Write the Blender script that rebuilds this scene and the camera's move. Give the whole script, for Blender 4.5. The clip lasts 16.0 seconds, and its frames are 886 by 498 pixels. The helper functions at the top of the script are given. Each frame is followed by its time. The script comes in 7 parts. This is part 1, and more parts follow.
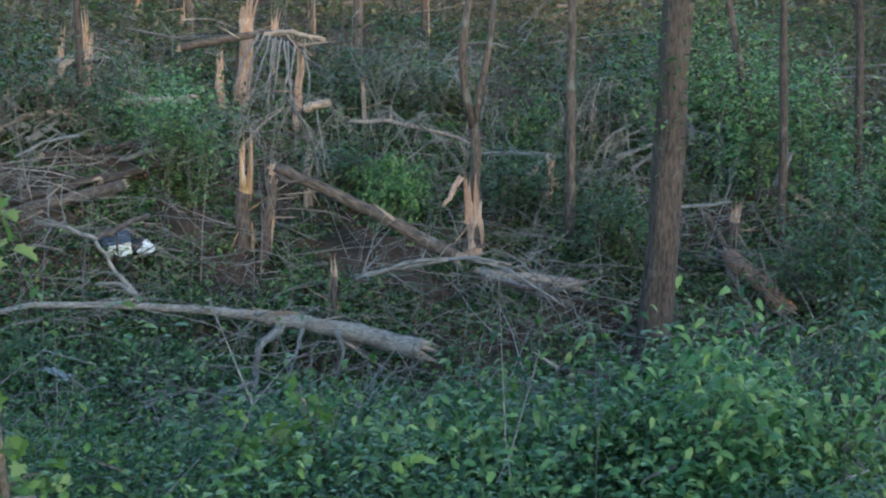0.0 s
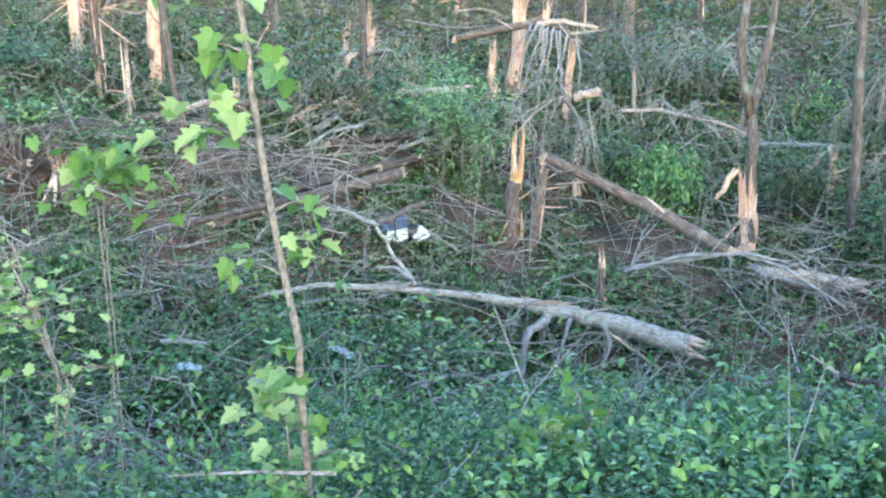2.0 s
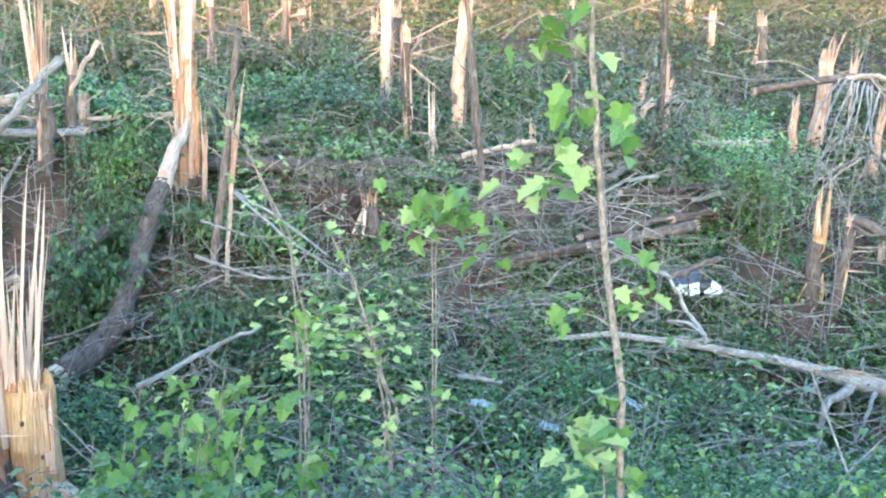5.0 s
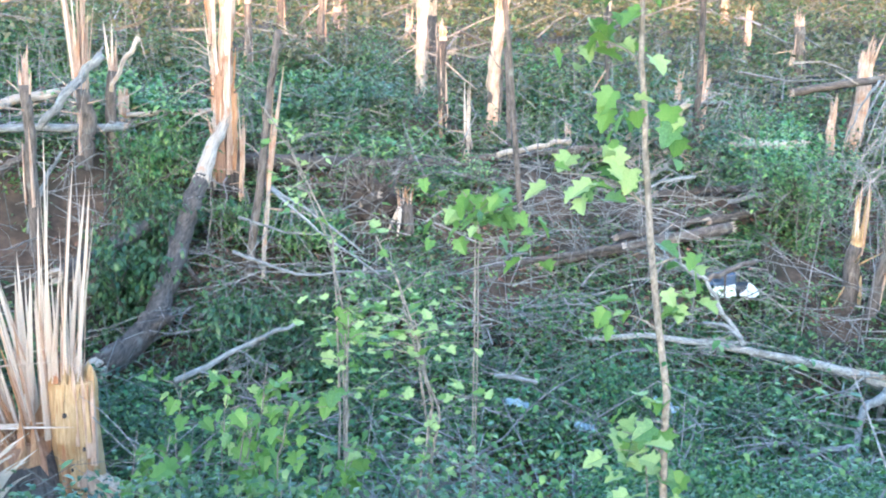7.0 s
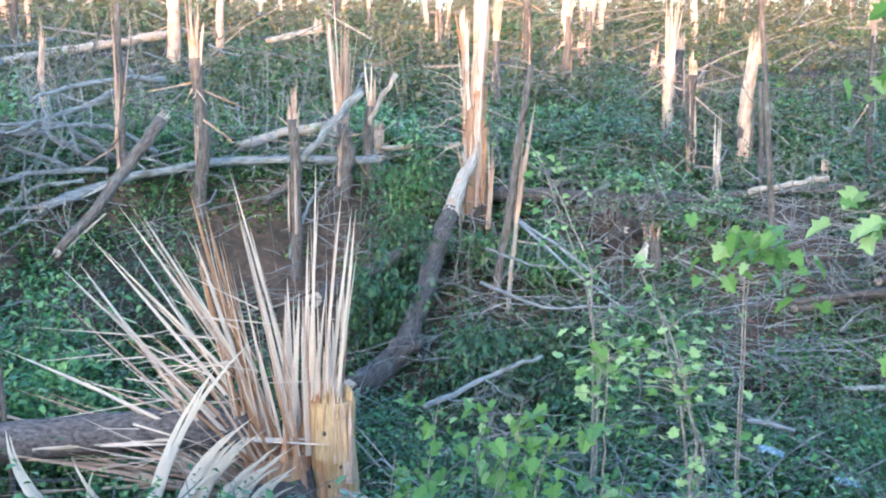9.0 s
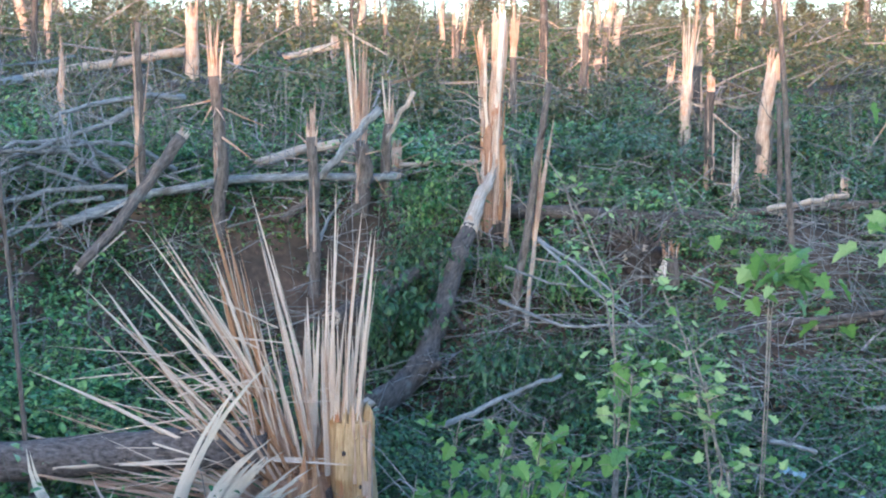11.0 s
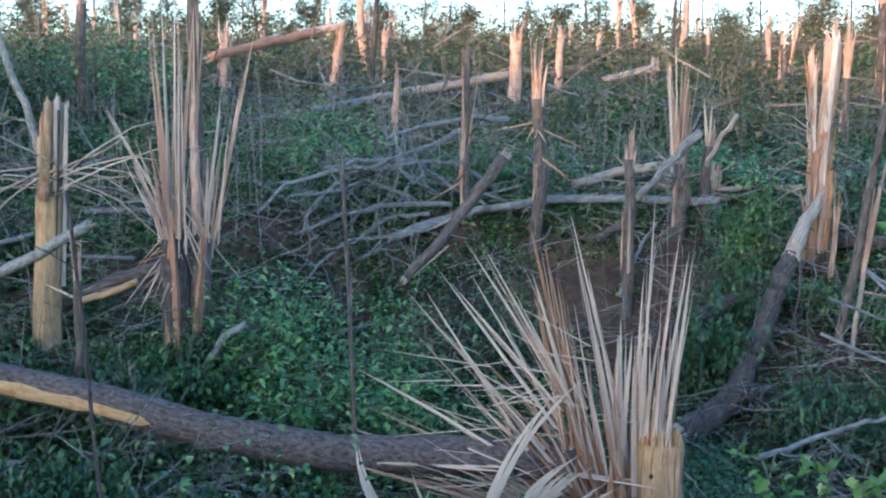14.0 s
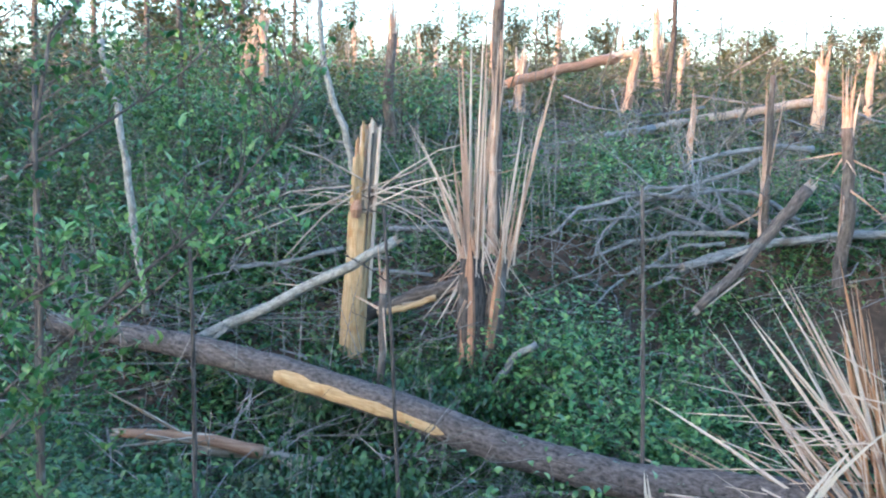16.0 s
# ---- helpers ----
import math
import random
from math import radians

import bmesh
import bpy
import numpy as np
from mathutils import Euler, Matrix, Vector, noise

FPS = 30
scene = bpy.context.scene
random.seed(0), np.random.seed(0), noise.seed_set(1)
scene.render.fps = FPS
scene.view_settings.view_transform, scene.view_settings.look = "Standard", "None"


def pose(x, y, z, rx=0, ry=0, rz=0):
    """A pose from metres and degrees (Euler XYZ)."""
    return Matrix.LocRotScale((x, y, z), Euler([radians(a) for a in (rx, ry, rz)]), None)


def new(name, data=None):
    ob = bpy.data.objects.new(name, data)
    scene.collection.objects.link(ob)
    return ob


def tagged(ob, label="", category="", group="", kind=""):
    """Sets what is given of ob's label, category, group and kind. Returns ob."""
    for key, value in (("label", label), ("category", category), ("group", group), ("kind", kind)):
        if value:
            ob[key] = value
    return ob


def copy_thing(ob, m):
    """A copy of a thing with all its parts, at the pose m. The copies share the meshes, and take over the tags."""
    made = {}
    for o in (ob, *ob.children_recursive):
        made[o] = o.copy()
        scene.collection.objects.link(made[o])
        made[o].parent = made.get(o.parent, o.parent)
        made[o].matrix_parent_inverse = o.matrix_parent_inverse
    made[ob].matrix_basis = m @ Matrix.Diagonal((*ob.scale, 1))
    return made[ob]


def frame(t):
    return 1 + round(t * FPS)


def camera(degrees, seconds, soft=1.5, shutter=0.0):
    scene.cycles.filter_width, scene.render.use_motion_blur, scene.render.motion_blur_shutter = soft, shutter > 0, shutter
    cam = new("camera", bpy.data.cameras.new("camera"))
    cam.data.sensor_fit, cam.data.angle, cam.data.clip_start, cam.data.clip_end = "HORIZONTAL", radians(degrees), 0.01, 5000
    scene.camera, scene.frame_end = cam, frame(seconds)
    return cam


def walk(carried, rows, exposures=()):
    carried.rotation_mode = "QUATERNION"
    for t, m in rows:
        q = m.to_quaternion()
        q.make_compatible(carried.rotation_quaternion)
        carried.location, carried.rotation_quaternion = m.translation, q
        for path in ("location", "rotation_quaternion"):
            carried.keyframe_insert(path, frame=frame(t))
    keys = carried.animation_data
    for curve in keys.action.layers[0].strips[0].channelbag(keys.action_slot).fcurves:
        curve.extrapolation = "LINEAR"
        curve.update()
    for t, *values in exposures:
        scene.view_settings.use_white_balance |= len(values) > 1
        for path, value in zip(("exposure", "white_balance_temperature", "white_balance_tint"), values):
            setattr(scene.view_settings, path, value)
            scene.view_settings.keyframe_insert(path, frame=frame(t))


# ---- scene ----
LENS = 45.52
cam = camera(LENS, 16.0, soft=2.15)
PATH = [
    (0, -0.242, -0.056, 1.596, 77, -1, -0),
    (0.5, -0.325, -0.081, 1.635, 76.42, -0.62, 6.58),
    (1, -0.388, -0.12, 1.658, 76.32, -0.59, 11.86),
    (1.5, -0.358, -0.134, 1.671, 76.06, 1.18, 13.22),
    (2, -0.346, -0.132, 1.688, 76.08, 0.59, 13.98),
    (2.5, -0.373, -0.141, 1.686, 76.51, 0.43, 14.94),
    (3, -0.415, -0.155, 1.69, 76.65, 0.84, 15.84),
    (3.5, -0.478, -0.18, 1.718, 77.18, 0.48, 18.88),
    (4, -0.54, -0.227, 1.727, 77.44, 0.19, 23.17),
    (4.5, -0.574, -0.273, 1.728, 77.77, -0.19, 27.05),
    (4.7, -0.581, -0.292, 1.735, 78.1, -0.26, 28.06),
    (6.8, -0.62, -0.356, 1.76, 79.22, -0.02, 30.37),
    (7, -0.648, -0.367, 1.758, 78.39, -0.51, 30.51),
    (7.5, -0.732, -0.387, 1.74, 79.35, -0.99, 33.12),
    (8, -0.771, -0.44, 1.732, 80.67, -0.06, 37.64),
    (8.5, -0.79, -0.469, 1.74, 79.84, 0.16, 41.14),
    (9, -0.791, -0.476, 1.746, 80.23, 0.05, 43.04),
    (9.2, -0.786, -0.483, 1.749, 80.7, 0.01, 43.27),
    (11.3, -0.835, -0.498, 1.809, 81.11, 0.11, 44.11),
    (11.5, -0.833, -0.505, 1.821, 82.31, 0.28, 45.19),
    (12, -0.81, -0.546, 1.819, 83.24, -0.13, 50.01),
    (12.5, -0.787, -0.563, 1.832, 83.57, -0.28, 52.91),
    (13, -0.769, -0.581, 1.834, 83.57, -0.38, 54.07),
    (13.5, -0.749, -0.621, 1.816, 83.24, -0.14, 57.81),
    (14, -0.75, -0.621, 1.806, 82.15, 0.14, 60.69),
    (14.5, -0.752, -0.659, 1.803, 82.11, -0.22, 62.82),
    (15, -0.756, -0.7, 1.795, 81.56, -1.04, 66.49),
    (15.5, -0.741, -0.735, 1.808, 82.34, -0.91, 71.1),
    (16, -0.717, -0.776, 1.812, 83.45, -0.59, 76.01),
]
walk(cam, [(t, pose(x, y, z, rx, ry, rz)) for t, x, y, z, rx, ry, rz in PATH],
     exposures=[(0.0, 1.97, 5380, 7), (0.5, 3.05, 5290, 7), (1.0, 3.3, 5290, 7), (4.0, 3.43, 5290, 7), (7.5, 3.5, 4970, 8), (9.0, 3.15, 4870, 9), (11.5, 2.56, 4770, 10), (12.5, 2.39, 4720, 10), (13.5, 2.02, 4720, 10), (14.0, 2.1, 4720, 10), (14.5, 2.43, 4720, 10), (16.0, 2.76, 4960, 9)])

# ---- world and sun: a clear sky shortly before sunset, the sun low behind the camera ----
SUN_TO = Vector((0.42, -0.91, 0.0)).normalized()
SUN_UP = 2.6
world = bpy.data.worlds.new("evening_sky")
scene.world = world
world.use_nodes = True
wn = world.node_tree.nodes
sky = wn.new("ShaderNodeTexSky")
sky.sky_type, sky.sun_disc = "NISHITA", False
sky.sun_elevation = radians(9)
sky.sun_rotation = math.atan2(SUN_TO.x, SUN_TO.y)
sky.air_density, sky.dust_density, sky.ozone_density = 1.0, 1.0, 1.0
world.node_tree.links.new(sky.outputs[0], wn["Background"].inputs[0])
wn["Background"].inputs[1].default_value = 0.15
sun_data = bpy.data.lights.new("sun", "SUN")
sun_data.energy, sun_data.angle, sun_data.color = 1.5, radians(0.6), (1.0, 0.50, 0.22)
sun = new("sun", sun_data)
aim = SUN_TO * math.cos(radians(SUN_UP)) + Vector((0, 0, math.sin(radians(SUN_UP))))
sun.matrix_world = Matrix.Translation((0, 0, 30)) @ aim.to_track_quat("Z", "Y").to_matrix().to_4x4()


# ---- materials ----
def material(name, low, high, scale=(1, 1, 1), rough=0.85, bump=0.4, coarse=3.0, island=0.0, stain=None, stain_at=0.6, translucent=0.0, spec=0.3, alpha_edge=False):
    """Two scales of noise between two colours, relief, an optional stain, and a change from piece to piece."""
    m = bpy.data.materials.new(name)
    m.use_nodes = True
    nt = m.node_tree
    n, link = nt.nodes, nt.links.new
    bsdf, outp = n["Principled BSDF"], n["Material Output"]
    co = n.new("ShaderNodeTexCoord")
    mp = n.new("ShaderNodeMapping")
    mp.inputs["Scale"].default_value = scale
    link(co.outputs["Object"], mp.inputs[0])
    fine, wide = n.new("ShaderNodeTexNoise"), n.new("ShaderNodeTexNoise")
    fine.inputs["Scale"].default_value, fine.inputs["Detail"].default_value, fine.inputs["Roughness"].default_value = coarse * 9, 4, 0.65
    wide.inputs["Scale"].default_value, wide.inputs["Detail"].default_value = coarse, 3
    link(mp.outputs[0], fine.inputs[0]), link(co.outputs["Object"], wide.inputs[0])
    mix = n.new("ShaderNodeMix")
    mix.data_type = "RGBA"
    ramp = n.new("ShaderNodeMapRange")
    ramp.inputs[1].default_value, ramp.inputs[2].default_value = 0.3, 0.7
    link(fine.outputs[0], ramp.inputs[0])
    link(ramp.outputs[0], mix.inputs["Factor"])
    mix.inputs["A"].default_value, mix.inputs["B"].default_value = (*low, 1), (*high, 1)
    last = mix.outputs["Result"]
    if stain:
        st, sr = n.new("ShaderNodeMix"), n.new("ShaderNodeMapRange")
        st.data_type = "RGBA"
        sr.inputs[1].default_value, sr.inputs[2].default_value = stain_at - 0.08, stain_at + 0.08
        link(wide.outputs[0], sr.inputs[0]), link(sr.outputs[0], st.inputs["Factor"])
        link(last, st.inputs["A"])
        st.inputs["B"].default_value = (*stain, 1)
        last = st.outputs["Result"]
    hsv = n.new("ShaderNodeHueSaturation")
    link(last, hsv.inputs["Color"])
    vr = n.new("ShaderNodeMapRange")
    vr.inputs[3].default_value, vr.inputs[4].default_value = 0.75, 1.25
    link(wide.outputs[0], vr.inputs[0])
    if island:
        geo = n.new("ShaderNodeNewGeometry")
        add, sub = n.new("ShaderNodeMath"), n.new("ShaderNodeMath")
        sub.operation, sub.inputs[1].default_value, sub.inputs[2].default_value = "MULTIPLY_ADD", island, -island / 2
        link(geo.outputs["Random Per Island"], sub.inputs[0])
        add.operation = "ADD"
        link(vr.outputs[0], add.inputs[0]), link(sub.outputs[0], add.inputs[1])
        link(add.outputs[0], hsv.inputs["Value"])
        hue = n.new("ShaderNodeMapRange")
        hue.inputs[3].default_value, hue.inputs[4].default_value = 0.5 + 0.035 * island, 0.5 - 0.045 * island
        link(geo.outputs["Random Per Island"], hue.inputs[0]), link(hue.outputs[0], hsv.inputs["Hue"])
    else:
        link(vr.outputs[0], hsv.inputs["Value"])
    link(hsv.outputs[0], bsdf.inputs["Base Color"])
    bsdf.inputs["Roughness"].default_value = rough
    bsdf.inputs["Specular IOR Level"].default_value = spec
    if bump:
        bp = n.new("ShaderNodeBump")
        bp.inputs["Strength"].default_value, bp.inputs["Distance"].default_value = bump, 0.02
        link(fine.outputs[0], bp.inputs["Height"]), link(bp.outputs[0], bsdf.inputs["Normal"])
    if translucent:
        tr, ms = n.new("ShaderNodeBsdfTranslucent"), n.new("ShaderNodeMixShader")
        link(hsv.outputs[0], tr.inputs[0])
        ms.inputs[0].default_value = translucent
        link(bsdf.outputs[0], ms.inputs[1]), link(tr.outputs[0], ms.inputs[2]), link(ms.outputs[0], outp.inputs[0])
    return m


GRAIN = (1, 1, 0.08)
BARK = material("bark", (0.040, 0.031, 0.026), (0.20, 0.155, 0.125), (1, 1, 0.22), 0.9, 0.9, 4, stain=(0.20, 0.19, 0.165), stain_at=0.66)
DARK_BARK = material("dark_bark", (0.024, 0.019, 0.017), (0.15, 0.118, 0.098), (1, 1, 0.2), 0.92, 1.0, 5, stain=(0.15, 0.14, 0.125), stain_at=0.68)
LOG_BARK = material("scaly_bark", (0.026, 0.020, 0.018), (0.20, 0.158, 0.138), (1, 1, 0.5), 0.9, 1.0, 4)
GREY_BARK = material("grey_bark", (0.10, 0.095, 0.09), (0.33, 0.315, 0.29), (1, 1, 0.25), 0.85, 0.5, 4, stain=(0.10, 0.085, 0.07), stain_at=0.62)
PALE_BARK = material("pale_bark", (0.13, 0.115, 0.098), (0.42, 0.385, 0.33), (1, 1, 0.35), 0.8, 0.4, 6, stain=(0.13, 0.11, 0.085), stain_at=0.6)
WOOD = material("fresh_wood", (0.26, 0.15, 0.09), (0.66, 0.475, 0.335), GRAIN, 0.7, 0.6, 5, island=0.35, stain=(0.33, 0.165, 0.085), stain_at=0.6)
PALE_WOOD = material("pale_wood", (0.42, 0.31, 0.22), (0.73, 0.60, 0.47), GRAIN, 0.65, 0.4, 7, island=0.35, stain=(0.55, 0.34, 0.18), stain_at=0.68)
WEATHERED = material("weathered_wood", (0.21, 0.155, 0.11), (0.52, 0.425, 0.33), GRAIN, 0.75, 0.5, 6, island=0.35, stain=(0.34, 0.20, 0.11), stain_at=0.62)
YELLOW_WOOD = material("yellow_wood", (0.30, 0.175, 0.075), (0.58, 0.40, 0.21), GRAIN, 0.65, 0.35, 6, stain=(0.30, 0.16, 0.06), stain_at=0.6)
AMBER_WOOD = material("amber_wood", (0.25, 0.12, 0.05), (0.55, 0.32, 0.16), GRAIN, 0.7, 0.6, 6, island=0.35, stain=(0.27, 0.12, 0.05), stain_at=0.62)
RIBBON_WOOD = material("inner_bark", (0.46, 0.385, 0.29), (0.76, 0.67, 0.55), GRAIN, 0.65, 0.4, 7, island=0.3)
RED_WOOD = material("heart_wood", (0.22, 0.105, 0.058), (0.44, 0.25, 0.15), GRAIN, 0.75, 0.5, 6)
TWIG = material("dead_twig", (0.10, 0.086, 0.072), (0.30, 0.275, 0.245), (1, 1, 1), 0.85, 0.0, 2, island=0.9)
SOIL = material("forest_soil", (0.045, 0.028, 0.018), (0.13, 0.082, 0.052), (1, 1, 1), 0.95, 0.8, 0.9, stain=(0.030, 0.024, 0.015), stain_at=0.52)
CLAY = material("clay", (0.022, 0.015, 0.011), (0.085, 0.056, 0.04), (1, 1, 1), 0.95, 0.9, 3)
LEAF = material("green_leaf", (0.040, 0.098, 0.026), (0.118, 0.228, 0.062), (1, 1, 1), 0.36, 0.0, 1.2, island=1.2, translucent=0.3, spec=0.45)
BUSH_LEAF = material("bush_leaf", (0.068, 0.160, 0.046), (0.170, 0.318, 0.095), (1, 1, 1), 0.36, 0.0, 1.2, island=1.2, translucent=0.3, spec=0.45)
DEEP_LEAF = material("deep_green_leaf", (0.026, 0.060, 0.020), (0.078, 0.150, 0.050), (1, 1, 1), 0.36, 0.0, 1.2, island=1.2, translucent=0.25, spec=0.45)
YOUNG_LEAF = material("young_leaf", (0.08, 0.165, 0.028), (0.18, 0.30, 0.065), (1, 1, 1), 0.55, 0.0, 4, island=0.6, translucent=0.4, spec=0.45)
PALE_LEAF = material("pale_leaf", (0.23, 0.33, 0.10), (0.38, 0.46, 0.19), (1, 1, 1), 0.6, 0.0, 4, island=0.6, translucent=0.4, spec=0.4)
# olive with distance haze and warm evening sun mixed into the colour
HAZED_OLIVE_LEAF = material("hazed_olive_leaf", (0.10, 0.098, 0.042), (0.23, 0.21, 0.10), (1, 1, 1), 0.5, 0.0, 0.6, island=0.8, translucent=0.3, spec=0.3)
WILTED_LEAF = material("wilted_leaf", (0.045, 0.062, 0.024), (0.12, 0.135, 0.058), (1, 1, 1), 0.5, 0.0, 1.5, island=0.9, translucent=0.2, spec=0.4)
DRY_LEAF = material("dry_leaf", (0.10, 0.055, 0.028), (0.24, 0.15, 0.085), (1, 1, 1), 0.8, 0.0, 2, island=0.8, translucent=0.1)
WHITE_PLASTIC = material("white_plastic", (0.68, 0.70, 0.70), (0.85, 0.86, 0.86), (1, 1, 1), 0.45, 0.2, 5)
BLUE_PLASTIC = material("blue_plastic", (0.035, 0.055, 0.10), (0.085, 0.12, 0.18), (1, 1, 1), 0.4, 0.2, 6)
BLACK_PLASTIC = material("black_plastic", (0.012, 0.012, 0.014), (0.035, 0.037, 0.04), (1, 1, 1), 0.4, 0.2, 6)
TARP = material("pale_blue_sheet", (0.20, 0.26, 0.29), (0.36, 0.43, 0.46), (1, 1, 1), 0.4, 0.3, 6)
RUST = material("rusty_sheet", (0.28, 0.08, 0.035), (0.45, 0.16, 0.07), (1, 1, 1), 0.7, 0.3, 4)
STEM_BARK = material("young_bark", (0.11, 0.085, 0.068), (0.36, 0.30, 0.24), (1, 1, 0.5), 0.8, 0.5, 7, stain=(0.12, 0.10, 0.08), stain_at=0.6)
STYLES = {"young": STEM_BARK, "bark": BARK, "dark": DARK_BARK, "grey": GREY_BARK, "pale": PALE_BARK, "bare": WOOD, "light": WEATHERED, "yellow": YELLOW_WOOD, "red": RED_WOOD}
WORDS = {"bark": "brown-barked", "dark": "dark-barked", "grey": "weathered grey", "pale": "pale-barked", "bare": "orange stripped", "light": "pale stripped", "yellow": "yellow stripped", "red": "reddish stripped"}

# ---- mesh helpers ----
rng = random.Random(7)
npr = np.random.RandomState(11)


class Soup:
    """Vertices and faces of one mesh."""

    def __init__(self):
        self.v, self.f = [], []

    def tube(self, pts, radii, sides=8, rough=0.0, caps=True):
        pts = [Vector(p) for p in pts]
        start, side = len(self.v), None
        for i, p in enumerate(pts):
            d = (pts[min(i + 1, len(pts) - 1)] - pts[max(i - 1, 0)]).normalized()
            if side is None:
                side = d.orthogonal().normalized()
            side = (side - d * side.dot(d)).normalized()
            other = d.cross(side)
            for k in range(sides):
                a = 2 * math.pi * k / sides
                r = radii[i] * (1 + rough * (rng.random() - 0.5))
                self.v.append(p + (side * math.cos(a) + other * math.sin(a)) * r)
        for i in range(len(pts) - 1):
            for k in range(sides):
                a, b = start + i * sides + k, start + i * sides + (k + 1) % sides
                self.f.append((a, b, b + sides, a + sides))
        if caps:
            self.f.append(tuple(start + k for k in reversed(range(sides))))
            e = start + (len(pts) - 1) * sides
            self.f.append(tuple(e + k for k in range(sides)))
        return self

    def splinter(self, base, tip, w, t, bend=0.0, kink=0.0):
        """A flat tapering sliver of wood."""
        base, tip = Vector(base), Vector(tip)
        d = (tip - base).normalized()
        side = d.orthogonal().normalized()
        side = Matrix.Rotation(rng.random() * 6.28, 3, d) @ side
        other = d.cross(side)
        s = len(self.v)
        for u, k in ((0, 1.0), (0.45, 0.85), (0.8, 0.45)):
            c = base.lerp(tip, u) + other * (bend * u * u) + side * (kink * (rng.random() - 0.5))
            for a, b in ((-1, -1), (1, -1), (1, 1), (-1, 1)):
                self.v.append(c + side * (a * w * k * 0.5) + other * (b * t * k * 0.5))
        self.v.append(tip + other * bend)
        for i in (0, 4):
            for k in range(4):
                self.f.append((s + i + k, s + i + (k + 1) % 4, s + i + 4 + (k + 1) % 4, s + i + 4 + k))
        for k in range(4):
            self.f.append((s + 8 + k, s + 8 + (k + 1) % 4, s + 12))
        self.f.append((s + 3, s + 2, s + 1, s))
        return self

    def crown(self, c, d, r, heights, spread=0.05):
        """A jagged broken end: one spike for each height round a ring at c, facing d."""
        c, d = Vector(c), Vector(d).normalized()
        side = d.orthogonal().normalized()
        other = d.cross(side)
        m, s = 2 * len(heights), len(self.v)
        low = min(heights) * 0.3
        for ring in range(3):
            for k in range(m):
                a = 2 * math.pi * k / m
                h = heights[k // 2] if k % 2 else low * rng.uniform(0.4, 1.6)
                q, z = ((r, 0.0), (r * (0.97 if k % 2 else 0.93), h * 0.45), (r * 0.8 + h * spread * rng.uniform(-0.3, 1) if k % 2 else r * 0.85, h))[ring]
                a += rng.uniform(-0.1, 0.1) * (ring > 0)
                self.v.append(c + (side * math.cos(a) + other * math.sin(a)) * q + d * z)
        self.v.append(c + d * low * 0.6)
        e = len(self.v) - 1
        for ring in range(2):
            for k in range(m):
                a, b = s + ring * m + k, s + ring * m + (k + 1) % m
                self.f.append((a, b, b + m, a + m))
        for k in range(m):
            self.f.append((s + 2 * m + k, s + 2 * m + (k + 1) % m, e))
        return self

    def branch(self, p, d, length, r, depth, spread=0.6, droop=0.0, sides=5, kids=4):
        """A limb with limbs of its own."""
        p, d = Vector(p), Vector(d).normalized()
        pts, n = [p], 4
        for i in range(n):
            d = (d + Vector((rng.gauss(0, 0.13), rng.gauss(0, 0.13), rng.gauss(0, 0.13) - droop))).normalized()
            pts.append(pts[-1] + d * length / n)
        self.tube(pts, [r * (1 - 0.8 * i / n) + 0.0015 for i in range(n + 1)], sides, 0.2, False)
        if depth:
            for k in range(kids):
                u = rng.uniform(0.2, 0.95)
                i = min(int(u * n), n - 1)
                q = pts[i].lerp(pts[i + 1], u * n - i)
                side = Matrix.Rotation(rng.random() * 6.28, 3, d) @ d.orthogonal().normalized()
                self.branch(q, d + side * rng.uniform(0.5, 1.3) * spread, length * rng.uniform(0.4, 0.65), r * 0.5 * (1.1 - u * 0.6), depth - 1, spread, droop, max(sides - 1, 3), kids)
        return self

    def mesh(self, name):
        me = bpy.data.meshes.new(name)
        me.from_pydata([tuple(v) for v in self.v], [], self.f)
        me.update()
        return me


def part(name, data, mat, parent=None, label="", smooth=False):
    """One mesh object of a Soup or a mesh, under a thing or under a part."""
    me = data.mesh(name) if isinstance(data, Soup) else data
    if not me.materials:
        me.materials.append(mat)
    if smooth:
        me.shade_smooth()
    ob = new(name, me)
    if parent:
        ob.parent = parent
    return tagged(ob, label)


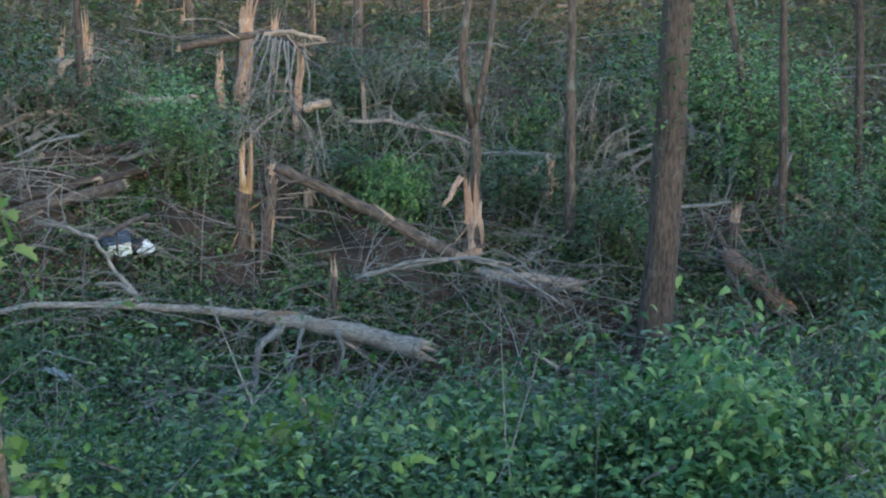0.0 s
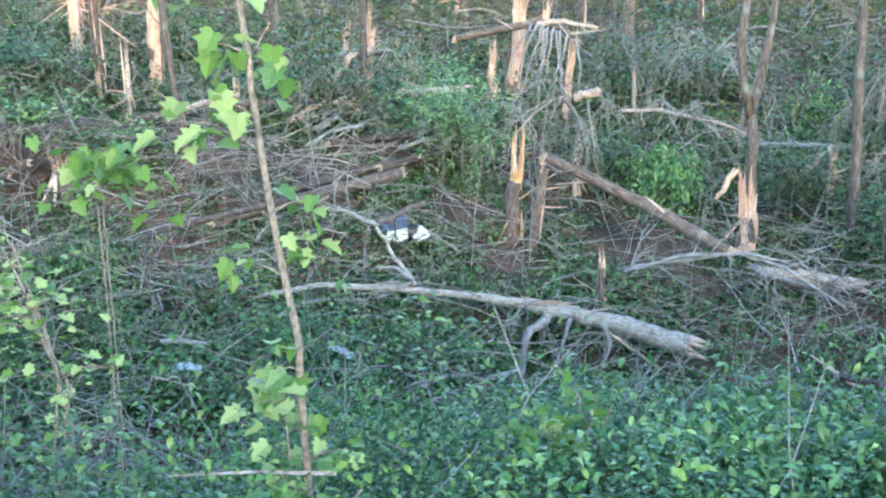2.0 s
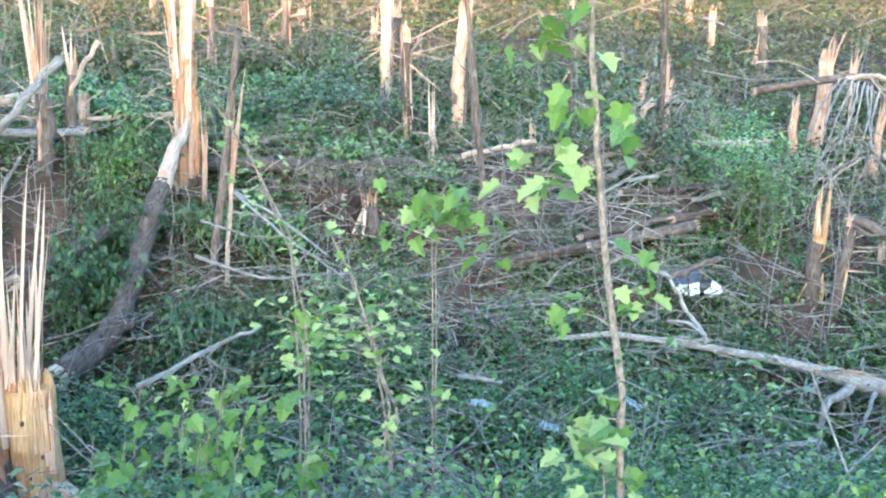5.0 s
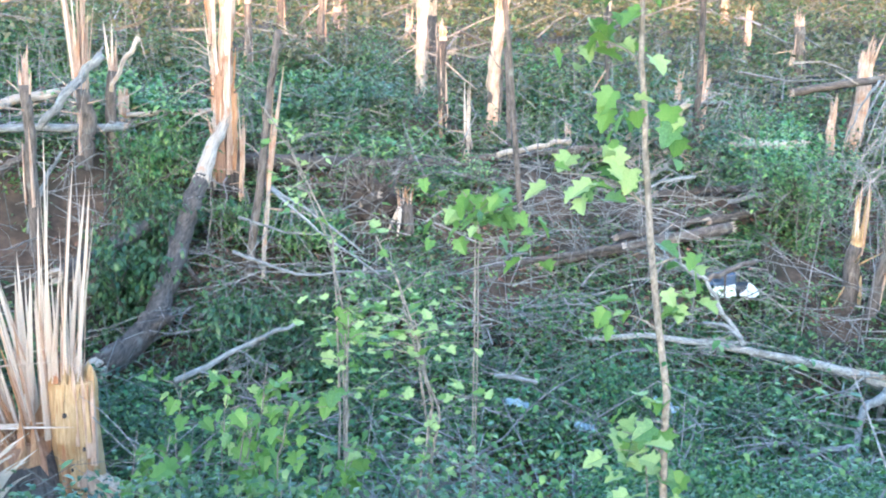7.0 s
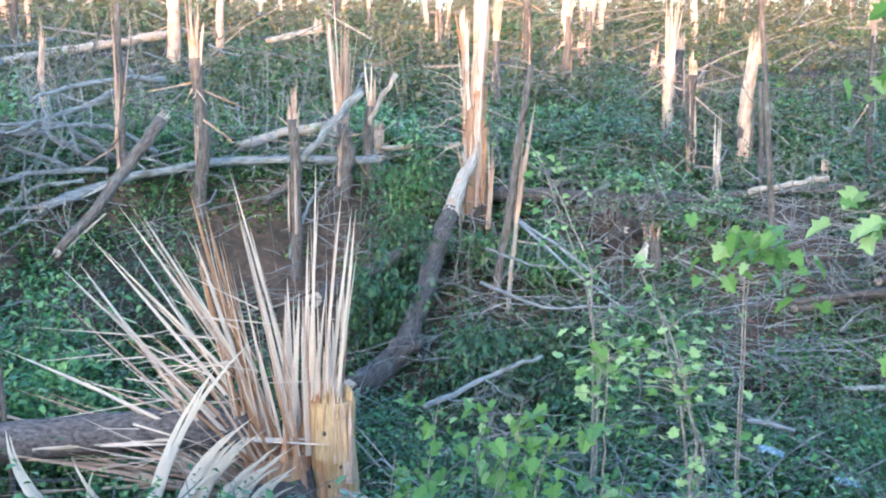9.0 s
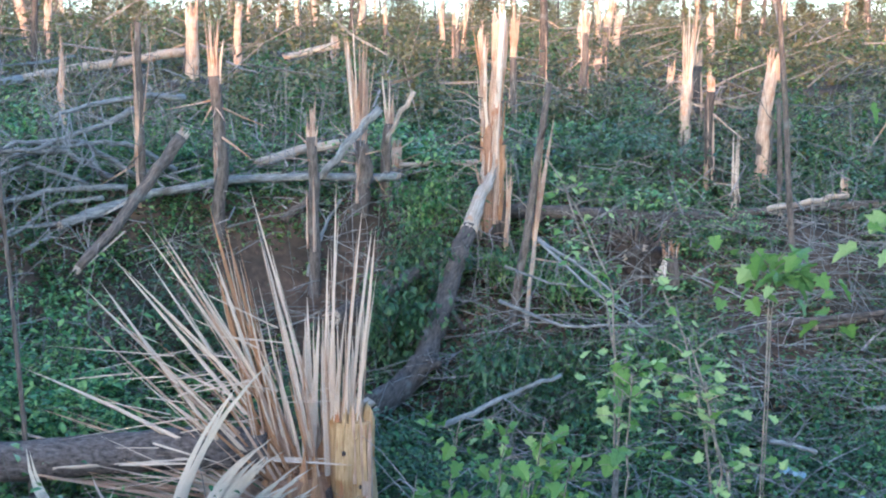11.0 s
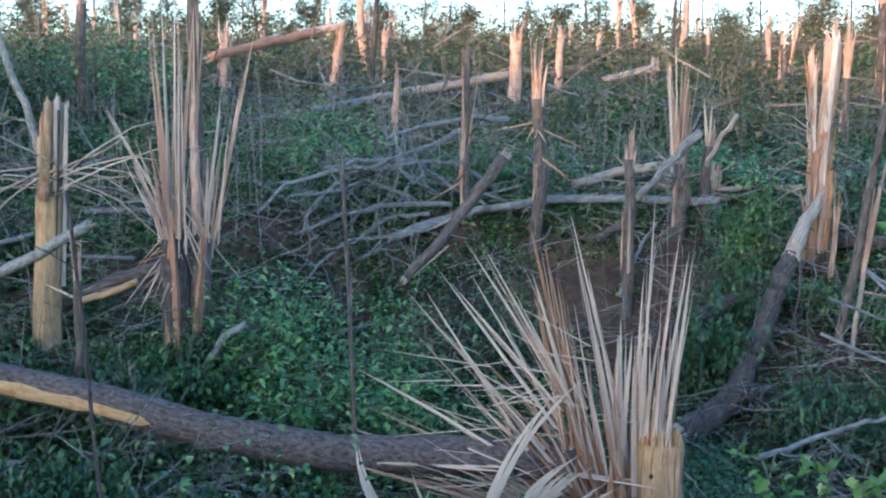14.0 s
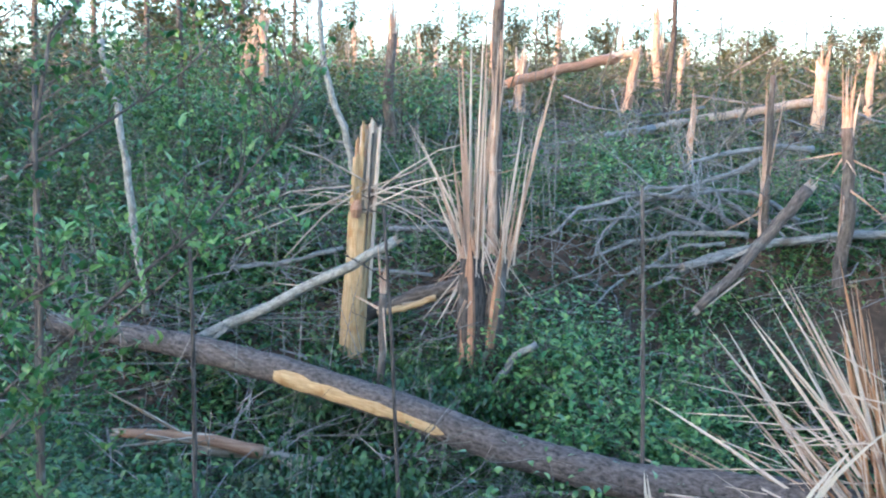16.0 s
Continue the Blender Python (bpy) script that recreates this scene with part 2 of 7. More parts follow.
def leaf_mesh(name, at, way, up, size, wide=0.55, fold=0.18, oval=False):
    """A mesh of many single leaves, from arrays: each a folded pointed blade, of two triangles or, oval, of four."""
    n = len(at)
    side = np.cross(way, up)
    side /= np.linalg.norm(side, axis=1, keepdims=True) + 1e-9
    top = np.cross(side, way)
    s = np.asarray(size).reshape(-1, 1)
    if oval:
        curl = npr.uniform(0.02, 0.22, (n, 1))
        out = [at]
        for u, w, sign in ((0.32, 0.92, 1), (0.7, 0.7, 1), (1.0, 0.0, 1), (0.7, 0.7, -1), (0.32, 0.92, -1)):
            out.append(at + way * s * u + side * s * wide * 0.5 * w * sign + top * s * (fold * w - curl * u * u))
        v, tri = np.stack(out, 1), [0, 1, 5, 1, 2, 4, 1, 4, 5, 2, 3, 4]
    else:
        mid = at + way * s * 0.45
        v = np.stack([at, mid + side * s * wide * 0.5 + top * s * fold, at + way * s - top * s * 0.12, mid - side * s * wide * 0.5 + top * s * fold], 1)
        tri = [0, 1, 2, 0, 2, 3]
    k, m = v.shape[1], len(tri)
    me = bpy.data.meshes.new(name)
    me.vertices.add(k * n)
    me.vertices.foreach_set("co", v.ravel())
    me.loops.add(m * n)
    idx = np.arange(n)[:, None] * k + np.array(tri)
    me.loops.foreach_set("vertex_index", idx.ravel().astype(np.int32))
    me.polygons.add(m // 3 * n)
    me.polygons.foreach_set("loop_start", np.arange(0, m * n, 3, dtype=np.int32))
    me.update(calc_edges=True)
    return me


def scatter_way(n, flat=0.5):
    """Random directions for leaves, and their upper sides."""
    a = npr.rand(n) * 2 * np.pi
    way = np.stack([np.cos(a), np.sin(a), npr.normal(-0.1, flat, n)], 1)
    way /= np.linalg.norm(way, axis=1, keepdims=True)
    up = np.stack([npr.normal(0, 0.35, n), npr.normal(0, 0.35, n), np.ones(n)], 1)
    return way, up


def along(a, b):
    """The pose at a whose z axis points at b."""
    a, b = Vector(a), Vector(b)
    return Matrix.Translation(a) @ (b - a).to_track_quat("Z", "Y").to_matrix().to_4x4()


def thing(name, m, label, category, group="", kind=""):
    ob = new(name)
    ob.matrix_world = m
    return tagged(ob, label, category, group, kind)


# ground heights: rows by bearing (degrees left of +y), columns by distance from the origin
DIST = [0, 3, 6, 8, 10, 12, 14, 17, 23, 36, 60, 100]
HEIGHT = {
    # unseen slope behind, raised to carry the screen that blocks the sun
    -180: (0.0, 0.0, 0.1, 0.3, 0.5, 0.7, 0.9, 1.2, 1.9, 3.2, 3.6, 3.6),
    -25: (0.0, -0.4, -1.4, -1.9, -2.1, -2.0, -1.6, -0.9, 0.2, 2.0, 4.0, 6.4),
    5: (0.0, -0.4, -1.55, -2.3, -2.35, -1.9, -1.4, -0.7, 0.3, 2.1, 4.1, 6.6),
    28: (0.0, -0.4, -1.5, -2.25, -1.95, -1.3, -0.55, 0.1, 1.0, 2.5, 4.4, 6.8),
    43: (0.0, -0.4, -1.5, -2.15, -1.85, -1.0, 0.05, 0.6, 1.5, 2.8, 4.5, 6.9),
    60: (0.0, -0.4, -1.4, -2.0, -1.9, -1.2, 0.4, 0.9, 1.8, 3.0, 4.5, 6.9),
    80: (0.0, -0.4, -1.3, -1.7, -1.4, -0.5, 0.35, 0.9, 1.8, 3.0, 4.5, 6.8),
    110: (0.0, -0.3, -0.9, -1.1, -0.8, -0.2, 0.3, 0.8, 1.3, 2.2, 3.7, 5.0),
}
HEIGHT[180] = HEIGHT[-180]
BEARING = sorted(HEIGHT)
TABLE = np.array([HEIGHT[b] for b in BEARING])


def ground_z(x, y):
    """Height of the ground, for numbers or arrays."""
    x, y = np.asarray(x, float), np.asarray(y, float)
    r, a = np.hypot(x, y), np.degrees(np.arctan2(-x, y))
    i = np.clip(np.searchsorted(BEARING, a, "right") - 1, 0, len(BEARING) - 2)
    b = np.array(BEARING, float)
    u = (a - b[i]) / (b[i + 1] - b[i])
    u = u * u * (3 - 2 * u)
    k = np.clip(np.searchsorted(DIST, r, "right") - 1, 0, len(DIST) - 2)
    d = np.array(DIST, float)
    v = np.clip((r - d[k]) / (d[k + 1] - d[k]), 0, 1)
    low = TABLE[i, k] * (1 - u) + TABLE[i + 1, k] * u
    high = TABLE[i, k + 1] * (1 - u) + TABLE[i + 1, k + 1] * u
    bumps = 0.07 * np.sin(1.7 * x + 0.6 * y) * np.sin(1.3 * y - 0.5 * x) + 0.03 * np.sin(4.1 * x - 1.7 * y + 1) * np.sin(3.7 * y + 1.1 * x)
    return low * (1 - v) + high * v + bumps * np.clip(r / 4, 0, 1)


# ---- ground ----
def build_ground():
    """One sheet, fine near the path and coarse far off."""
    rings = [0, 0.7, 1.4] + [2 + 0.25 * i for i in range(88)] + [24 + 1.2 * i for i in range(30)] + [62, 70, 80, 95, 115, 150, 220, 400, 1200]
    turns = 300
    ang = np.linspace(-np.pi, np.pi, turns, endpoint=False)
    v, f = [(0.0, 0.0, 0.0)], []
    for r in rings[1:]:
        x, y = -r * np.sin(ang), r * np.cos(ang)
        z = ground_z(x, y) + npr.normal(0, 0.012, turns) * (r < 25)
        v += list(zip(x, y, z))
    for k in range(turns):
        f.append((0, 1 + k, 1 + (k + 1) % turns))
    for i in range(len(rings) - 2):
        for k in range(turns):
            a, b = 1 + i * turns + k, 1 + i * turns + (k + 1) % turns
            f.append((a, a + turns, b + turns, b))
    me = bpy.data.meshes.new("ground")
    me.from_pydata(v, [], f)
    me.shade_smooth()
    me.materials.append(SOIL)
    ob = new("ground", me)
    tagged(ob, "brown forest soil with darker patches, sloping down and up a hillside", "ground", kind="structure")


build_ground()


# ---- broken trees ----
LAST, LYING = [], []
SLIVERS = []
for k in range(6):
    s = Soup()
    s.splinter((0, 0, 0), (0, 0, 1), 1.0, 0.45, bend=(0.0, 0.5, -0.7, 1.1, 0.3, -1.2)[k], kink=0.3)
    SLIVERS.append([s.mesh("splinter") for _ in range(2)])
for a, b in SLIVERS:
    a.materials.append(PALE_WOOD), b.materials.append(WOOD)
CURVED = []
for bend in (0.10, 0.18):
    s = Soup()
    prev = []
    for i in range(7):
        u = i / 6
        w = 0.5 * (1 - u ** 1.5) ** 0.85 + 0.004
        c = Vector((2.2 * math.sin(2.6 * u), bend * u * u, u))
        for sx, sy in ((-1, -1), (1, -1), (1, 1), (-1, 1)):
            s.v.append(c + Vector((sx * w, sy * w * 0.006, 0)))
        if i:
            for q in range(4):
                s.f.append((4 * i - 4 + q, 4 * i - 4 + (q + 1) % 4, 4 * i + (q + 1) % 4, 4 * i + q))
    me = s.mesh("splinter")
    me.materials.append(RIBBON_WOOD)
    CURVED.append(me)


AMBER = []
for a, b in SLIVERS:
    me = b.copy()
    me.materials[0] = AMBER_WOOD
    AMBER.append(me)


def sliver(parent, base, tip, w, pale, curved=None, mesh=None):
    """One long splinter of a broken trunk, from base to tip in the thing's own space."""
    base, tip = Vector(base), Vector(tip)
    me = curved or mesh or SLIVERS[rng.randrange(6)][0 if pale else 1]
    ob = new("splinter", me)
    ob.parent = parent
    length = (tip - base).length
    turn = along(base, tip) @ Matrix.Rotation(rng.uniform(-0.9, 0.9), 4, "Z")
    if curved:
        z = (tip - base).normalized()
        x = z.cross(Vector((-0.75, 0.66, 0))).normalized()
        y = z.cross(x)
        turn = Matrix.Translation(base) @ Matrix((x, y, z)).transposed().to_4x4() @ Matrix.Rotation(rng.uniform(-0.3, 0.3), 4, "Z")
    ob.matrix_local = turn @ Matrix.Diagonal((w, w if not curved else length, length, 1))
    return ob


def wobble(length, r, n, amount=0.5):
    """A trunk's axis along z, a little crooked, and back in line at its end."""
    pts, x, y = [], 0.0, 0.0
    for i in range(n + 1):
        pts.append(Vector((x * math.sin(math.pi * i / n), y * math.sin(math.pi * i / n), length * i / n)))
        x, y = x + rng.gauss(0, 0.3 * amount * r), y + rng.gauss(0, 0.3 * amount * r)
    return pts


def snag(base, top, r, style="bark", broken=0.25, wood="bare", spread=0.12, strips=0, count=0):
    """A tree broken off by the wind: trunk, splintered top and torn strips."""
    base, top = Vector(base), Vector(top)
    length = (top - base).length
    n = max(5, min(14, int(length / max(r * 2, 0.12))))
    ob = thing("broken_tree", along(base, top), "%s broken tree trunk with a splintered %s top" % (WORDS[style], "pale" if wood == "light" else "orange"), "broken tree", "wind-snapped trunks")
    body = length * (1 - broken)
    pts = wobble(body, r, n)
    rad = [r * (1.0 - 0.18 * i / n) * (1.25 if i == 0 else 1.08 if i == 1 else 1) for i in range(n + 1)]
    part("trunk", Soup().tube(pts, rad, 12 if r > 0.08 else 8, 0.14), STYLES[style], ob, smooth=True)
    m = count or int(6 + r * 40)
    top_r = rad[-1]
    h = length * broken
    rim = part("splintered_top", Soup().crown(pts[-1], Vector((0, 0, 1)), top_r * 0.96, [h * (0.2 + 0.65 * rng.random() ** 1.5) for _ in range(m)], spread), STYLES[wood], ob, "splintered bare wood")
    for k in range(max(5, int(m * 0.9))):
        a = rng.random() * 6.28
        q = top_r * rng.uniform(0.2, 0.95)
        e = h * (1.0 if k == 0 else 0.3 + 0.75 * rng.random() ** 1.6)
        p = pts[-1] + Vector((math.cos(a) * q, math.sin(a) * q, -0.1))
        sliver(rim, p, pts[-1] + Vector((math.cos(a), math.sin(a), 0)) * (q + e * spread * rng.uniform(-0.3, 1.2)) + Vector((0, 0, e)), min(r * rng.uniform(0.16, 0.62), 0.08), wood == "light" or rng.random() < 0.35)
    if r > 0.05:
        for k in range(3):
            a = rng.random() * 6.28
            out = Vector((math.cos(a), math.sin(a), 0)) * r * 0.93
            lo, hi = body * rng.uniform(0.0, 0.45), body * rng.uniform(0.6, 0.98)
            flake = Soup().splinter(out + Vector((0, 0, lo)), out * 0.92 + Vector((0, 0, hi)), r * rng.uniform(0.5, 1.0), r * 0.22)
            part("loose_bark" if style in ("bare", "light", "red", "yellow") else "bare_streak", flake, BARK if style in ("bare", "light", "red", "yellow") else STYLES[wood], ob)
    for k in range(strips + 2):
        a = rng.random() * 6.28
        u = rng.uniform(0.55, 0.95)
        c = pts[-1] * u
        out = Vector((math.cos(a), math.sin(a), 0))
        e = c + out * rng.uniform(0.2, 0.7) + Vector((0, 0, rng.uniform(-0.5, 0.35)))
        part("torn_strip", Soup().splinter(c, e, rng.uniform(0.012, 0.03), 0.01, bend=rng.uniform(-0.1, 0.1)), STYLES[wood], ob)
    LAST.append(ob)
    return ob


def pole(base, top, r, style="dark", twigs=3):
    """A thin tree left standing, its top out of sight."""
    base, top = Vector(base), Vector(top)
    length = (top - base).length
    ob = thing("bare_tree", along(base, top), "thin %s tree still standing in the undergrowth" % WORDS[style], "tree", "standing thin trees")
    n = 10
    part("trunk", Soup().tube(wobble(length, r, n, 0.8), [r * (1.12 - 0.35 * i / n) for i in range(n + 1)], 8, 0.12), STYLES[style], ob, smooth=True)
    for k in range(twigs):
        u, a = rng.uniform(0.3, 0.9), rng.random() * 6.28
        part("branch", Soup().branch((0, 0, length * u), (math.cos(a), math.sin(a), 0.8), rng.uniform(0.3, 0.8), r * 0.3, 1, sides=4, kids=3), STYLES[style], ob)
    return ob


def log(points, r0, r1, style="bark", wood="light", ends=True, torn=0, stubs=0):
    """A fallen trunk through the given points, with pale broken ends."""
    m = along(points[0], points[-1])
    inv = m.inverted()
    key = [inv @ Vector(p) for p in points]
    LYING.append((points[0], points[-1]))
    ob = thing("fallen_log", m, "%s fallen tree trunk lying among brush" % WORDS[style], "log", "fallen trunks")
    pts = []
    steps = 5 if len(key) > 2 else 10
    for i in range(len(key) - 1):
        pts += [key[i].lerp(key[i + 1], k / steps) for k in range(steps)]
    pts.append(key[-1])
    pts = [p if i in (0, len(pts) - 1) else p + Vector((rng.gauss(0, 0.12), rng.gauss(0, 0.12), 0)) * min(r0, r1) for i, p in enumerate(pts)]
    n = len(pts) - 1
    rad = [r0 + (r1 - r0) * i / n for i in range(n + 1)]
    part("trunk", Soup().tube(pts, rad, 12 if r0 > 0.07 else 8, 0.13), STYLES[style], ob, smooth=True)
    if ends:
        for c, r, d in ((pts[0], r0, pts[0] - pts[1]), (pts[-1], r1, pts[-1] - pts[-2])):
            d.normalize()
            s = Soup().crown(c - d * r * 0.3, d, r * 0.93, [r * rng.uniform(0.5, 2.2) for _ in range(9)], 0.02)
            part("broken_end", s, STYLES[wood], ob, "splintered pale wood")
    for k in range(stubs):
        u = rng.uniform(0.1, 0.9)
        c = pts[int(u * n)]
        d = Vector((rng.gauss(0, 1), rng.gauss(0, 1), rng.gauss(0, 0.5))).normalized()
        part("branch_stub", Soup().tube([c, c + d * rng.uniform(0.15, 0.5)], [r1 * 0.35, r1 * 0.2], 6, 0.2), STYLES[style], ob)
    for k in range(torn):
        u = rng.uniform(0.05, 0.95)
        c = pts[int(u * n)] + Vector((rng.gauss(0, r0 * 0.5), rng.gauss(0, r0 * 0.5), 0))
        part("torn_strip", Soup().splinter(c, c + Vector((rng.gauss(0, 0.15), rng.gauss(0, 0.15), rng.choice((-1, 1)) * rng.uniform(0.3, 0.9))), 0.04, 0.012), STYLES[wood], ob)
    return ob


def stick(points, r0, r1, style="grey", twigs=5, size=0.5, droop=0.05, bushy=3):
    """A fallen bough with thin side twigs."""
    m = along(points[0], points[-1])
    inv = m.inverted()
    key = [inv @ Vector(p) for p in points]
    down = inv.to_3x3() @ Vector((0, 0, -1))
    if r0 > 0.028:
        LYING.append((points[0], points[-1]))
    ob = thing("fallen_branch", m, "%s fallen branch with thin bare twigs" % WORDS[style], "branch", "fallen branches")
    pts = []
    for i in range(len(key) - 1):
        pts += [key[i].lerp(key[i + 1], k / 4) + Vector((rng.gauss(0, 1), rng.gauss(0, 1), 0)) * r0 * 0.35 * (k > 0) for k in range(4)]
    pts.append(key[-1])
    n = len(pts) - 1
    part("bough", Soup().tube(pts, [r0 + (r1 - r0) * i / n for i in range(n + 1)], 7, 0.15), STYLES[style], ob, smooth=True)
    for k in range(twigs):
        c = pts[rng.randrange(1, n)] if n > 1 else pts[0]
        a = rng.random() * 6.28
        d = Vector((math.cos(a), math.sin(a), rng.uniform(0.1, 0.9))) + down * rng.uniform(-0.3, 0.4)
        part("twig", Soup().branch(c, d, size * rng.uniform(0.5, 1.2), max(r1 * 0.5, 0.005), 1, sides=4, kids=bushy, droop=0.0), STYLES[style], ob)
    return ob


# ---- things of a shape of their own ----
def limb_up(points, r0, r1, style, name="fork"):
    """A rising fork of the tree that was built last."""
    ob = LAST[-1]
    inv = ob.matrix_world.inverted()
    pts = [inv @ Vector(p) for p in points]
    n = len(pts)
    part(name, Soup().tube(pts, [r0 + (r1 - r0) * i / (n - 1) for i in range(n)], 8, 0.15), STYLES[style], ob, smooth=True)


def big_tree(base, top, r, style):
    """The stout tree that still stands, with flared roots and a clump of leaves on its trunk."""
    base, top = Vector(base), Vector(top)
    length = (top - base).length
    ob = thing("standing_tree", along(base, top), "stout dark-barked tree standing with a flared foot", "tree")
    n = 16
    s = Soup().tube(wobble(length, r, n, 0.25), [r * (1.5 if i == 0 else 1.18 if i == 1 else 1.04 - 0.25 * i / n) for i in range(n + 1)], 20, 0.12)
    part("trunk", s, STYLES[style], ob, smooth=True)
    for k in range(5):
        a = 2 * math.pi * k / 5 + 0.4
        out = Vector((math.cos(a), math.sin(a), 0))
        part("root", Soup().tube([out * r * 0.7 + Vector((0, 0, 0.5)), out * r * 1.25 + Vector((0, 0, 0.2)), out * r * 2.0 + Vector((0, 0, -0.02))], [r * 0.4, r * 0.36, r * 0.2], 7, 0.2), STYLES[style], ob, smooth=True)
    m = 340
    at = np.stack([npr.normal(0.05, 0.28, m), npr.normal(-0.1, 0.28, m), npr.normal(3.0, 0.35, m)], 1)
    way, up = scatter_way(m)
    tagged(part("leaf_clump", leaf_mesh("leaf_clump", at, way, up, npr.uniform(0.05, 0.1, m)), LEAF, ob, "green leaves sprouting from the trunk"), kind="stuff")
    return ob


def splintered_stump():
    """The stump in the foreground whose trunk was torn down to one side in a fan of splinters."""
    c = Vector((-6.88, 4.55, -2.2))
    left = Vector((-0.66, -0.75, 0)).normalized()
    away = Vector((-0.75, 0.66, 0))
    ob = thing("splintered_stump", Matrix.Translation(c), "splintered stump with a wide fan of long pale splinters", "stump")
    up = Vector((0, 0, 1))

    def q(u, v, z):
        return left * u + away * v + up * z

    # bark-stripped yellow block on one side, split by cracks, and the dark foot
    block = part("stump_block", Soup().tube([q(-0.17, 0, -0.1), q(-0.16, 0.01, 0.35), q(-0.165, 0, 0.75), q(-0.16, -0.01, 1.1), q(-0.165, 0, 1.42)], [0.25, 0.205, 0.185, 0.17, 0.165], 11, 0.22), YELLOW_WOOD, ob, "yellow stripped wood with beetle holes")
    for u, v, z, w in ((-0.22, -0.19, 0.93, 0.012), (-0.1, -0.185, 1.2, 0.016), (-0.13, -0.195, 0.78, 0.01)):
        p = q(u, v, z)
        part("knot_hole", Soup().tube([p, p + away * 0.05 + up * 0.01], [w, w * 0.9], 8), DARK_BARK, block)
    for k in range(12):
        u = -0.165 + rng.uniform(-0.13, 0.13)
        z = rng.uniform(0.5, 1.0)
        part("split_face", Soup().splinter(q(u, -0.15, z), q(u + rng.gauss(0, 0.015), -0.13, rng.uniform(1.25, 1.6)), rng.uniform(0.03, 0.07), 0.05), (YELLOW_WOOD, AMBER_WOOD, YELLOW_WOOD, WOOD)[k % 4], block)
    for k in range(11):
        a = k / 11 * 6.28
        p = q(-0.165 + 0.125 * math.cos(a), 0.125 * math.sin(a), 1.3)
        tip = p + q(0.02 * rng.gauss(0, 1), 0.02 * rng.gauss(0, 1), rng.uniform(0.14, 0.34))
        part("jagged_rim", Soup().splinter(p, tip, rng.uniform(0.07, 0.12), 0.045), (YELLOW_WOOD, AMBER_WOOD, YELLOW_WOOD)[k % 3], ob)
    part("foot", Soup().tube([q(0.16, 0.05, -0.1), q(0.2, 0.05, 0.4), q(0.28, 0.05, 0.85)], [0.44, 0.36, 0.3], 14, 0.15), DARK_BARK, ob, smooth=True)
    part("heart", Soup().tube([q(0.22, 0.0, 0.5), q(0.27, 0.0, 1.0)], [0.27, 0.22], 10, 0.3), RED_WOOD, ob, "torn orange heartwood")
    part("torn_rim", Soup().crown(q(0.27, 0.02, 0.85), up, 0.27, [rng.uniform(0.1, 0.5) for _ in range(13)], 0.05), AMBER_WOOD, ob, "ragged red-brown wood")
    part("butt_flare", Soup().splinter(q(-0.2, -0.1, 0.72), q(-0.75, -0.15, 0.3), 0.3, 0.12, bend=0.05), WOOD, ob, "bare orange butt of the fallen stem")

    # single splinters: tip and foot across and up, width, and pale, red-brown or mixed wood
    def sheaf(rows, deep, tone, threads):
        for u1, z1, u0, z0, w in rows:
            v = rng.uniform(-deep, deep)
            b, t = q(u0, v * 0.6 - 0.03, z0), q(u1, v * 1.6, z1)
            b -= (t - b).normalized() * 0.28
            mesh = AMBER[rng.randrange(6)] if tone == "amber" else None
            sliver(ob, b, t, w * 0.8, tone == "pale" or rng.random() < 0.45, None, mesh)
            side = (t - b).length
            for k in range(threads):
                e = b.lerp(t, rng.uniform(0.5, 0.97)) + q(rng.gauss(0, 0.035), rng.gauss(0, 0.05), rng.gauss(0, 0.03)) * side * 0.6
                sliver(ob, b + q(rng.gauss(0, 0.03), rng.gauss(0, 0.05), rng.uniform(-0.1, 0.1)), e, rng.uniform(0.008, 0.02), rng.random() < 0.65, None, mesh if rng.random() < 0.5 else None)

    sheaf(((-0.08, 3.32, -0.02, 1.71, 0.028), (-0.22, 3.1, -0.12, 1.64, 0.052), (-0.32, 2.91, -0.17, 1.64, 0.041), (-0.37, 2.91, -0.23, 1.64, 0.031), (-0.01, 2.78, 0.04, 1.71, 0.028), (-0.34, 2.58, -0.22, 1.64, 0.028), (0.07, 2.3, 0.11, 1.59, 0.044), (-0.1, 2.33, -0.06, 1.65, 0.044)), 0.08, "pale", 2)
    sheaf(((0.58, 3.25, 0.18, 1.72, 0.052), (0.54, 3.03, 0.26, 1.59, 0.031), (0.46, 2.85, 0.21, 1.59, 0.028), (0.94, 2.82, 0.55, 1.96, 0.028), (0.51, 2.5, 0.34, 1.46, 0.028), (0.85, 2.76, 0.5, 1.6, 0.044)), 0.1, "pale", 3)
    sheaf(((0.83, 3.1, 0.54, 1.66, 0.062), (0.72, 2.97, 0.44, 1.53, 0.056), (0.8, 2.63, 0.59, 1.47, 0.069), (0.68, 2.44, 0.47, 1.33, 0.075), (0.61, 2.34, 0.41, 1.33, 0.062)), 0.08, "amber", 7)
    sheaf(((1.41, 2.98, 0.76, 2.0, 0.034), (1.28, 3.03, 0.7, 1.99, 0.034), (1.65, 2.79, 0.8, 1.7, 0.041), (1.47, 2.68, 0.78, 1.87, 0.028), (1.81, 2.58, 0.9, 1.54, 0.028), (1.69, 2.58, 0.97, 1.48, 0.037), (1.81, 2.24, 1.03, 1.42, 0.028), (1.34, 2.72, 0.77, 1.8, 0.034), (1.21, 2.95, 0.64, 1.93, 0.037), (1.63, 2.37, 0.79, 1.34, 0.044), (1.28, 2.14, 0.78, 1.61, 0.028)), 0.14, "mixed", 2)
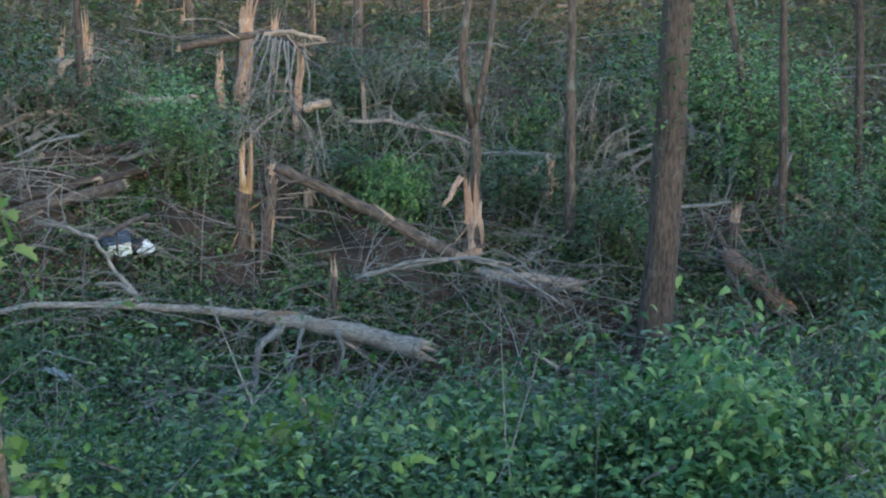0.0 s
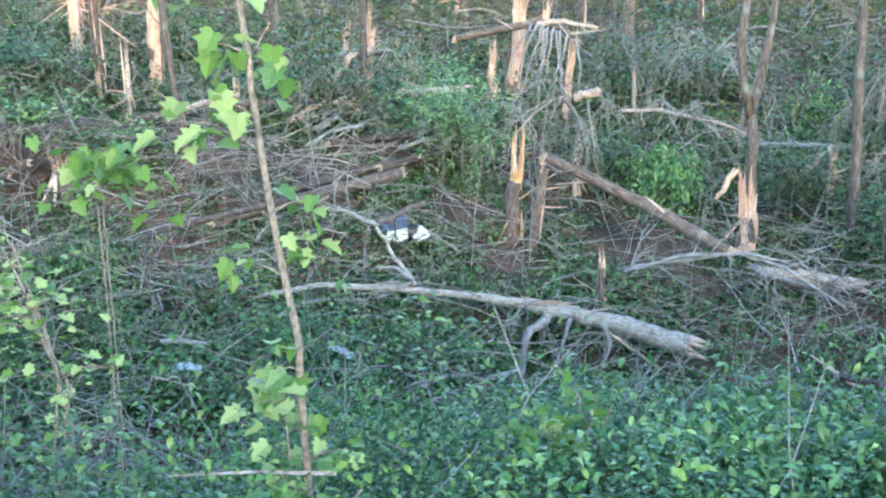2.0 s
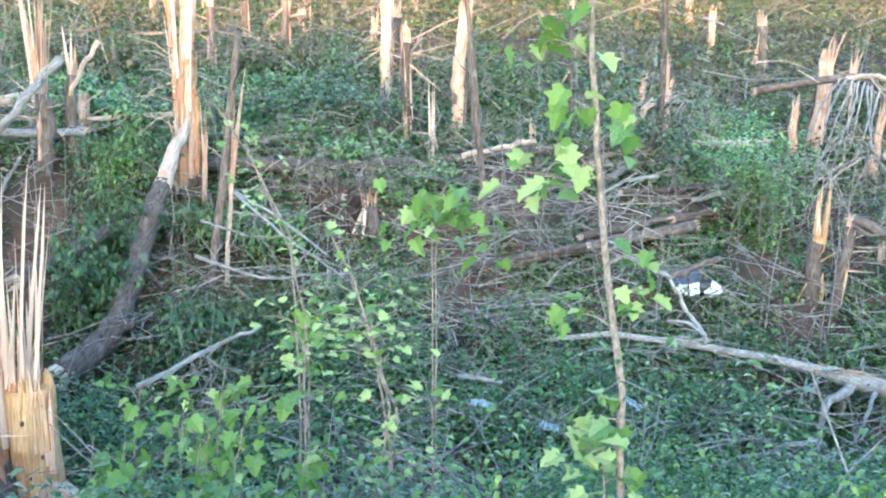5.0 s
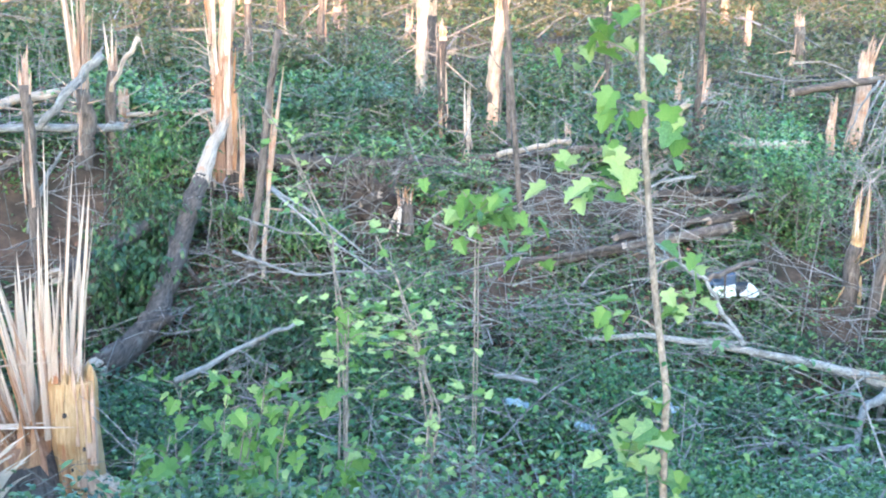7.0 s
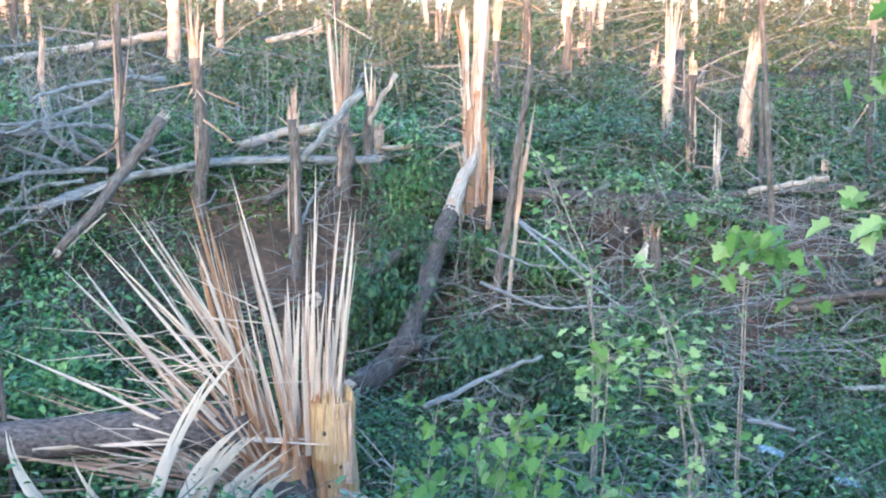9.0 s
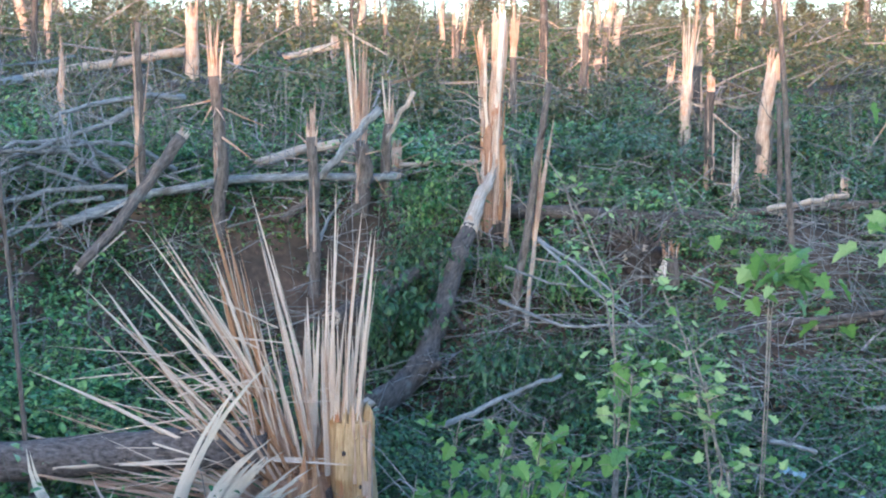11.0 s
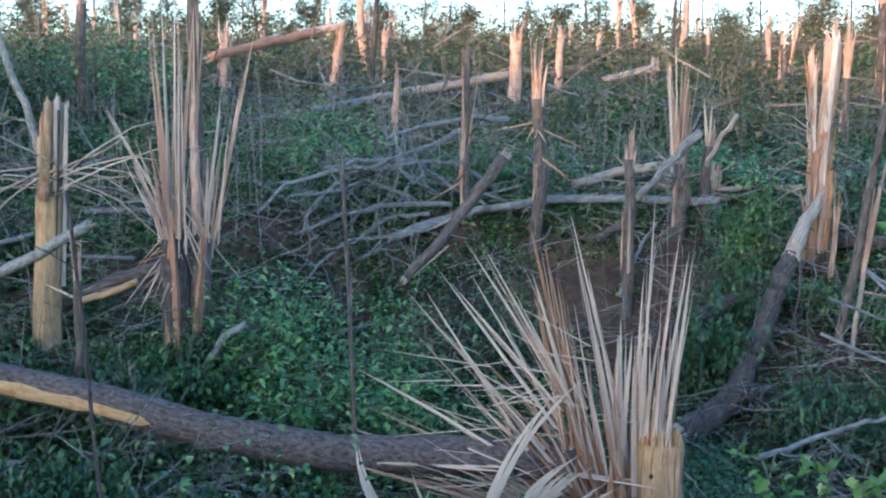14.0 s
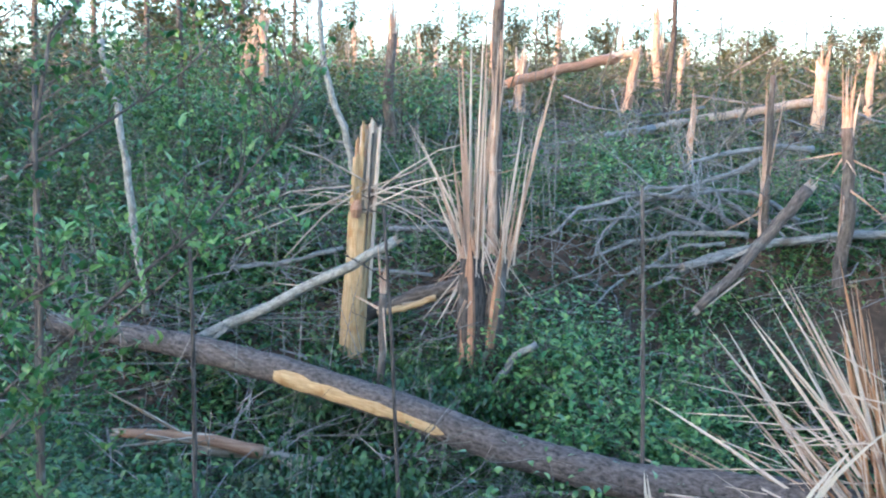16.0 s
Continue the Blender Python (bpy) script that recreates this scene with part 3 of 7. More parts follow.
    sheaf(((2.28, 1.92, 1.31, 1.39, 0.069), (2.26, 1.59, 1.32, 1.23, 0.044), (2.5, 1.42, 1.23, 1.09, 0.031), (2.6, 1.36, 1.12, 0.95, 0.037), (2.5, 1.22, 1.06, 0.85, 0.037), (2.6, 0.8, 1.18, 0.82, 0.031), (2.5, 1.0, 1.12, 0.85, 0.028), (2.15, 1.16, 1.18, 0.82, 0.031), (2.75, 1.15, 1.3, 0.95, 0.03)), 0.2, "mixed", 2)
    # the inner ends of the fan, from upright to nearly flat, down into the foot
    for k in range(70):
        a = radians(2 + 1.05 * k + rng.gauss(0, 4))
        length = rng.uniform(0.55, 1.25)
        b = q(0.08 + 0.007 * k + rng.uniform(-0.05, 0.05), rng.uniform(-0.14, 0.12), rng.uniform(0.75, 1.05) - 0.003 * k)
        sliver(ob, b, b + q(math.sin(a) * length, rng.gauss(0, 0.08), math.cos(a) * length), rng.uniform(0.015, 0.05), rng.random() < 0.4, None, AMBER[k % 6] if 8 < k < 38 and k % 3 else None)
    # short upright slivers filling the wall of wood between the block and the fan
    for k in range(30):
        u = rng.uniform(-0.2, 0.22)
        sliver(ob, q(u, rng.uniform(-0.12, 0.12), 1.0), q(u * 1.1, rng.uniform(-0.14, 0.14), 1.5 + rng.uniform(0.15, 0.95) ** 1.5), rng.uniform(0.025, 0.055), rng.random() < 0.75)
    # thin threads lying across the fan
    for k in range(30):
        a = radians(rng.choice((1, -1, 1)) * rng.uniform(60, 105))
        b = q(rng.uniform(0.3, 1.5), rng.uniform(-0.3, 0.0), rng.uniform(1.0, 2.2))
        length = rng.uniform(0.3, 1.0)
        sliver(ob, b, b + q(math.sin(a) * length, rng.gauss(0, 0.1), math.cos(a) * length), rng.uniform(0.007, 0.014), True)
    # pale ribbons of inner bark bent over to the near side
    for u1, z1, u0, z0, w in ((0.37, 2.11, 1.22, 0.6, 0.085), (0.34, 1.5, 1.0, 0.55, 0.16), (0.31, 1.36, 0.88, 0.5, 0.09), (0.06, 1.2, 0.62, 0.5, 0.15), (0.19, 1.17, 0.75, 0.5, 0.12), (0.12, 1.24, 0.7, 0.5, 0.06), (0.26, 1.42, 0.95, 0.5, 0.07), (2.04, 1.47, 1.68, 0.55, 0.075), (1.62, 1.32, 1.3, 0.6, 0.03), (1.48, 1.13, 1.52, 0.5, 0.03), (0.45, 1.2, 1.1, 0.5, 0.08), (0.02, 1.05, 0.5, 0.45, 0.1)):
        fibres = max(1, int(w / 0.026))
        for k in range(fibres):
            f = (k + 0.5) / fibres - 0.5
            b = q(u0 + f * w * 0.9, -0.4 + rng.uniform(-0.05, 0.05), z0 + f * w * 0.5)
            t = q(u1 + f * w * 0.5 + rng.gauss(0, 0.02), -0.46 + rng.uniform(-0.06, 0.06), z1 + f * w * 0.4)
            sliver(ob, b, b.lerp(t, 1.0 if k == fibres // 2 else rng.uniform(0.72, 1.0)), w / fibres * rng.uniform(1.5, 2.2), True, CURVED[rng.randrange(2)])
    return ob


def split_trunk():
    """A yellow stripped trunk snapped off level, split down its length into slabs."""
    base = Vector((-11.78, 0.98, -0.75))
    right, away, up = Vector((0.1, 0.995, 0)), Vector((-0.995, 0.1, 0)), Vector((0.012, 0.06, 1))
    ob = thing("broken_tree", Matrix.Translation(base), "yellow stripped tree trunk snapped off level and split into slabs", "broken tree")

    def q(u, v, z):
        return right * u + away * v + up * z

    part("trunk", Soup().tube([q(0, 0, 0), q(0, 0, 0.6), q(0.005, 0, 1.2), q(0, 0, 1.66)], [0.15, 0.135, 0.13, 0.125], 11, 0.16), YELLOW_WOOD, ob, "smooth yellow wood")
    for u, v, z0, z1, w, mat in ((-0.07, -0.05, 1.5, 2.28, 0.1, YELLOW_WOOD), (0.0, 0.03, 1.5, 2.6, 0.13, WEATHERED), (0.06, -0.02, 1.3, 2.64, 0.06, PALE_WOOD), (-0.02, -0.06, 1.55, 2.62, 0.05, YELLOW_WOOD), (0.1, 0.04, 0.5, 2.6, 0.07, WEATHERED), (0.145, -0.02, 0.75, 2.58, 0.055, PALE_WOOD), (-0.06, 0.06, 1.4, 2.45, 0.07, AMBER_WOOD), (0.03, 0.09, 1.2, 2.55, 0.09, WEATHERED)):
        slab = Soup().tube([q(u, v, z0), q(u, v, (z0 + z1) / 2), q(u * 1.05, v, z1 - 0.05)], [w * 0.5, w * 0.48, w * 0.42], 5, 0.35)
        slab.crown(q(u * 1.05, v, z1 - 0.06), up, w * 0.42, [rng.uniform(0.02, 0.1) for _ in range(4)], 0.02)
        part("slab", slab, mat, ob)
    part("knot", Soup().tube([q(-0.05, -0.12, 1.62), q(-0.055, -0.13, 1.7), q(-0.05, -0.11, 1.8)], [0.05, 0.065, 0.03], 8, 0.3), RED_WOOD, ob, "red-brown torn knot")
    part("crack", Soup().splinter(q(0.075, -0.1, 2.5), q(0.07, -0.12, 0.9), 0.018, 0.02), DARK_BARK, ob, "dark crack")
    for k in range(16):
        b = q(rng.uniform(-0.08, 0.1), rng.uniform(-0.1, 0.05), rng.uniform(1.7, 1.95))
        a = radians(rng.uniform(50, 112)) * rng.choice((-1, 1))
        length = rng.uniform(0.6, 1.5)
        bend = Soup()
        d = q(math.sin(a), rng.gauss(-0.15, 0.25), math.cos(a))
        bend.tube([b, b + d * length * 0.35 + up * 0.06, b + d * length * 0.7 + up * 0.05, b + d * length - up * 0.08], [0.011, 0.009, 0.007, 0.003], 4, 0.2, False)
        part("torn_strip", bend, (PALE_WOOD, WEATHERED, BARK)[k % 3], ob)
    return ob


def snapped_trunk():
    """The tall trunk torn apart halfway up: slabs of bare wood standing over a ragged barked foot."""
    base = Vector((-9.64, 9.59, float(ground_z(-9.64, 9.59)) - 0.1))
    right, away, up = Vector((0.76, 0.65, 0)), Vector((-0.65, 0.76, 0)), Vector((0, 0, 1))
    ob = thing("broken_tree", Matrix.Translation(base), "tall snapped tree trunk torn into upright orange and pale slabs", "broken tree")
    foot = base.z

    def q(u, v, z):
        return right * u + away * v + up * (z - foot)

    part("trunk", Soup().tube([q(0.02, 0.03, foot), q(0.0, 0.03, -0.1), q(-0.02, 0.03, 0.35), q(-0.03, 0.03, 0.75)], [0.2, 0.155, 0.14, 0.1], 14, 0.22), DARK_BARK, ob, smooth=True)

    # slabs: foot and top across and up, their widths, depth, and wood
    for u0, z0, w0, u1, z1, w1, v, mat in ((-0.03, 0.45, 0.15, 0.09, 2.5, 0.20, 0.0, WOOD), (-0.02, 0.6, 0.08, 0.12, 2.56, 0.10, -0.06, PALE_WOOD), (-0.10, 0.7, 0.09, -0.15, 2.36, 0.075, 0.02, WOOD), (-0.07, 1.1, 0.05, -0.12, 2.2, 0.05, -0.05, PALE_WOOD), (0.08, 0.05, 0.13, 0.11, 1.0, 0.1, -0.04, AMBER_WOOD), (-0.06, -0.1, 0.16, -0.04, 1.2, 0.13, -0.07, RED_WOOD), (0.03, 0.0, 0.1, 0.05, 1.45, 0.08, -0.09, WOOD), (-0.15, -0.2, 0.09, -0.12, 0.7, 0.06, -0.03, WEATHERED)):
        n = 7
        pts = [q(u0 + (u1 - u0) * k / n + rng.gauss(0, 0.006), v, z0 + (z1 - z0) * k / n) for k in range(n + 1)]
        slab = Soup().tube(pts, [(w0 + (w1 - w0) * k / n) * 0.5 for k in range(n + 1)], 6, 0.35)
        slab.crown(pts[-1] - up * 0.02, up, w1 * 0.48, [rng.uniform(0.03, 0.2) for _ in range(5)], 0.06)
        part("slab", slab, mat, ob)
    for k in range(30):
        u, z = rng.uniform(-0.17, 0.13), rng.uniform(-0.1, 1.7)
        e = rng.uniform(0.3, 0.95)
        sliver(ob, q(u, rng.uniform(-0.13, 0.0), z), q(u + rng.gauss(0.0, 0.07), rng.uniform(-0.18, 0.05), z + e), rng.uniform(0.014, 0.045), rng.random() < 0.55, None, AMBER[k % 6] if k % 4 == 0 else None)
    # torn strips and bark hanging out at the sides
    for k in range(16):
        side = rng.choice((-1, -1, 1))
        b = q(0.1 * side, -0.05, rng.uniform(0.3, 1.9))
        d = q(side * rng.uniform(0.25, 0.6), rng.gauss(-0.1, 0.2), foot + rng.uniform(-0.35, 0.3))
        part("torn_strip", Soup().tube([b, b + d * 0.5 + up * 0.06, b + d], [0.011, 0.008, 0.003], 4, 0.2, False), (WEATHERED, BARK)[k % 2], ob)
    for u, z0, z1, w in ((0.14, -0.3, 0.55, 0.09), (-0.17, -0.35, 0.3, 0.1), (0.07, -0.3, 0.15, 0.12)):
        part("loose_bark", Soup().splinter(q(u, -0.08, z0), q(u * 1.2, -0.1, z1), w, 0.03, bend=0.05), BARK, ob)
    return ob


def fan_snag():
    """A shattered trunk left as two sheaves of tall splinters."""
    c = Vector((-10.95, 2.12, float(ground_z(-10.95, 2.12)) - 0.1))
    right = Vector((0.33, 0.94, 0)).normalized()
    away = Vector((-0.94, 0.33, 0))
    up = Vector((0, 0, 1))
    ob = thing("shattered_tree", Matrix.Translation(c), "shattered tree trunk split into tall pale splinters", "broken tree")

    def q(u, v, z):
        return right * u + away * v + up * z

    foot = c.z
    part("trunk", Soup().tube([q(0, 0, 0), q(-0.02, 0, 0.4), q(-0.04, 0, 0.2 - foot), q(-0.05, 0, 0.5 - foot)], [0.23, 0.16, 0.14, 0.1], 14, 0.25), DARK_BARK, ob, smooth=True)
    part("torn_face", Soup().splinter(q(-0.06, -0.13, 0.1), q(-0.04, -0.12, 0.75 - foot), 0.17, 0.06), RED_WOOD, ob, "red-brown torn wood")
    part("side_trunk", Soup().tube([q(0.12, 0.03, 0.1), q(0.2, 0.03, 0.9), q(0.27, 0.02, 0.5 - foot)], [0.12, 0.1, 0.07], 10, 0.2), BARK, ob, smooth=True)
    part("torn_face", Soup().splinter(q(0.17, -0.07, 0.5), q(0.28, -0.06, 0.7 - foot), 0.09, 0.05), RED_WOOD, ob, "red-brown torn wood")

    # single splinters: tip and foot across and up
    def sheaf(rows, deep, w, threads):
        for u1, z1, u0, z0 in rows:
            v = rng.uniform(-deep, deep)
            b, t = q(u0, v * 0.6, z0 - foot), q(u1, v * 1.8, z1 - foot)
            sliver(ob, b - (t - b).normalized() * 0.2, t, w * rng.uniform(0.7, 1.3), rng.random() < 0.6)
            for k in range(threads):
                e = b.lerp(t, rng.uniform(0.35, 0.95)) + q(rng.gauss(0, 0.07), rng.gauss(0, 0.09), rng.gauss(0, 0.05))
                sliver(ob, b + q(rng.gauss(0, 0.04), rng.gauss(0, 0.05), rng.uniform(-0.15, 0.1)), e, rng.uniform(0.008, 0.022), rng.random() < 0.5)

    sheaf(((-0.2, 2.56, -0.09, 0.51), (-0.15, 2.69, -0.06, 0.51), (-0.06, 2.82, -0.05, 0.42), (0.03, 2.95, 0.0, 0.52), (0.09, 2.82, 0.03, 0.43), (0.23, 2.79, 0.05, 0.87), (-0.24, 1.57, -0.09, 0.42), (-0.33, 1.27, -0.11, 0.42), (-0.42, 1.44, -0.15, 0.6), (0.13, 1.84, 0.05, 0.74)), 0.08, 0.034, 3)
    sheaf(((0.81, 2.59, 0.38, 0.61), (0.67, 2.07, 0.36, 0.52), (0.47, 1.98, 0.29, 0.61), (0.32, 1.36, 0.27, 0.43), (0.43, 1.37, 0.32, 0.43), (0.29, 0.83, 0.25, 0.25)), 0.05, 0.034, 3)
    sheaf(((-0.74, 1.93, -0.15, 0.87), (-0.59, 1.74, -0.15, 0.74), (-0.48, 1.57, -0.2, 0.87)), 0.12, 0.014, 2)
    sheaf(((-0.42, -0.26, -0.06, 0.38), (-0.6, -0.22, -0.15, 0.33), (-0.2, -0.21, -0.02, 0.24), (0.7, -0.08, 0.05, 0.81), (-0.42, 0.24, -0.15, 0.51), (0.16, 0.06, 0.03, 0.52), (0.34, 0.16, 0.11, 0.61)), 0.14, 0.022, 3)
    return ob


def foreground_log():
    """The barked trunk lying in front, torn along one side."""
    pts = [Vector(p) for p in [(-11.55, -2.02, -0.13), (-11.38, -1.64, -0.16), (-10.82, -0.74, -0.26), (-10.18, 0.10, -0.39), (-9.44, 1.00, -0.58), (-8.86, 1.84, -0.84), (-8.39, 2.65, -1.00), (-7.68, 3.75, -1.00), (-7.22, 4.21, -1.01)]]
    pts = [Vector((p.x, p.y, max(p.z, float(ground_z(p.x, p.y)) + 0.1))) for p in pts]
    m = along(pts[0], pts[-1])
    inv = m.inverted()
    key = [inv @ p for p in pts]
    ob = thing("fallen_tree", m, "long dark-barked fallen trunk with a torn yellow strip", "log")
    n = len(key) - 1
    fine = []
    for i in range(n):
        fine += [key[i].lerp(key[i + 1], k / 12) for k in range(12)]
    fine.append(key[-1])
    e = len(fine) - 1
    part("trunk", Soup().tube(fine, [0.108 + 0.055 * i / e for i in range(e + 1)], 26, 0.13), LOG_BARK, ob, smooth=True)
    near = (inv.to_3x3() @ Vector((0.92, -0.28, -0.22))).normalized()
    bare, rows = Soup(), 0
    for i in range(36, 55):
        u = (i - 36) / 18
        r = 0.108 + 0.055 * i / e + 0.009
        d = (fine[i + 1] - fine[i]).normalized()
        out = (near - d * near.dot(d)).normalized()
        side = d.cross(out)
        half = 0.6 * (1.0 - 0.55 * u) * (0.5 if u == 0 else 1.0) * rng.uniform(0.8, 1.2) * (0.1 if u == 1 else 1.0)
        for k in range(6):
            a = -half + 2 * half * k / 5
            bare.v.append(fine[i] + (out * math.cos(a) + side * math.sin(a)) * r)
        if rows:
            for k in range(5):
                p = (rows - 1) * 6 + k
                bare.f.append((p, p + 1, p + 7, p + 6))
        rows += 1
    part("torn_strip", bare, YELLOW_WOOD, ob, "yellow wood laid bare", smooth=True)
    for k in range(9):
        i = rng.randrange(75, e - 1)
        p = fine[i] + near * 0.15
        part("torn_strip", Soup().splinter(p, p + (fine[i + 1] - fine[i]).normalized() * rng.uniform(0.5, 1.1) + near * rng.uniform(0, 0.1), 0.03, 0.01), PALE_WOOD, ob)
    return ob


def uprooted():
    """A small stump torn up with its plate of roots and earth."""
    c = Vector((-7.8, 10.45, float(ground_z(-7.8, 10.45)) - 0.05))
    ob = thing("uprooted_stump", Matrix.Translation(c), "uprooted orange stump beside a plate of roots and brown earth", "stump")
    part("stump", Soup().tube([(0.2, 0.1, -0.05), (0.2, 0.1, 0.2), (0.19, 0.12, 0.36)], [0.12, 0.1, 0.075], 10, 0.35), BARK, ob)
    s = Soup()
    for k in range(20):
        a = k * 0.63
        p = Vector((0.18 + 0.07 * math.cos(a), 0.12 + 0.07 * math.sin(a), 0.3))
        sliver(ob, p, p + Vector((rng.gauss(0, 0.03), rng.gauss(0, 0.03), rng.uniform(0.06, 0.3))), rng.uniform(0.018, 0.045), k % 3 == 0, None, AMBER[k % 6] if k % 2 else None)
    bm = bmesh.new()
    bmesh.ops.create_icosphere(bm, subdivisions=4, radius=0.42)
    for v in bm.verts:
        k = noise.noise(v.co * 3) * 0.6 + noise.noise(v.co * 9) * 0.3 + noise.noise(v.co * 21) * 0.12
        v.co = v.co * (1 + k)
        v.co = Vector((v.co.x * 0.85 - 0.25, v.co.y * 0.5, v.co.z * 0.75 + 0.3))
    me = bpy.data.meshes.new("root_plate")
    bm.to_mesh(me)
    bm.free()
    part("root_plate", me, CLAY, ob, "clod of brown earth and roots", smooth=True)
    for k in range(22):
        a = rng.random() * 6.28
        part("root", Soup().branch((-0.25, 0, 0.3), (math.cos(a), -0.5, math.sin(a)), rng.uniform(0.5, 0.85), 0.022, 1, sides=5, kids=3), BARK, ob)
    for x, z in ((0.12, 0.0), (0.28, -0.05)):
        part("torn_strip", Soup().splinter((0.2, -0.02, 0.3), (x, -0.2, z), 0.06, 0.02), PALE_WOOD, ob)
    return ob


def debris():
    """Wind-blown rubbish: a dented box and a crumpled white bag."""
    x, y = -4.0, 12.02
    z = float(ground_z(x, y))
    ob = thing("dented_box", pose(x, y, max(z, -1.5), 4, -6, 18), "dented blue and white plastic box lying in the brush", "box")
    bm = bmesh.new()
    bmesh.ops.create_cube(bm, size=1)
    bmesh.ops.subdivide_edges(bm, edges=bm.edges[:], cuts=3, use_grid_fill=True)
    for v in bm.verts:
        v.co = Vector((v.co.x * 0.3, v.co.y * 0.24, v.co.z * 0.14 + 0.07)) + Vector([rng.gauss(0, 0.006) for _ in range(3)])
    me = bpy.data.meshes.new("body")
    bm.to_mesh(me)
    bm.free()
    part("body", me, WHITE_PLASTIC, ob, "white lower half")
    lid = me.copy()
    lid.materials.clear()
    for v in lid.vertices:
        v.co = (v.co.x * 1.06, v.co.y * 1.08 + 0.01, v.co.z * 0.75 + 0.145 + v.co.x * 0.1)
    part("lid", lid, BLUE_PLASTIC, ob, "dark blue lid")
    part("dark_panel", Soup().tube([(0.15, -0.02, 0.06), (0.3, 0.0, 0.07)], [0.085, 0.07], 8, 0.3), BLACK_PLASTIC, ob, "black inner panel")
    x, y = -3.72, 12.1
    bag = thing("plastic_bag", pose(x, y, max(float(ground_z(x, y)), -1.52) + 0.08), "crumpled white plastic bag on the undergrowth", "bag")
    bm = bmesh.new()
    bmesh.ops.create_icosphere(bm, subdivisions=4, radius=0.105)
    for v in bm.verts:
        k = abs(noise.noise(v.co * 14 + Vector((3, 1, 2)))) * 0.6 + noise.noise(v.co * 30) * 0.15
        v.co = v.co * (0.85 + k)
        v.co.z = v.co.z * 0.8 + 0.08
    me = bpy.data.meshes.new("sheet")
    bm.to_mesh(me)
    bm.free()
    part("sheet", me, WHITE_PLASTIC, bag)
    for k, (x, y, w, turn) in enumerate(((-4.66, 7.82, 0.22, 20), (-3.53, 8.61, 0.26, -15), (-3.95, 7.70, 0.18, 35))):
        sh = thing("plastic_sheet", pose(x, y, float(ground_z(x, y)) + 0.55, 16, 12, turn), "torn pale blue plastic sheet caught in the brush", "plastic sheet")
        bm = bmesh.new()
        bmesh.ops.create_grid(bm, x_segments=12, y_segments=5, size=0.5)
        for v in bm.verts:
            v.co = Vector((v.co.x * w, v.co.y * 0.06 + 0.05 * noise.noise(v.co * 6), 0.05 * noise.noise(v.co * 5 + Vector((k, 0, 0)))))
        r = bmesh.ops.extrude_face_region(bm, geom=bm.faces[:])
        for g in r["geom"]:
            if isinstance(g, bmesh.types.BMVert):
                g.co.z += 0.004
        me = bpy.data.meshes.new("sheet")
        bm.to_mesh(me)
        bm.free()
        part("sheet", me, TARP, sh)


# ---- leafy things ----
def lobed_leaf(name, mat):
    """A broad leaf with pointed lobes, folded along its rib, one unit long."""
    edge = [(0.0, 0.0), (0.25, -0.08), (0.46, 0.12), (0.33, 0.26), (0.56, 0.50), (0.30, 0.54), (0.22, 0.80), (0.0, 1.0)]
    v, f = [], []
    for x, y in edge:
        v.append((x, y, 0.35 * abs(x) - 0.18 * y * y))
    for x, y in edge[1:-1]:
        v.append((-x, y, 0.35 * abs(x) - 0.18 * y * y))
    rib = len(v)
    v += [(0, 0.3, -0.02), (0, 0.62, -0.07)]
    right = list(range(8))
    left = [0] + list(range(8, 14)) + [7]
    for side in (right, left):
        for i in range(7):
            mid = rib if i < 4 else rib + 1
            f.append((side[i], side[i + 1], mid))
        f.append((side[4], rib + 1, rib))
    me = bpy.data.meshes.new(name)
    me.from_pydata(v, [], f)
    me.materials.append(mat)
    return me


LOBED = [lobed_leaf("leaf", YOUNG_LEAF), lobed_leaf("leaf", YOUNG_LEAF), lobed_leaf("leaf", LEAF), lobed_leaf("leaf", PALE_LEAF)]


def leaf_on(parent, p, size, kind, upright=0.0):
    ob = new("leaf", LOBED[kind])
    ob.parent = parent
    tilt = rng.uniform(-70, 10) + 70 * upright
    m = pose(p[0], p[1], p[2], tilt, rng.uniform(-35, 35), rng.uniform(0, 360)) @ Matrix.Diagonal((size, size, size, 1))
    ob.matrix_local = m
    return ob


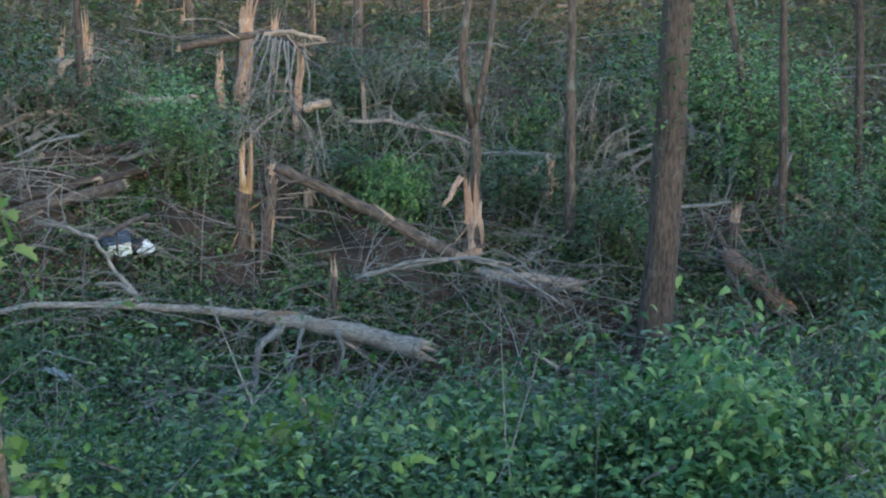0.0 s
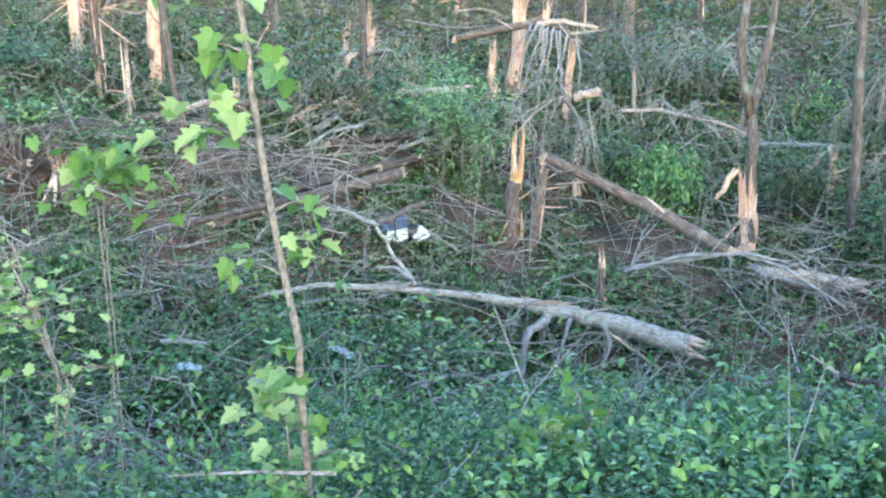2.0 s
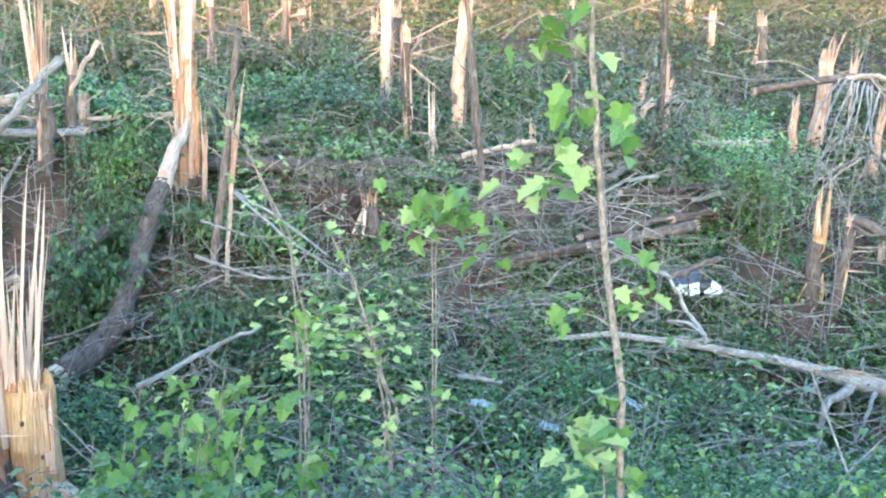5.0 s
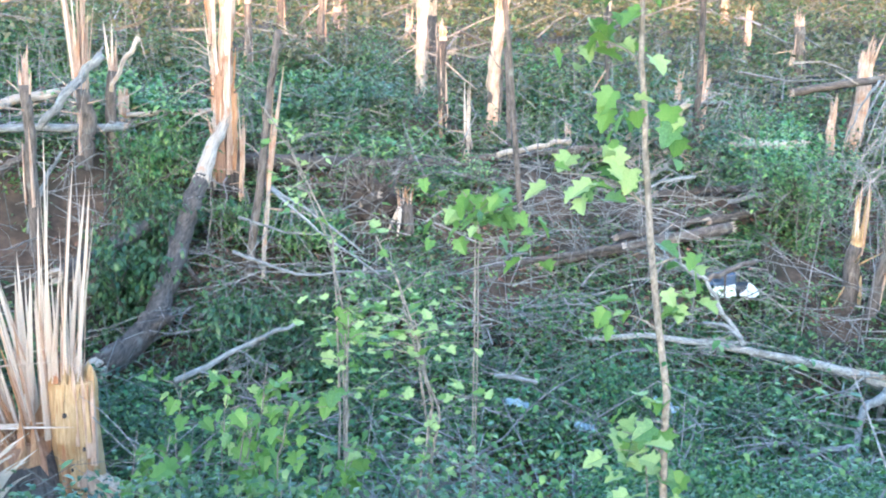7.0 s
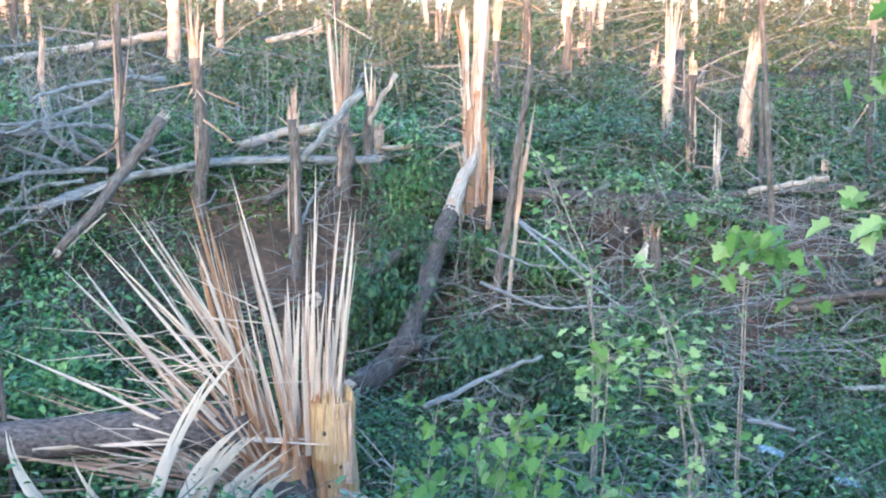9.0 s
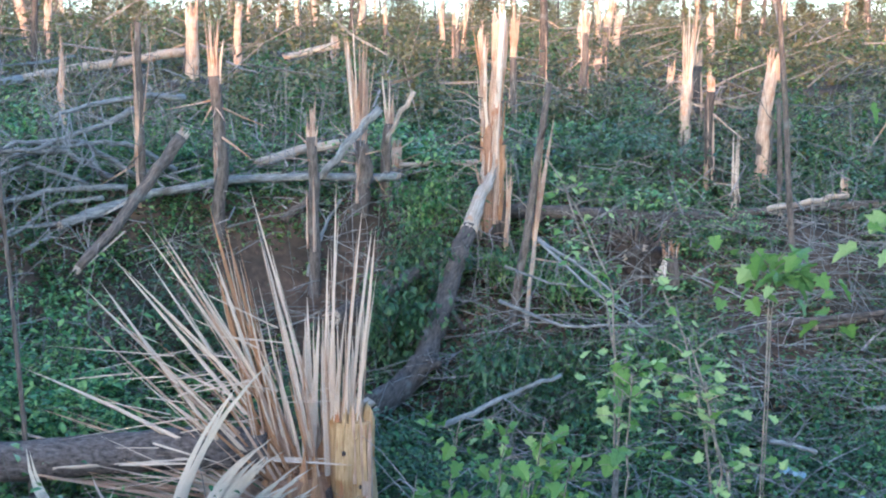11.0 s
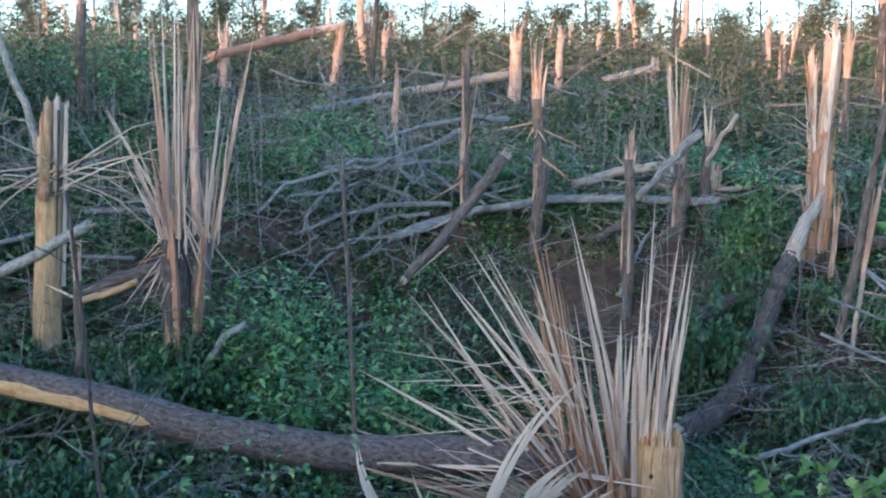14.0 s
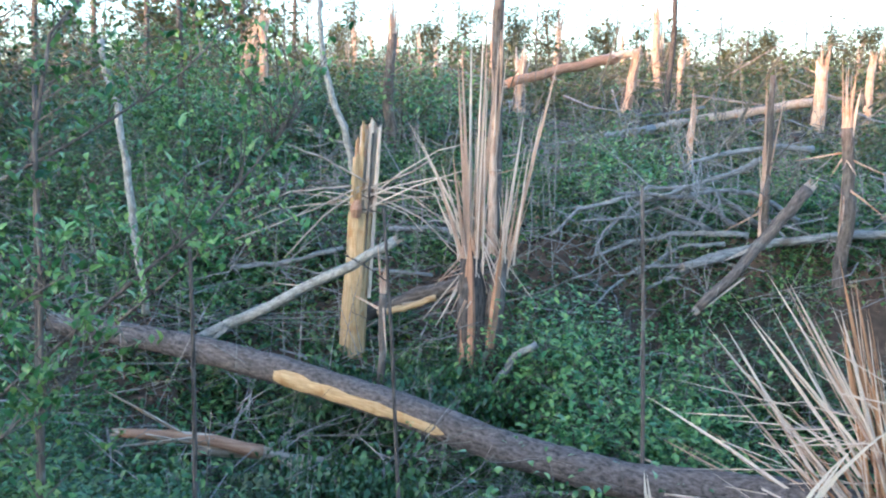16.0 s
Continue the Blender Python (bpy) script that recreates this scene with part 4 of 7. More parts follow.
def sapling(points, r0, r1, style, shoots, label, upright=0.0, size=0.13, pale=0.15):
    """A young tree: a thin stem, side shoots with big leaves. shoots: (height along the stem, turn, length, leaves)."""
    base = Vector(points[0])
    ob = thing("sapling", Matrix.Translation(base), label, "sapling")
    key = [Vector(p) - base for p in points]
    n = len(key) - 1
    fine = []
    for i in range(n):
        fine += [key[i].lerp(key[i + 1], k / 4) + Vector((rng.gauss(0, 0.004), rng.gauss(0, 0.004), 0)) for k in range(4)]
    fine.append(key[-1])
    e = len(fine) - 1
    slim = 1.0 if r0 > 0.0205 else 0.6
    part("stem", Soup().tube(fine, [slim * (r0 + (r1 - r0) * i / e) for i in range(e + 1)], 8, 0.12), STYLES["young" if style == "bark" else style], ob, smooth=True)
    for u, turn, length, count in shoots:
        p = fine[min(int(u * e), e)]
        d = Vector((math.cos(radians(turn)), math.sin(radians(turn)), 0.35))
        pts = [p + d * length * k / 4 + Vector((0, 0, 0.1 * length * math.sin(k))) for k in range(5)]
        shoot = part("shoot", Soup().tube(pts, [r1 * 0.6 * (1 - 0.17 * k) for k in range(5)], 6), STYLES["young" if style == "bark" else style], ob, smooth=True)
        for k in range(count):
            c = pts[0].lerp(pts[-1], rng.uniform(0.3, 1.05)) + Vector((rng.gauss(0, 0.05), rng.gauss(0, 0.05), rng.gauss(0, 0.06)))
            x = rng.random()
            leaf_on(shoot, c, size * rng.uniform(0.6, 1.2), 3 if x < pale else 2 if x > 0.85 else 0, upright)
    return ob


def shrub(x, y, wide, high, leaves, size, mat, label, lift=0.0, hang=0.0, stems=9):
    """A bush: thin stems and a crown of single leaves gathered in sprays."""
    z = float(ground_z(x, y))
    ob = thing("shrub", Matrix.Translation((x, y, z)), label, "shrub", "shrubs in the hollow")
    s = Soup()
    tips = []
    for k in range(stems):
        a = rng.random() * 6.28
        reach = rng.uniform(0.3, 0.9)
        top = Vector((math.cos(a) * wide * reach, math.sin(a) * wide * reach, high * rng.uniform(0.5, 1.0) * (1.05 - 0.4 * reach) + lift))
        foot = Vector((math.cos(a) * 0.06, math.sin(a) * 0.06, 0))
        mid = foot.lerp(top, 0.5) + Vector((0, 0, high * 0.12))
        s.tube([foot, mid, top], [0.014, 0.009, 0.004], 5, 0.1)
        for j in range(9):
            q = foot.lerp(top, rng.uniform(0.35, 1.1))
            g = q + Vector((rng.gauss(0, wide * 0.28), rng.gauss(0, wide * 0.28), rng.gauss(0, high * 0.16)))
            g.z = max(g.z, 0.04)
            tips.append(g)
            s.tube([q, q.lerp(g, 0.6) + Vector((0, 0, 0.03)), g], [0.005, 0.004, 0.002], 4, 0, False)
    part("branchwork", s, BARK, ob)
    t = np.array([tuple(p) for p in tips])
    pick = t[npr.randint(0, len(t), leaves)]
    at = pick + npr.normal(0, 1, (leaves, 3)) * np.array([wide, wide, high]) * 0.14
    at[:, 2] = np.maximum(at[:, 2], 0.02)
    way, up = scatter_way(leaves, 0.45)
    way[:, 2] -= hang
    way /= np.linalg.norm(way, axis=1, keepdims=True)
    part("foliage", leaf_mesh("foliage", at, way, up, size * npr.uniform(0.5, 1.35, leaves), 0.46, oval=True), mat, ob)
    return ob


def leafy_bough(points, r, shoots=60, leaves=1300, size=0.075, mat=None, high=0.75, label="leaning bough with tufts of pale green leaves"):
    """A bough hanging in from the side, with young leaves standing in tufts."""
    base = Vector(points[0])
    ob = thing("leafy_bough", Matrix.Translation(base), label, "bough")
    key = [Vector(p) - base for p in points]
    n = len(key) - 1
    part("limb", Soup().tube(key, [r * (1 - 0.7 * i / n) for i in range(n + 1)], 7, 0.1), BARK, ob, smooth=True)
    s, tips = Soup(), []
    for k in range(shoots):
        i = rng.randrange(n)
        p = key[i].lerp(key[i + 1], rng.random())
        e = p + Vector((rng.gauss(0, 0.2), rng.gauss(0, 0.2), rng.uniform(-0.12, high)))
        s.tube([p, p.lerp(e, 0.5) + Vector((0, 0, 0.04)), e], [0.006, 0.004, 0.002], 4, 0, False)
        tips += [e, p.lerp(e, 0.8), p.lerp(e, 0.55)]
    tagged(part("twig_work", s, BARK, ob), kind="stuff")
    t = np.array([tuple(v) for v in tips])
    at = np.repeat(t, max(1, leaves // len(t)), 0)
    m = len(at)
    at = at + npr.normal(0, 0.016, (m, 3))
    way, up = scatter_way(m, 0.5)
    way[:, 2] = np.abs(way[:, 2]) + 0.55
    way /= np.linalg.norm(way, axis=1, keepdims=True)
    part("foliage", leaf_mesh("foliage", at, way, up, size * npr.uniform(0.6, 1.3, m), 0.5, oval=True), mat or PALE_LEAF, ob, "young green leaves")
    return ob


def hanging_brush(x, y, top, low, wide, count, mat, label):
    """Torn branches that hang down in long thin strands."""
    ob = thing("hanging_branches", Matrix.Translation((x, y, top)), label, "branches")
    s = Soup()
    for k in range(count):
        a = rng.random() * 6.28
        p = Vector((rng.gauss(0, wide * 0.35), rng.gauss(0, wide * 0.2), rng.uniform(-0.15, 0.1)))
        d = Vector((math.cos(a) * 0.5, math.sin(a) * 0.4, rng.uniform(-0.6, 0.5)))
        s.branch(p, d, (top - low) * rng.uniform(0.5, 1.2), rng.uniform(0.007, 0.014), 1, 0.5, 0.28, 4, 4)
    tagged(part("torn_brush", s, mat, ob), kind="stuff")
    return ob


def brush_pile(x, y, wide, deep, count, turn, label):
    """A mat of thin branches laid one over another, mostly one way."""
    ob = thing("brush_pile", Matrix.Translation((x, y, float(ground_z(x, y)))), label, "brush", kind="stuff")
    s = Soup()
    for k in range(int(count * 0.42)):
        px, py = rng.gauss(0, wide * 0.5), rng.gauss(0, deep * 0.45)
        c, n = math.cos(turn), math.sin(turn)
        wx, wy = px * c - py * n, px * n + py * c
        z = float(ground_z(x + wx, y + wy)) - ob.matrix_world.translation.z + rng.uniform(0.0, 0.36)
        a = turn + rng.gauss(0, 0.45) + (3.14 if rng.random() < 0.5 else 0)
        s.branch((wx, wy, z), (math.cos(a), math.sin(a), rng.gauss(0.02, 0.14)), rng.uniform(0.5, 1.5), rng.uniform(0.003, 0.008), 1, 0.5, 0.02, 4, 3)
    tagged(part("branches", s, TWIG, ob), kind="stuff")
    return ob


# the hollow ahead
big_tree((2.08, 10.70, -2.21), (2.05, 10.70, 5.68), 0.165, 'dark')
snag((-2.69, 12.83, -1.59), (-2.60, 12.85, 0.18), 0.106, 'bark', broken=0.5, wood='yellow', spread=0.02, count=12, strips=3)
snag((-2.10, 14.73, -1.36), (-2.10, 14.73, -0.34), 0.068, 'light', broken=0.3, wood='light')
snag((-2.43, 12.67, -1.65), (-2.26, 12.70, -0.29), 0.070, 'bark', broken=0.12, wood='bare')
log([(-2.25, 12.70, -0.36), (-1.54, 12.64, -0.65), (-0.80, 12.55, -1.00), (-0.04, 12.41, -1.37)], 0.063, 0.088, 'bark', torn=2)
log([(-2.22, 12.60, -0.44), (-2.05, 12.47, -0.51), (-1.82, 12.35, -0.45)], 0.031, 0.024, 'bark', ends=False)
snag((0.21, 13.35, -1.74), (0.15, 13.36, -0.34), 0.130, 'bare', broken=0.5, wood='bare', spread=0.1, strips=4)
LAST.append(pole((0.24, 13.40, -1.71), (0.17, 13.41, 0.14), 0.080, 'bark', twigs=0))
limb_up([(0.17, 13.41, 0.09), (0.05, 13.33, 0.58), (0.00, 13.24, 1.05), (0.08, 13.16, 1.71)], 0.058, 0.043, 'bark')
limb_up([(0.17, 13.41, 0.09), (0.27, 13.45, 0.64), (0.37, 13.50, 1.24), (0.40, 13.54, 1.70)], 0.051, 0.037, 'bark')
stick([(0.03, 13.16, -0.51), (-0.10, 13.11, -0.75), (-0.19, 13.06, -0.88)], 0.043, 0.025, 'bare', twigs=0)
snag((1.38, 15.17, -1.31), (1.36, 15.17, -0.38), 0.054, 'bare', broken=0.3, wood='bare')
stick([(1.34, 15.07, -0.50), (0.95, 14.76, -0.76), (0.45, 14.44, -1.11)], 0.053, 0.023, 'light', twigs=3)
stick([(1.34, 15.17, -0.50), (0.83, 15.32, -0.48), (0.30, 15.45, -0.52)], 0.033, 0.025, 'grey', twigs=2)
LAST.append(pole((1.50, 13.74, -1.53), (1.37, 13.76, 3.02), 0.060, 'bark', twigs=2))
snag((-1.42, 11.42, -2.13), (-1.41, 11.42, -1.14), 0.053, 'bark', broken=0.25, wood='bare', spread=0.02, count=6)
snag((1.02, 17.90, -0.69), (1.01, 17.90, -0.14), 0.048, 'light', broken=0.3, wood='light')
snag((3.69, 13.69, -1.62), (3.68, 13.70, -0.75), 0.084, 'bark', broken=0.45, wood='bare', strips=2)
log([(3.46, 12.99, -1.45), (3.63, 12.24, -1.59), (3.75, 11.56, -1.73)], 0.109, 0.112, 'red', torn=4)
stick([(3.44, 13.08, -1.59), (3.44, 12.17, -1.78), (3.45, 11.45, -1.91)], 0.040, 0.026, 'light', twigs=0)
stick([(3.22, 13.71, -1.01), (3.48, 13.60, -1.33), (3.61, 13.32, -1.53)], 0.053, 0.037, 'bark', twigs=2)
stick([(2.54, 12.64, -0.77), (2.93, 12.55, -0.72), (3.27, 12.46, -0.65)], 0.028, 0.017, 'grey', twigs=5)
LAST.append(pole((4.51, 15.22, -1.15), (3.45, 15.53, 3.30), 0.056, 'bark', twigs=2))
LAST.append(pole((4.33, 13.70, -1.61), (3.98, 13.82, 3.33), 0.054, 'dark', twigs=3))
LAST.append(pole((5.59, 14.30, -1.38), (5.22, 14.45, 3.36), 0.058, 'dark', twigs=2))
LAST.append(pole((5.12, 18.17, -0.56), (4.93, 18.23, 1.22), 0.051, 'bark', twigs=1))
stick([(4.75, 15.15, -0.81), (5.02, 14.79, -1.07), (5.22, 14.39, -1.23)], 0.060, 0.041, 'light', twigs=0)
stick([(4.33, 14.23, -0.74), (4.48, 14.18, -0.38), (4.54, 14.16, -0.26)], 0.032, 0.024, 'grey', twigs=1)
log([(0.33, 12.55, -1.64), (0.82, 12.44, -1.65), (1.45, 12.23, -1.66)], 0.074, 0.080, 'light', torn=3)
log([(0.26, 12.33, -1.53), (0.86, 12.04, -1.69), (1.30, 11.74, -1.73)], 0.053, 0.051, 'grey', torn=2)
stick([(0.32, 11.93, -1.53), (1.09, 11.67, -1.62), (1.95, 11.34, -1.71)], 0.029, 0.016, 'dark', twigs=4)
stick([(-1.14, 11.11, -1.34), (-0.59, 11.07, -1.13), (0.08, 11.01, -1.05), (0.54, 10.92, -1.10)], 0.027, 0.018, 'grey', twigs=6)
stick([(0.08, 10.94, -1.04), (0.49, 10.72, -1.10), (1.08, 10.46, -1.43)], 0.026, 0.011, 'grey', twigs=4)
stick([(-1.65, 16.38, -0.19), (-1.02, 16.09, -0.14), (-0.24, 15.78, -0.27), (0.26, 15.44, -0.43)], 0.035, 0.021, 'light', twigs=5)
stick([(2.40, 15.72, -0.60), (2.64, 15.68, -0.50), (2.92, 15.63, -0.36)], 0.043, 0.026, 'grey', twigs=1)
stick([(2.32, 17.76, -0.22), (2.87, 17.67, -0.01), (3.32, 17.59, 0.04)], 0.034, 0.024, 'grey', twigs=2)
log([(0.90, 9.27, -1.69), (1.26, 9.17, -1.72), (1.65, 9.05, -1.74)], 0.035, 0.045, 'dark', torn=1)
stick([(2.27, 10.24, -1.68), (2.70, 10.13, -1.61), (3.25, 9.95, -1.39)], 0.037, 0.023, 'dark', twigs=3)

# pale log across the hollow
log([(-4.84, 9.81, -1.46), (-4.28, 10.04, -1.38), (-3.62, 10.36, -1.46), (-2.71, 10.49, -1.53), (-2.11, 10.50, -1.59)], 0.026, 0.055, 'pale', ends=False, stubs=4)
log([(-2.17, 10.49, -1.58), (-1.70, 10.50, -1.66), (-1.07, 10.50, -1.76), (-0.40, 10.32, -1.87)], 0.060, 0.122, 'pale', torn=8, stubs=2)
stick([(-1.85, 10.33, -1.62), (-2.01, 10.17, -1.76), (-2.06, 10.03, -2.02), (-2.02, 9.60, -2.16)], 0.057, 0.021, 'grey', twigs=2)
stick([(-2.02, 9.60, -2.00), (-2.49, 9.25, -2.11), (-2.83, 8.84, -2.11), (-3.02, 8.45, -2.15)], 0.034, 0.017, 'grey', twigs=3)
stick([(-3.29, 10.35, -1.41), (-3.44, 10.45, -1.26), (-3.60, 10.54, -1.13), (-3.80, 10.62, -0.85)], 0.029, 0.021, 'pale', twigs=3)
stick([(-3.82, 10.72, -0.86), (-4.12, 10.73, -0.73), (-4.45, 10.72, -0.67)], 0.027, 0.019, 'grey', twigs=4)
stick([(-3.85, 10.81, -0.88), (-3.71, 11.22, -0.82), (-3.53, 11.63, -0.77)], 0.037, 0.029, 'bark', twigs=1)
stick([(-3.33, 10.34, -1.35), (-3.49, 10.35, -1.23), (-3.73, 10.33, -1.23)], 0.023, 0.015, 'grey', twigs=1)
stick([(-1.61, 10.26, -1.64), (-1.68, 10.10, -1.94), (-1.73, 9.94, -2.07)], 0.025, 0.011, 'grey', twigs=2)
stick([(-1.27, 10.19, -1.63), (-1.18, 10.05, -1.81), (-1.28, 9.89, -2.12)], 0.025, 0.011, 'grey', twigs=2)
stick([(-0.13, 11.01, -1.08), (0.13, 10.90, -1.02), (0.38, 10.79, -1.04)], 0.024, 0.015, 'grey', twigs=3)
stick([(-1.20, 11.20, -1.34), (-0.68, 11.12, -1.21), (-0.13, 11.01, -1.07)], 0.018, 0.024, 'grey', twigs=3)
stick([(-4.65, 7.34, -1.13), (-4.49, 7.43, -1.14), (-4.32, 7.51, -1.19)], 0.023, 0.018, 'grey', twigs=1)

# logs and snags beyond the hollow
log([(-5.93, 11.00, -1.00), (-5.27, 11.74, -0.84), (-4.73, 12.56, -0.77), (-4.32, 13.30, -0.73)], 0.053, 0.083, 'bark', torn=2)
log([(-5.37, 11.99, -0.75), (-4.98, 12.84, -0.72), (-4.53, 13.68, -0.62)], 0.049, 0.054, 'dark', stubs=2)
log([(-5.52, 13.91, -0.45), (-4.80, 14.60, -0.42), (-3.93, 15.03, -0.35)], 0.048, 0.058, 'dark', stubs=2)
log([(-4.59, 13.33, -0.67), (-4.21, 14.00, -0.60), (-3.78, 14.66, -0.53)], 0.060, 0.073, 'dark')
stick([(-4.61, 14.24, -0.53), (-4.17, 14.46, -0.42), (-3.84, 14.64, -0.31)], 0.036, 0.037, 'grey', twigs=4)
log([(-9.74, 9.91, 0.13), (-8.95, 10.52, 0.09), (-8.46, 11.50, -0.00), (-8.06, 12.49, -0.06)], 0.095, 0.079, 'dark', stubs=3)
log([(-7.99, 12.85, -0.05), (-7.40, 14.07, 0.01), (-6.28, 14.89, 0.06), (-5.51, 15.51, 0.09)], 0.057, 0.071, 'bark', stubs=3)
log([(-5.05, 16.05, 0.07), (-4.61, 16.37, 0.07), (-4.12, 16.68, 0.09)], 0.064, 0.074, 'light', torn=2)
stick([(-7.58, 12.94, 0.05), (-7.16, 13.37, 0.17), (-6.80, 13.75, 0.23)], 0.044, 0.037, 'light', twigs=2)
snag((-8.63, 14.74, -0.01), (-8.51, 14.81, 2.38), 0.114, 'bare', broken=0.2)
snag((-8.26, 13.28, -0.20), (-8.27, 13.27, 1.16), 0.062, 'light', broken=0.6, wood='light', spread=0.06, strips=3)
LAST.append(pole((-7.90, 14.00, -0.22), (-7.99, 13.95, 1.54), 0.039, 'bark'))
snag((-3.78, 18.53, -0.43), (-3.59, 18.56, 1.89), 0.142, 'bare', broken=0.25)
snag((-2.66, 17.69, -0.61), (-2.54, 17.70, 1.20), 0.077, 'bare', broken=0.4, wood='bare')
snag((-3.67, 21.59, 0.03), (-3.59, 21.60, 1.69), 0.082, 'bare', broken=0.4)
snag((-4.01, 17.98, -0.38), (-3.97, 17.99, 0.90), 0.079, 'bare', broken=0.4)
snag((-5.98, 24.21, 0.63), (-5.97, 24.21, 2.39), 0.134, 'bark')
snag((-7.80, 26.85, 1.16), (-7.79, 26.85, 2.53), 0.097, 'bare')
snag((-5.91, 16.98, -0.12), (-5.81, 17.01, 1.51), 0.082, 'bare', broken=0.5, strips=2)
snag((-6.46, 17.32, -0.00), (-6.39, 17.35, 1.32), 0.069, 'bark', broken=0.5)
LAST.append(pole((-5.45, 15.34, -0.40), (-5.43, 15.35, 3.45), 0.052, 'dark'))
snag((-1.95, 21.77, 0.01), (-1.95, 21.77, 2.64), 0.118, 'bark', broken=0.3)
snag((-1.53, 17.79, -0.72), (-1.57, 17.79, 0.47), 0.043, 'light')
snag((-0.62, 23.82, 0.27), (-0.65, 23.82, 2.84), 0.090, 'dark')
snag((-3.11, 23.68, 0.33), (-3.10, 23.68, 2.56), 0.077, 'bark')
snag((-11.51, 17.69, 0.73), (-11.53, 17.68, 2.52), 0.112, 'dark')
snag((-14.08, 20.80, 1.30), (-14.04, 20.82, 2.36), 0.094, 'light', broken=0.5)
snag((-13.89, 20.92, 1.29), (-13.87, 20.93, 2.06), 0.054, 'light', broken=0.5)
snag((-14.13, 17.07, 1.24), (-14.10, 17.09, 1.73), 0.094, 'bark')
snag((-14.84, 19.05, 1.30), (-14.82, 19.07, 2.46), 0.103, 'bark')
snag((-7.34, 14.83, -0.15), (-7.32, 14.84, 0.51), 0.053, 'light', broken=0.5)
snag((-6.37, 14.91, -0.24), (-6.36, 14.92, 0.56), 0.039, 'light', broken=0.5)
snag((-8.61, 12.19, -0.29), (-8.56, 12.22, 0.11), 0.032, 'light', broken=0.4)
stick([(-6.21, 15.61, 0.47), (-5.94, 15.50, 0.22), (-5.75, 15.35, 0.10)], 0.054, 0.039, 'light', twigs=0)
stick([(-5.62, 15.60, 0.78), (-5.86, 15.42, 0.44), (-6.12, 15.22, 0.11)], 0.058, 0.044, 'light', twigs=0)
stick([(-6.45, 15.74, 0.27), (-6.19, 15.83, 0.41), (-5.94, 15.92, 0.73)], 0.045, 0.045, 'grey', twigs=1)
stick([(-6.28, 14.30, -0.18), (-5.95, 14.64, -0.00), (-5.62, 14.97, 0.10)], 0.050, 0.034, 'light', twigs=2)
stick([(-5.86, 14.25, -0.29), (-5.73, 14.51, -0.19), (-5.60, 14.77, -0.06)], 0.058, 0.038, 'grey', twigs=1)
log([(-4.57, 17.76, 0.83), (-3.84, 17.76, 0.99), (-3.18, 17.72, 1.10), (-2.75, 17.63, 1.00), (-2.45, 17.51, 0.77)], 0.069, 0.057, 'bark', torn=6)
stick([(-3.13, 17.42, 1.08), (-3.29, 17.09, 0.63), (-3.40, 16.77, -0.07)], 0.024, 0.009, 'grey', twigs=3, size=0.4)
stick([(-3.04, 17.43, 1.06), (-3.13, 17.12, 0.66), (-3.27, 16.79, 0.02)], 0.024, 0.009, 'grey', twigs=3, size=0.4)
stick([(-2.95, 17.45, 1.04), (-2.96, 17.14, 0.61), (-3.11, 16.82, -0.06)], 0.024, 0.009, 'grey', twigs=3, size=0.4)
stick([(-3.22, 17.41, 1.08), (-3.40, 17.07, 0.73), (-3.54, 16.74, 0.16)], 0.024, 0.009, 'grey', twigs=3, size=0.4)
stick([(-2.86, 17.46, 1.02), (-2.88, 17.15, 0.66), (-2.92, 16.85, 0.07)], 0.024, 0.009, 'grey', twigs=3, size=0.4)
stick([(-2.76, 17.47, 0.98), (-2.71, 17.18, 0.58), (-2.79, 16.86, -0.06)], 0.024, 0.009, 'grey', twigs=3, size=0.4)
stick([(-2.64, 17.49, 0.92), (-2.69, 17.18, 0.48), (-2.65, 16.88, -0.19)], 0.024, 0.009, 'grey', twigs=3, size=0.4)
stick([(-3.00, 17.44, 1.02), (-3.00, 17.14, 0.50), (-3.02, 16.83, -0.29)], 0.024, 0.009, 'grey', twigs=3, size=0.4)
stick([(-2.52, 17.50, 0.84), (-2.39, 17.22, 0.49), (-2.35, 16.92, -0.10)], 0.024, 0.009, 'grey', twigs=3, size=0.4)
stick([(-2.82, 17.47, 0.98), (-2.74, 17.17, 0.50), (-2.52, 16.90, -0.24)], 0.024, 0.009, 'grey', twigs=3, size=0.4)
stick([(-3.16, 17.62, 1.07), (-2.70, 17.58, 1.13), (-2.15, 17.54, 1.01)], 0.048, 0.033, 'light', twigs=2)
stick([(-6.49, 16.26, 0.64), (-6.06, 16.57, 0.58), (-5.39, 16.93, 0.68)], 0.047, 0.038, 'dark', twigs=3)
stick([(-4.70, 12.96, -0.05), (-5.09, 12.72, -0.11), (-5.34, 12.52, -0.27)], 0.022, 0.018, 'grey', twigs=4)
stick([(-2.42, 16.71, -0.04), (-2.25, 16.73, 0.01), (-2.03, 16.75, 0.08)], 0.064, 0.073, 'light', twigs=0)
log([(-7.85, 9.97, -0.27), (-7.77, 10.03, -0.20), (-7.70, 10.08, -0.17)], 0.047, 0.047, 'dark')

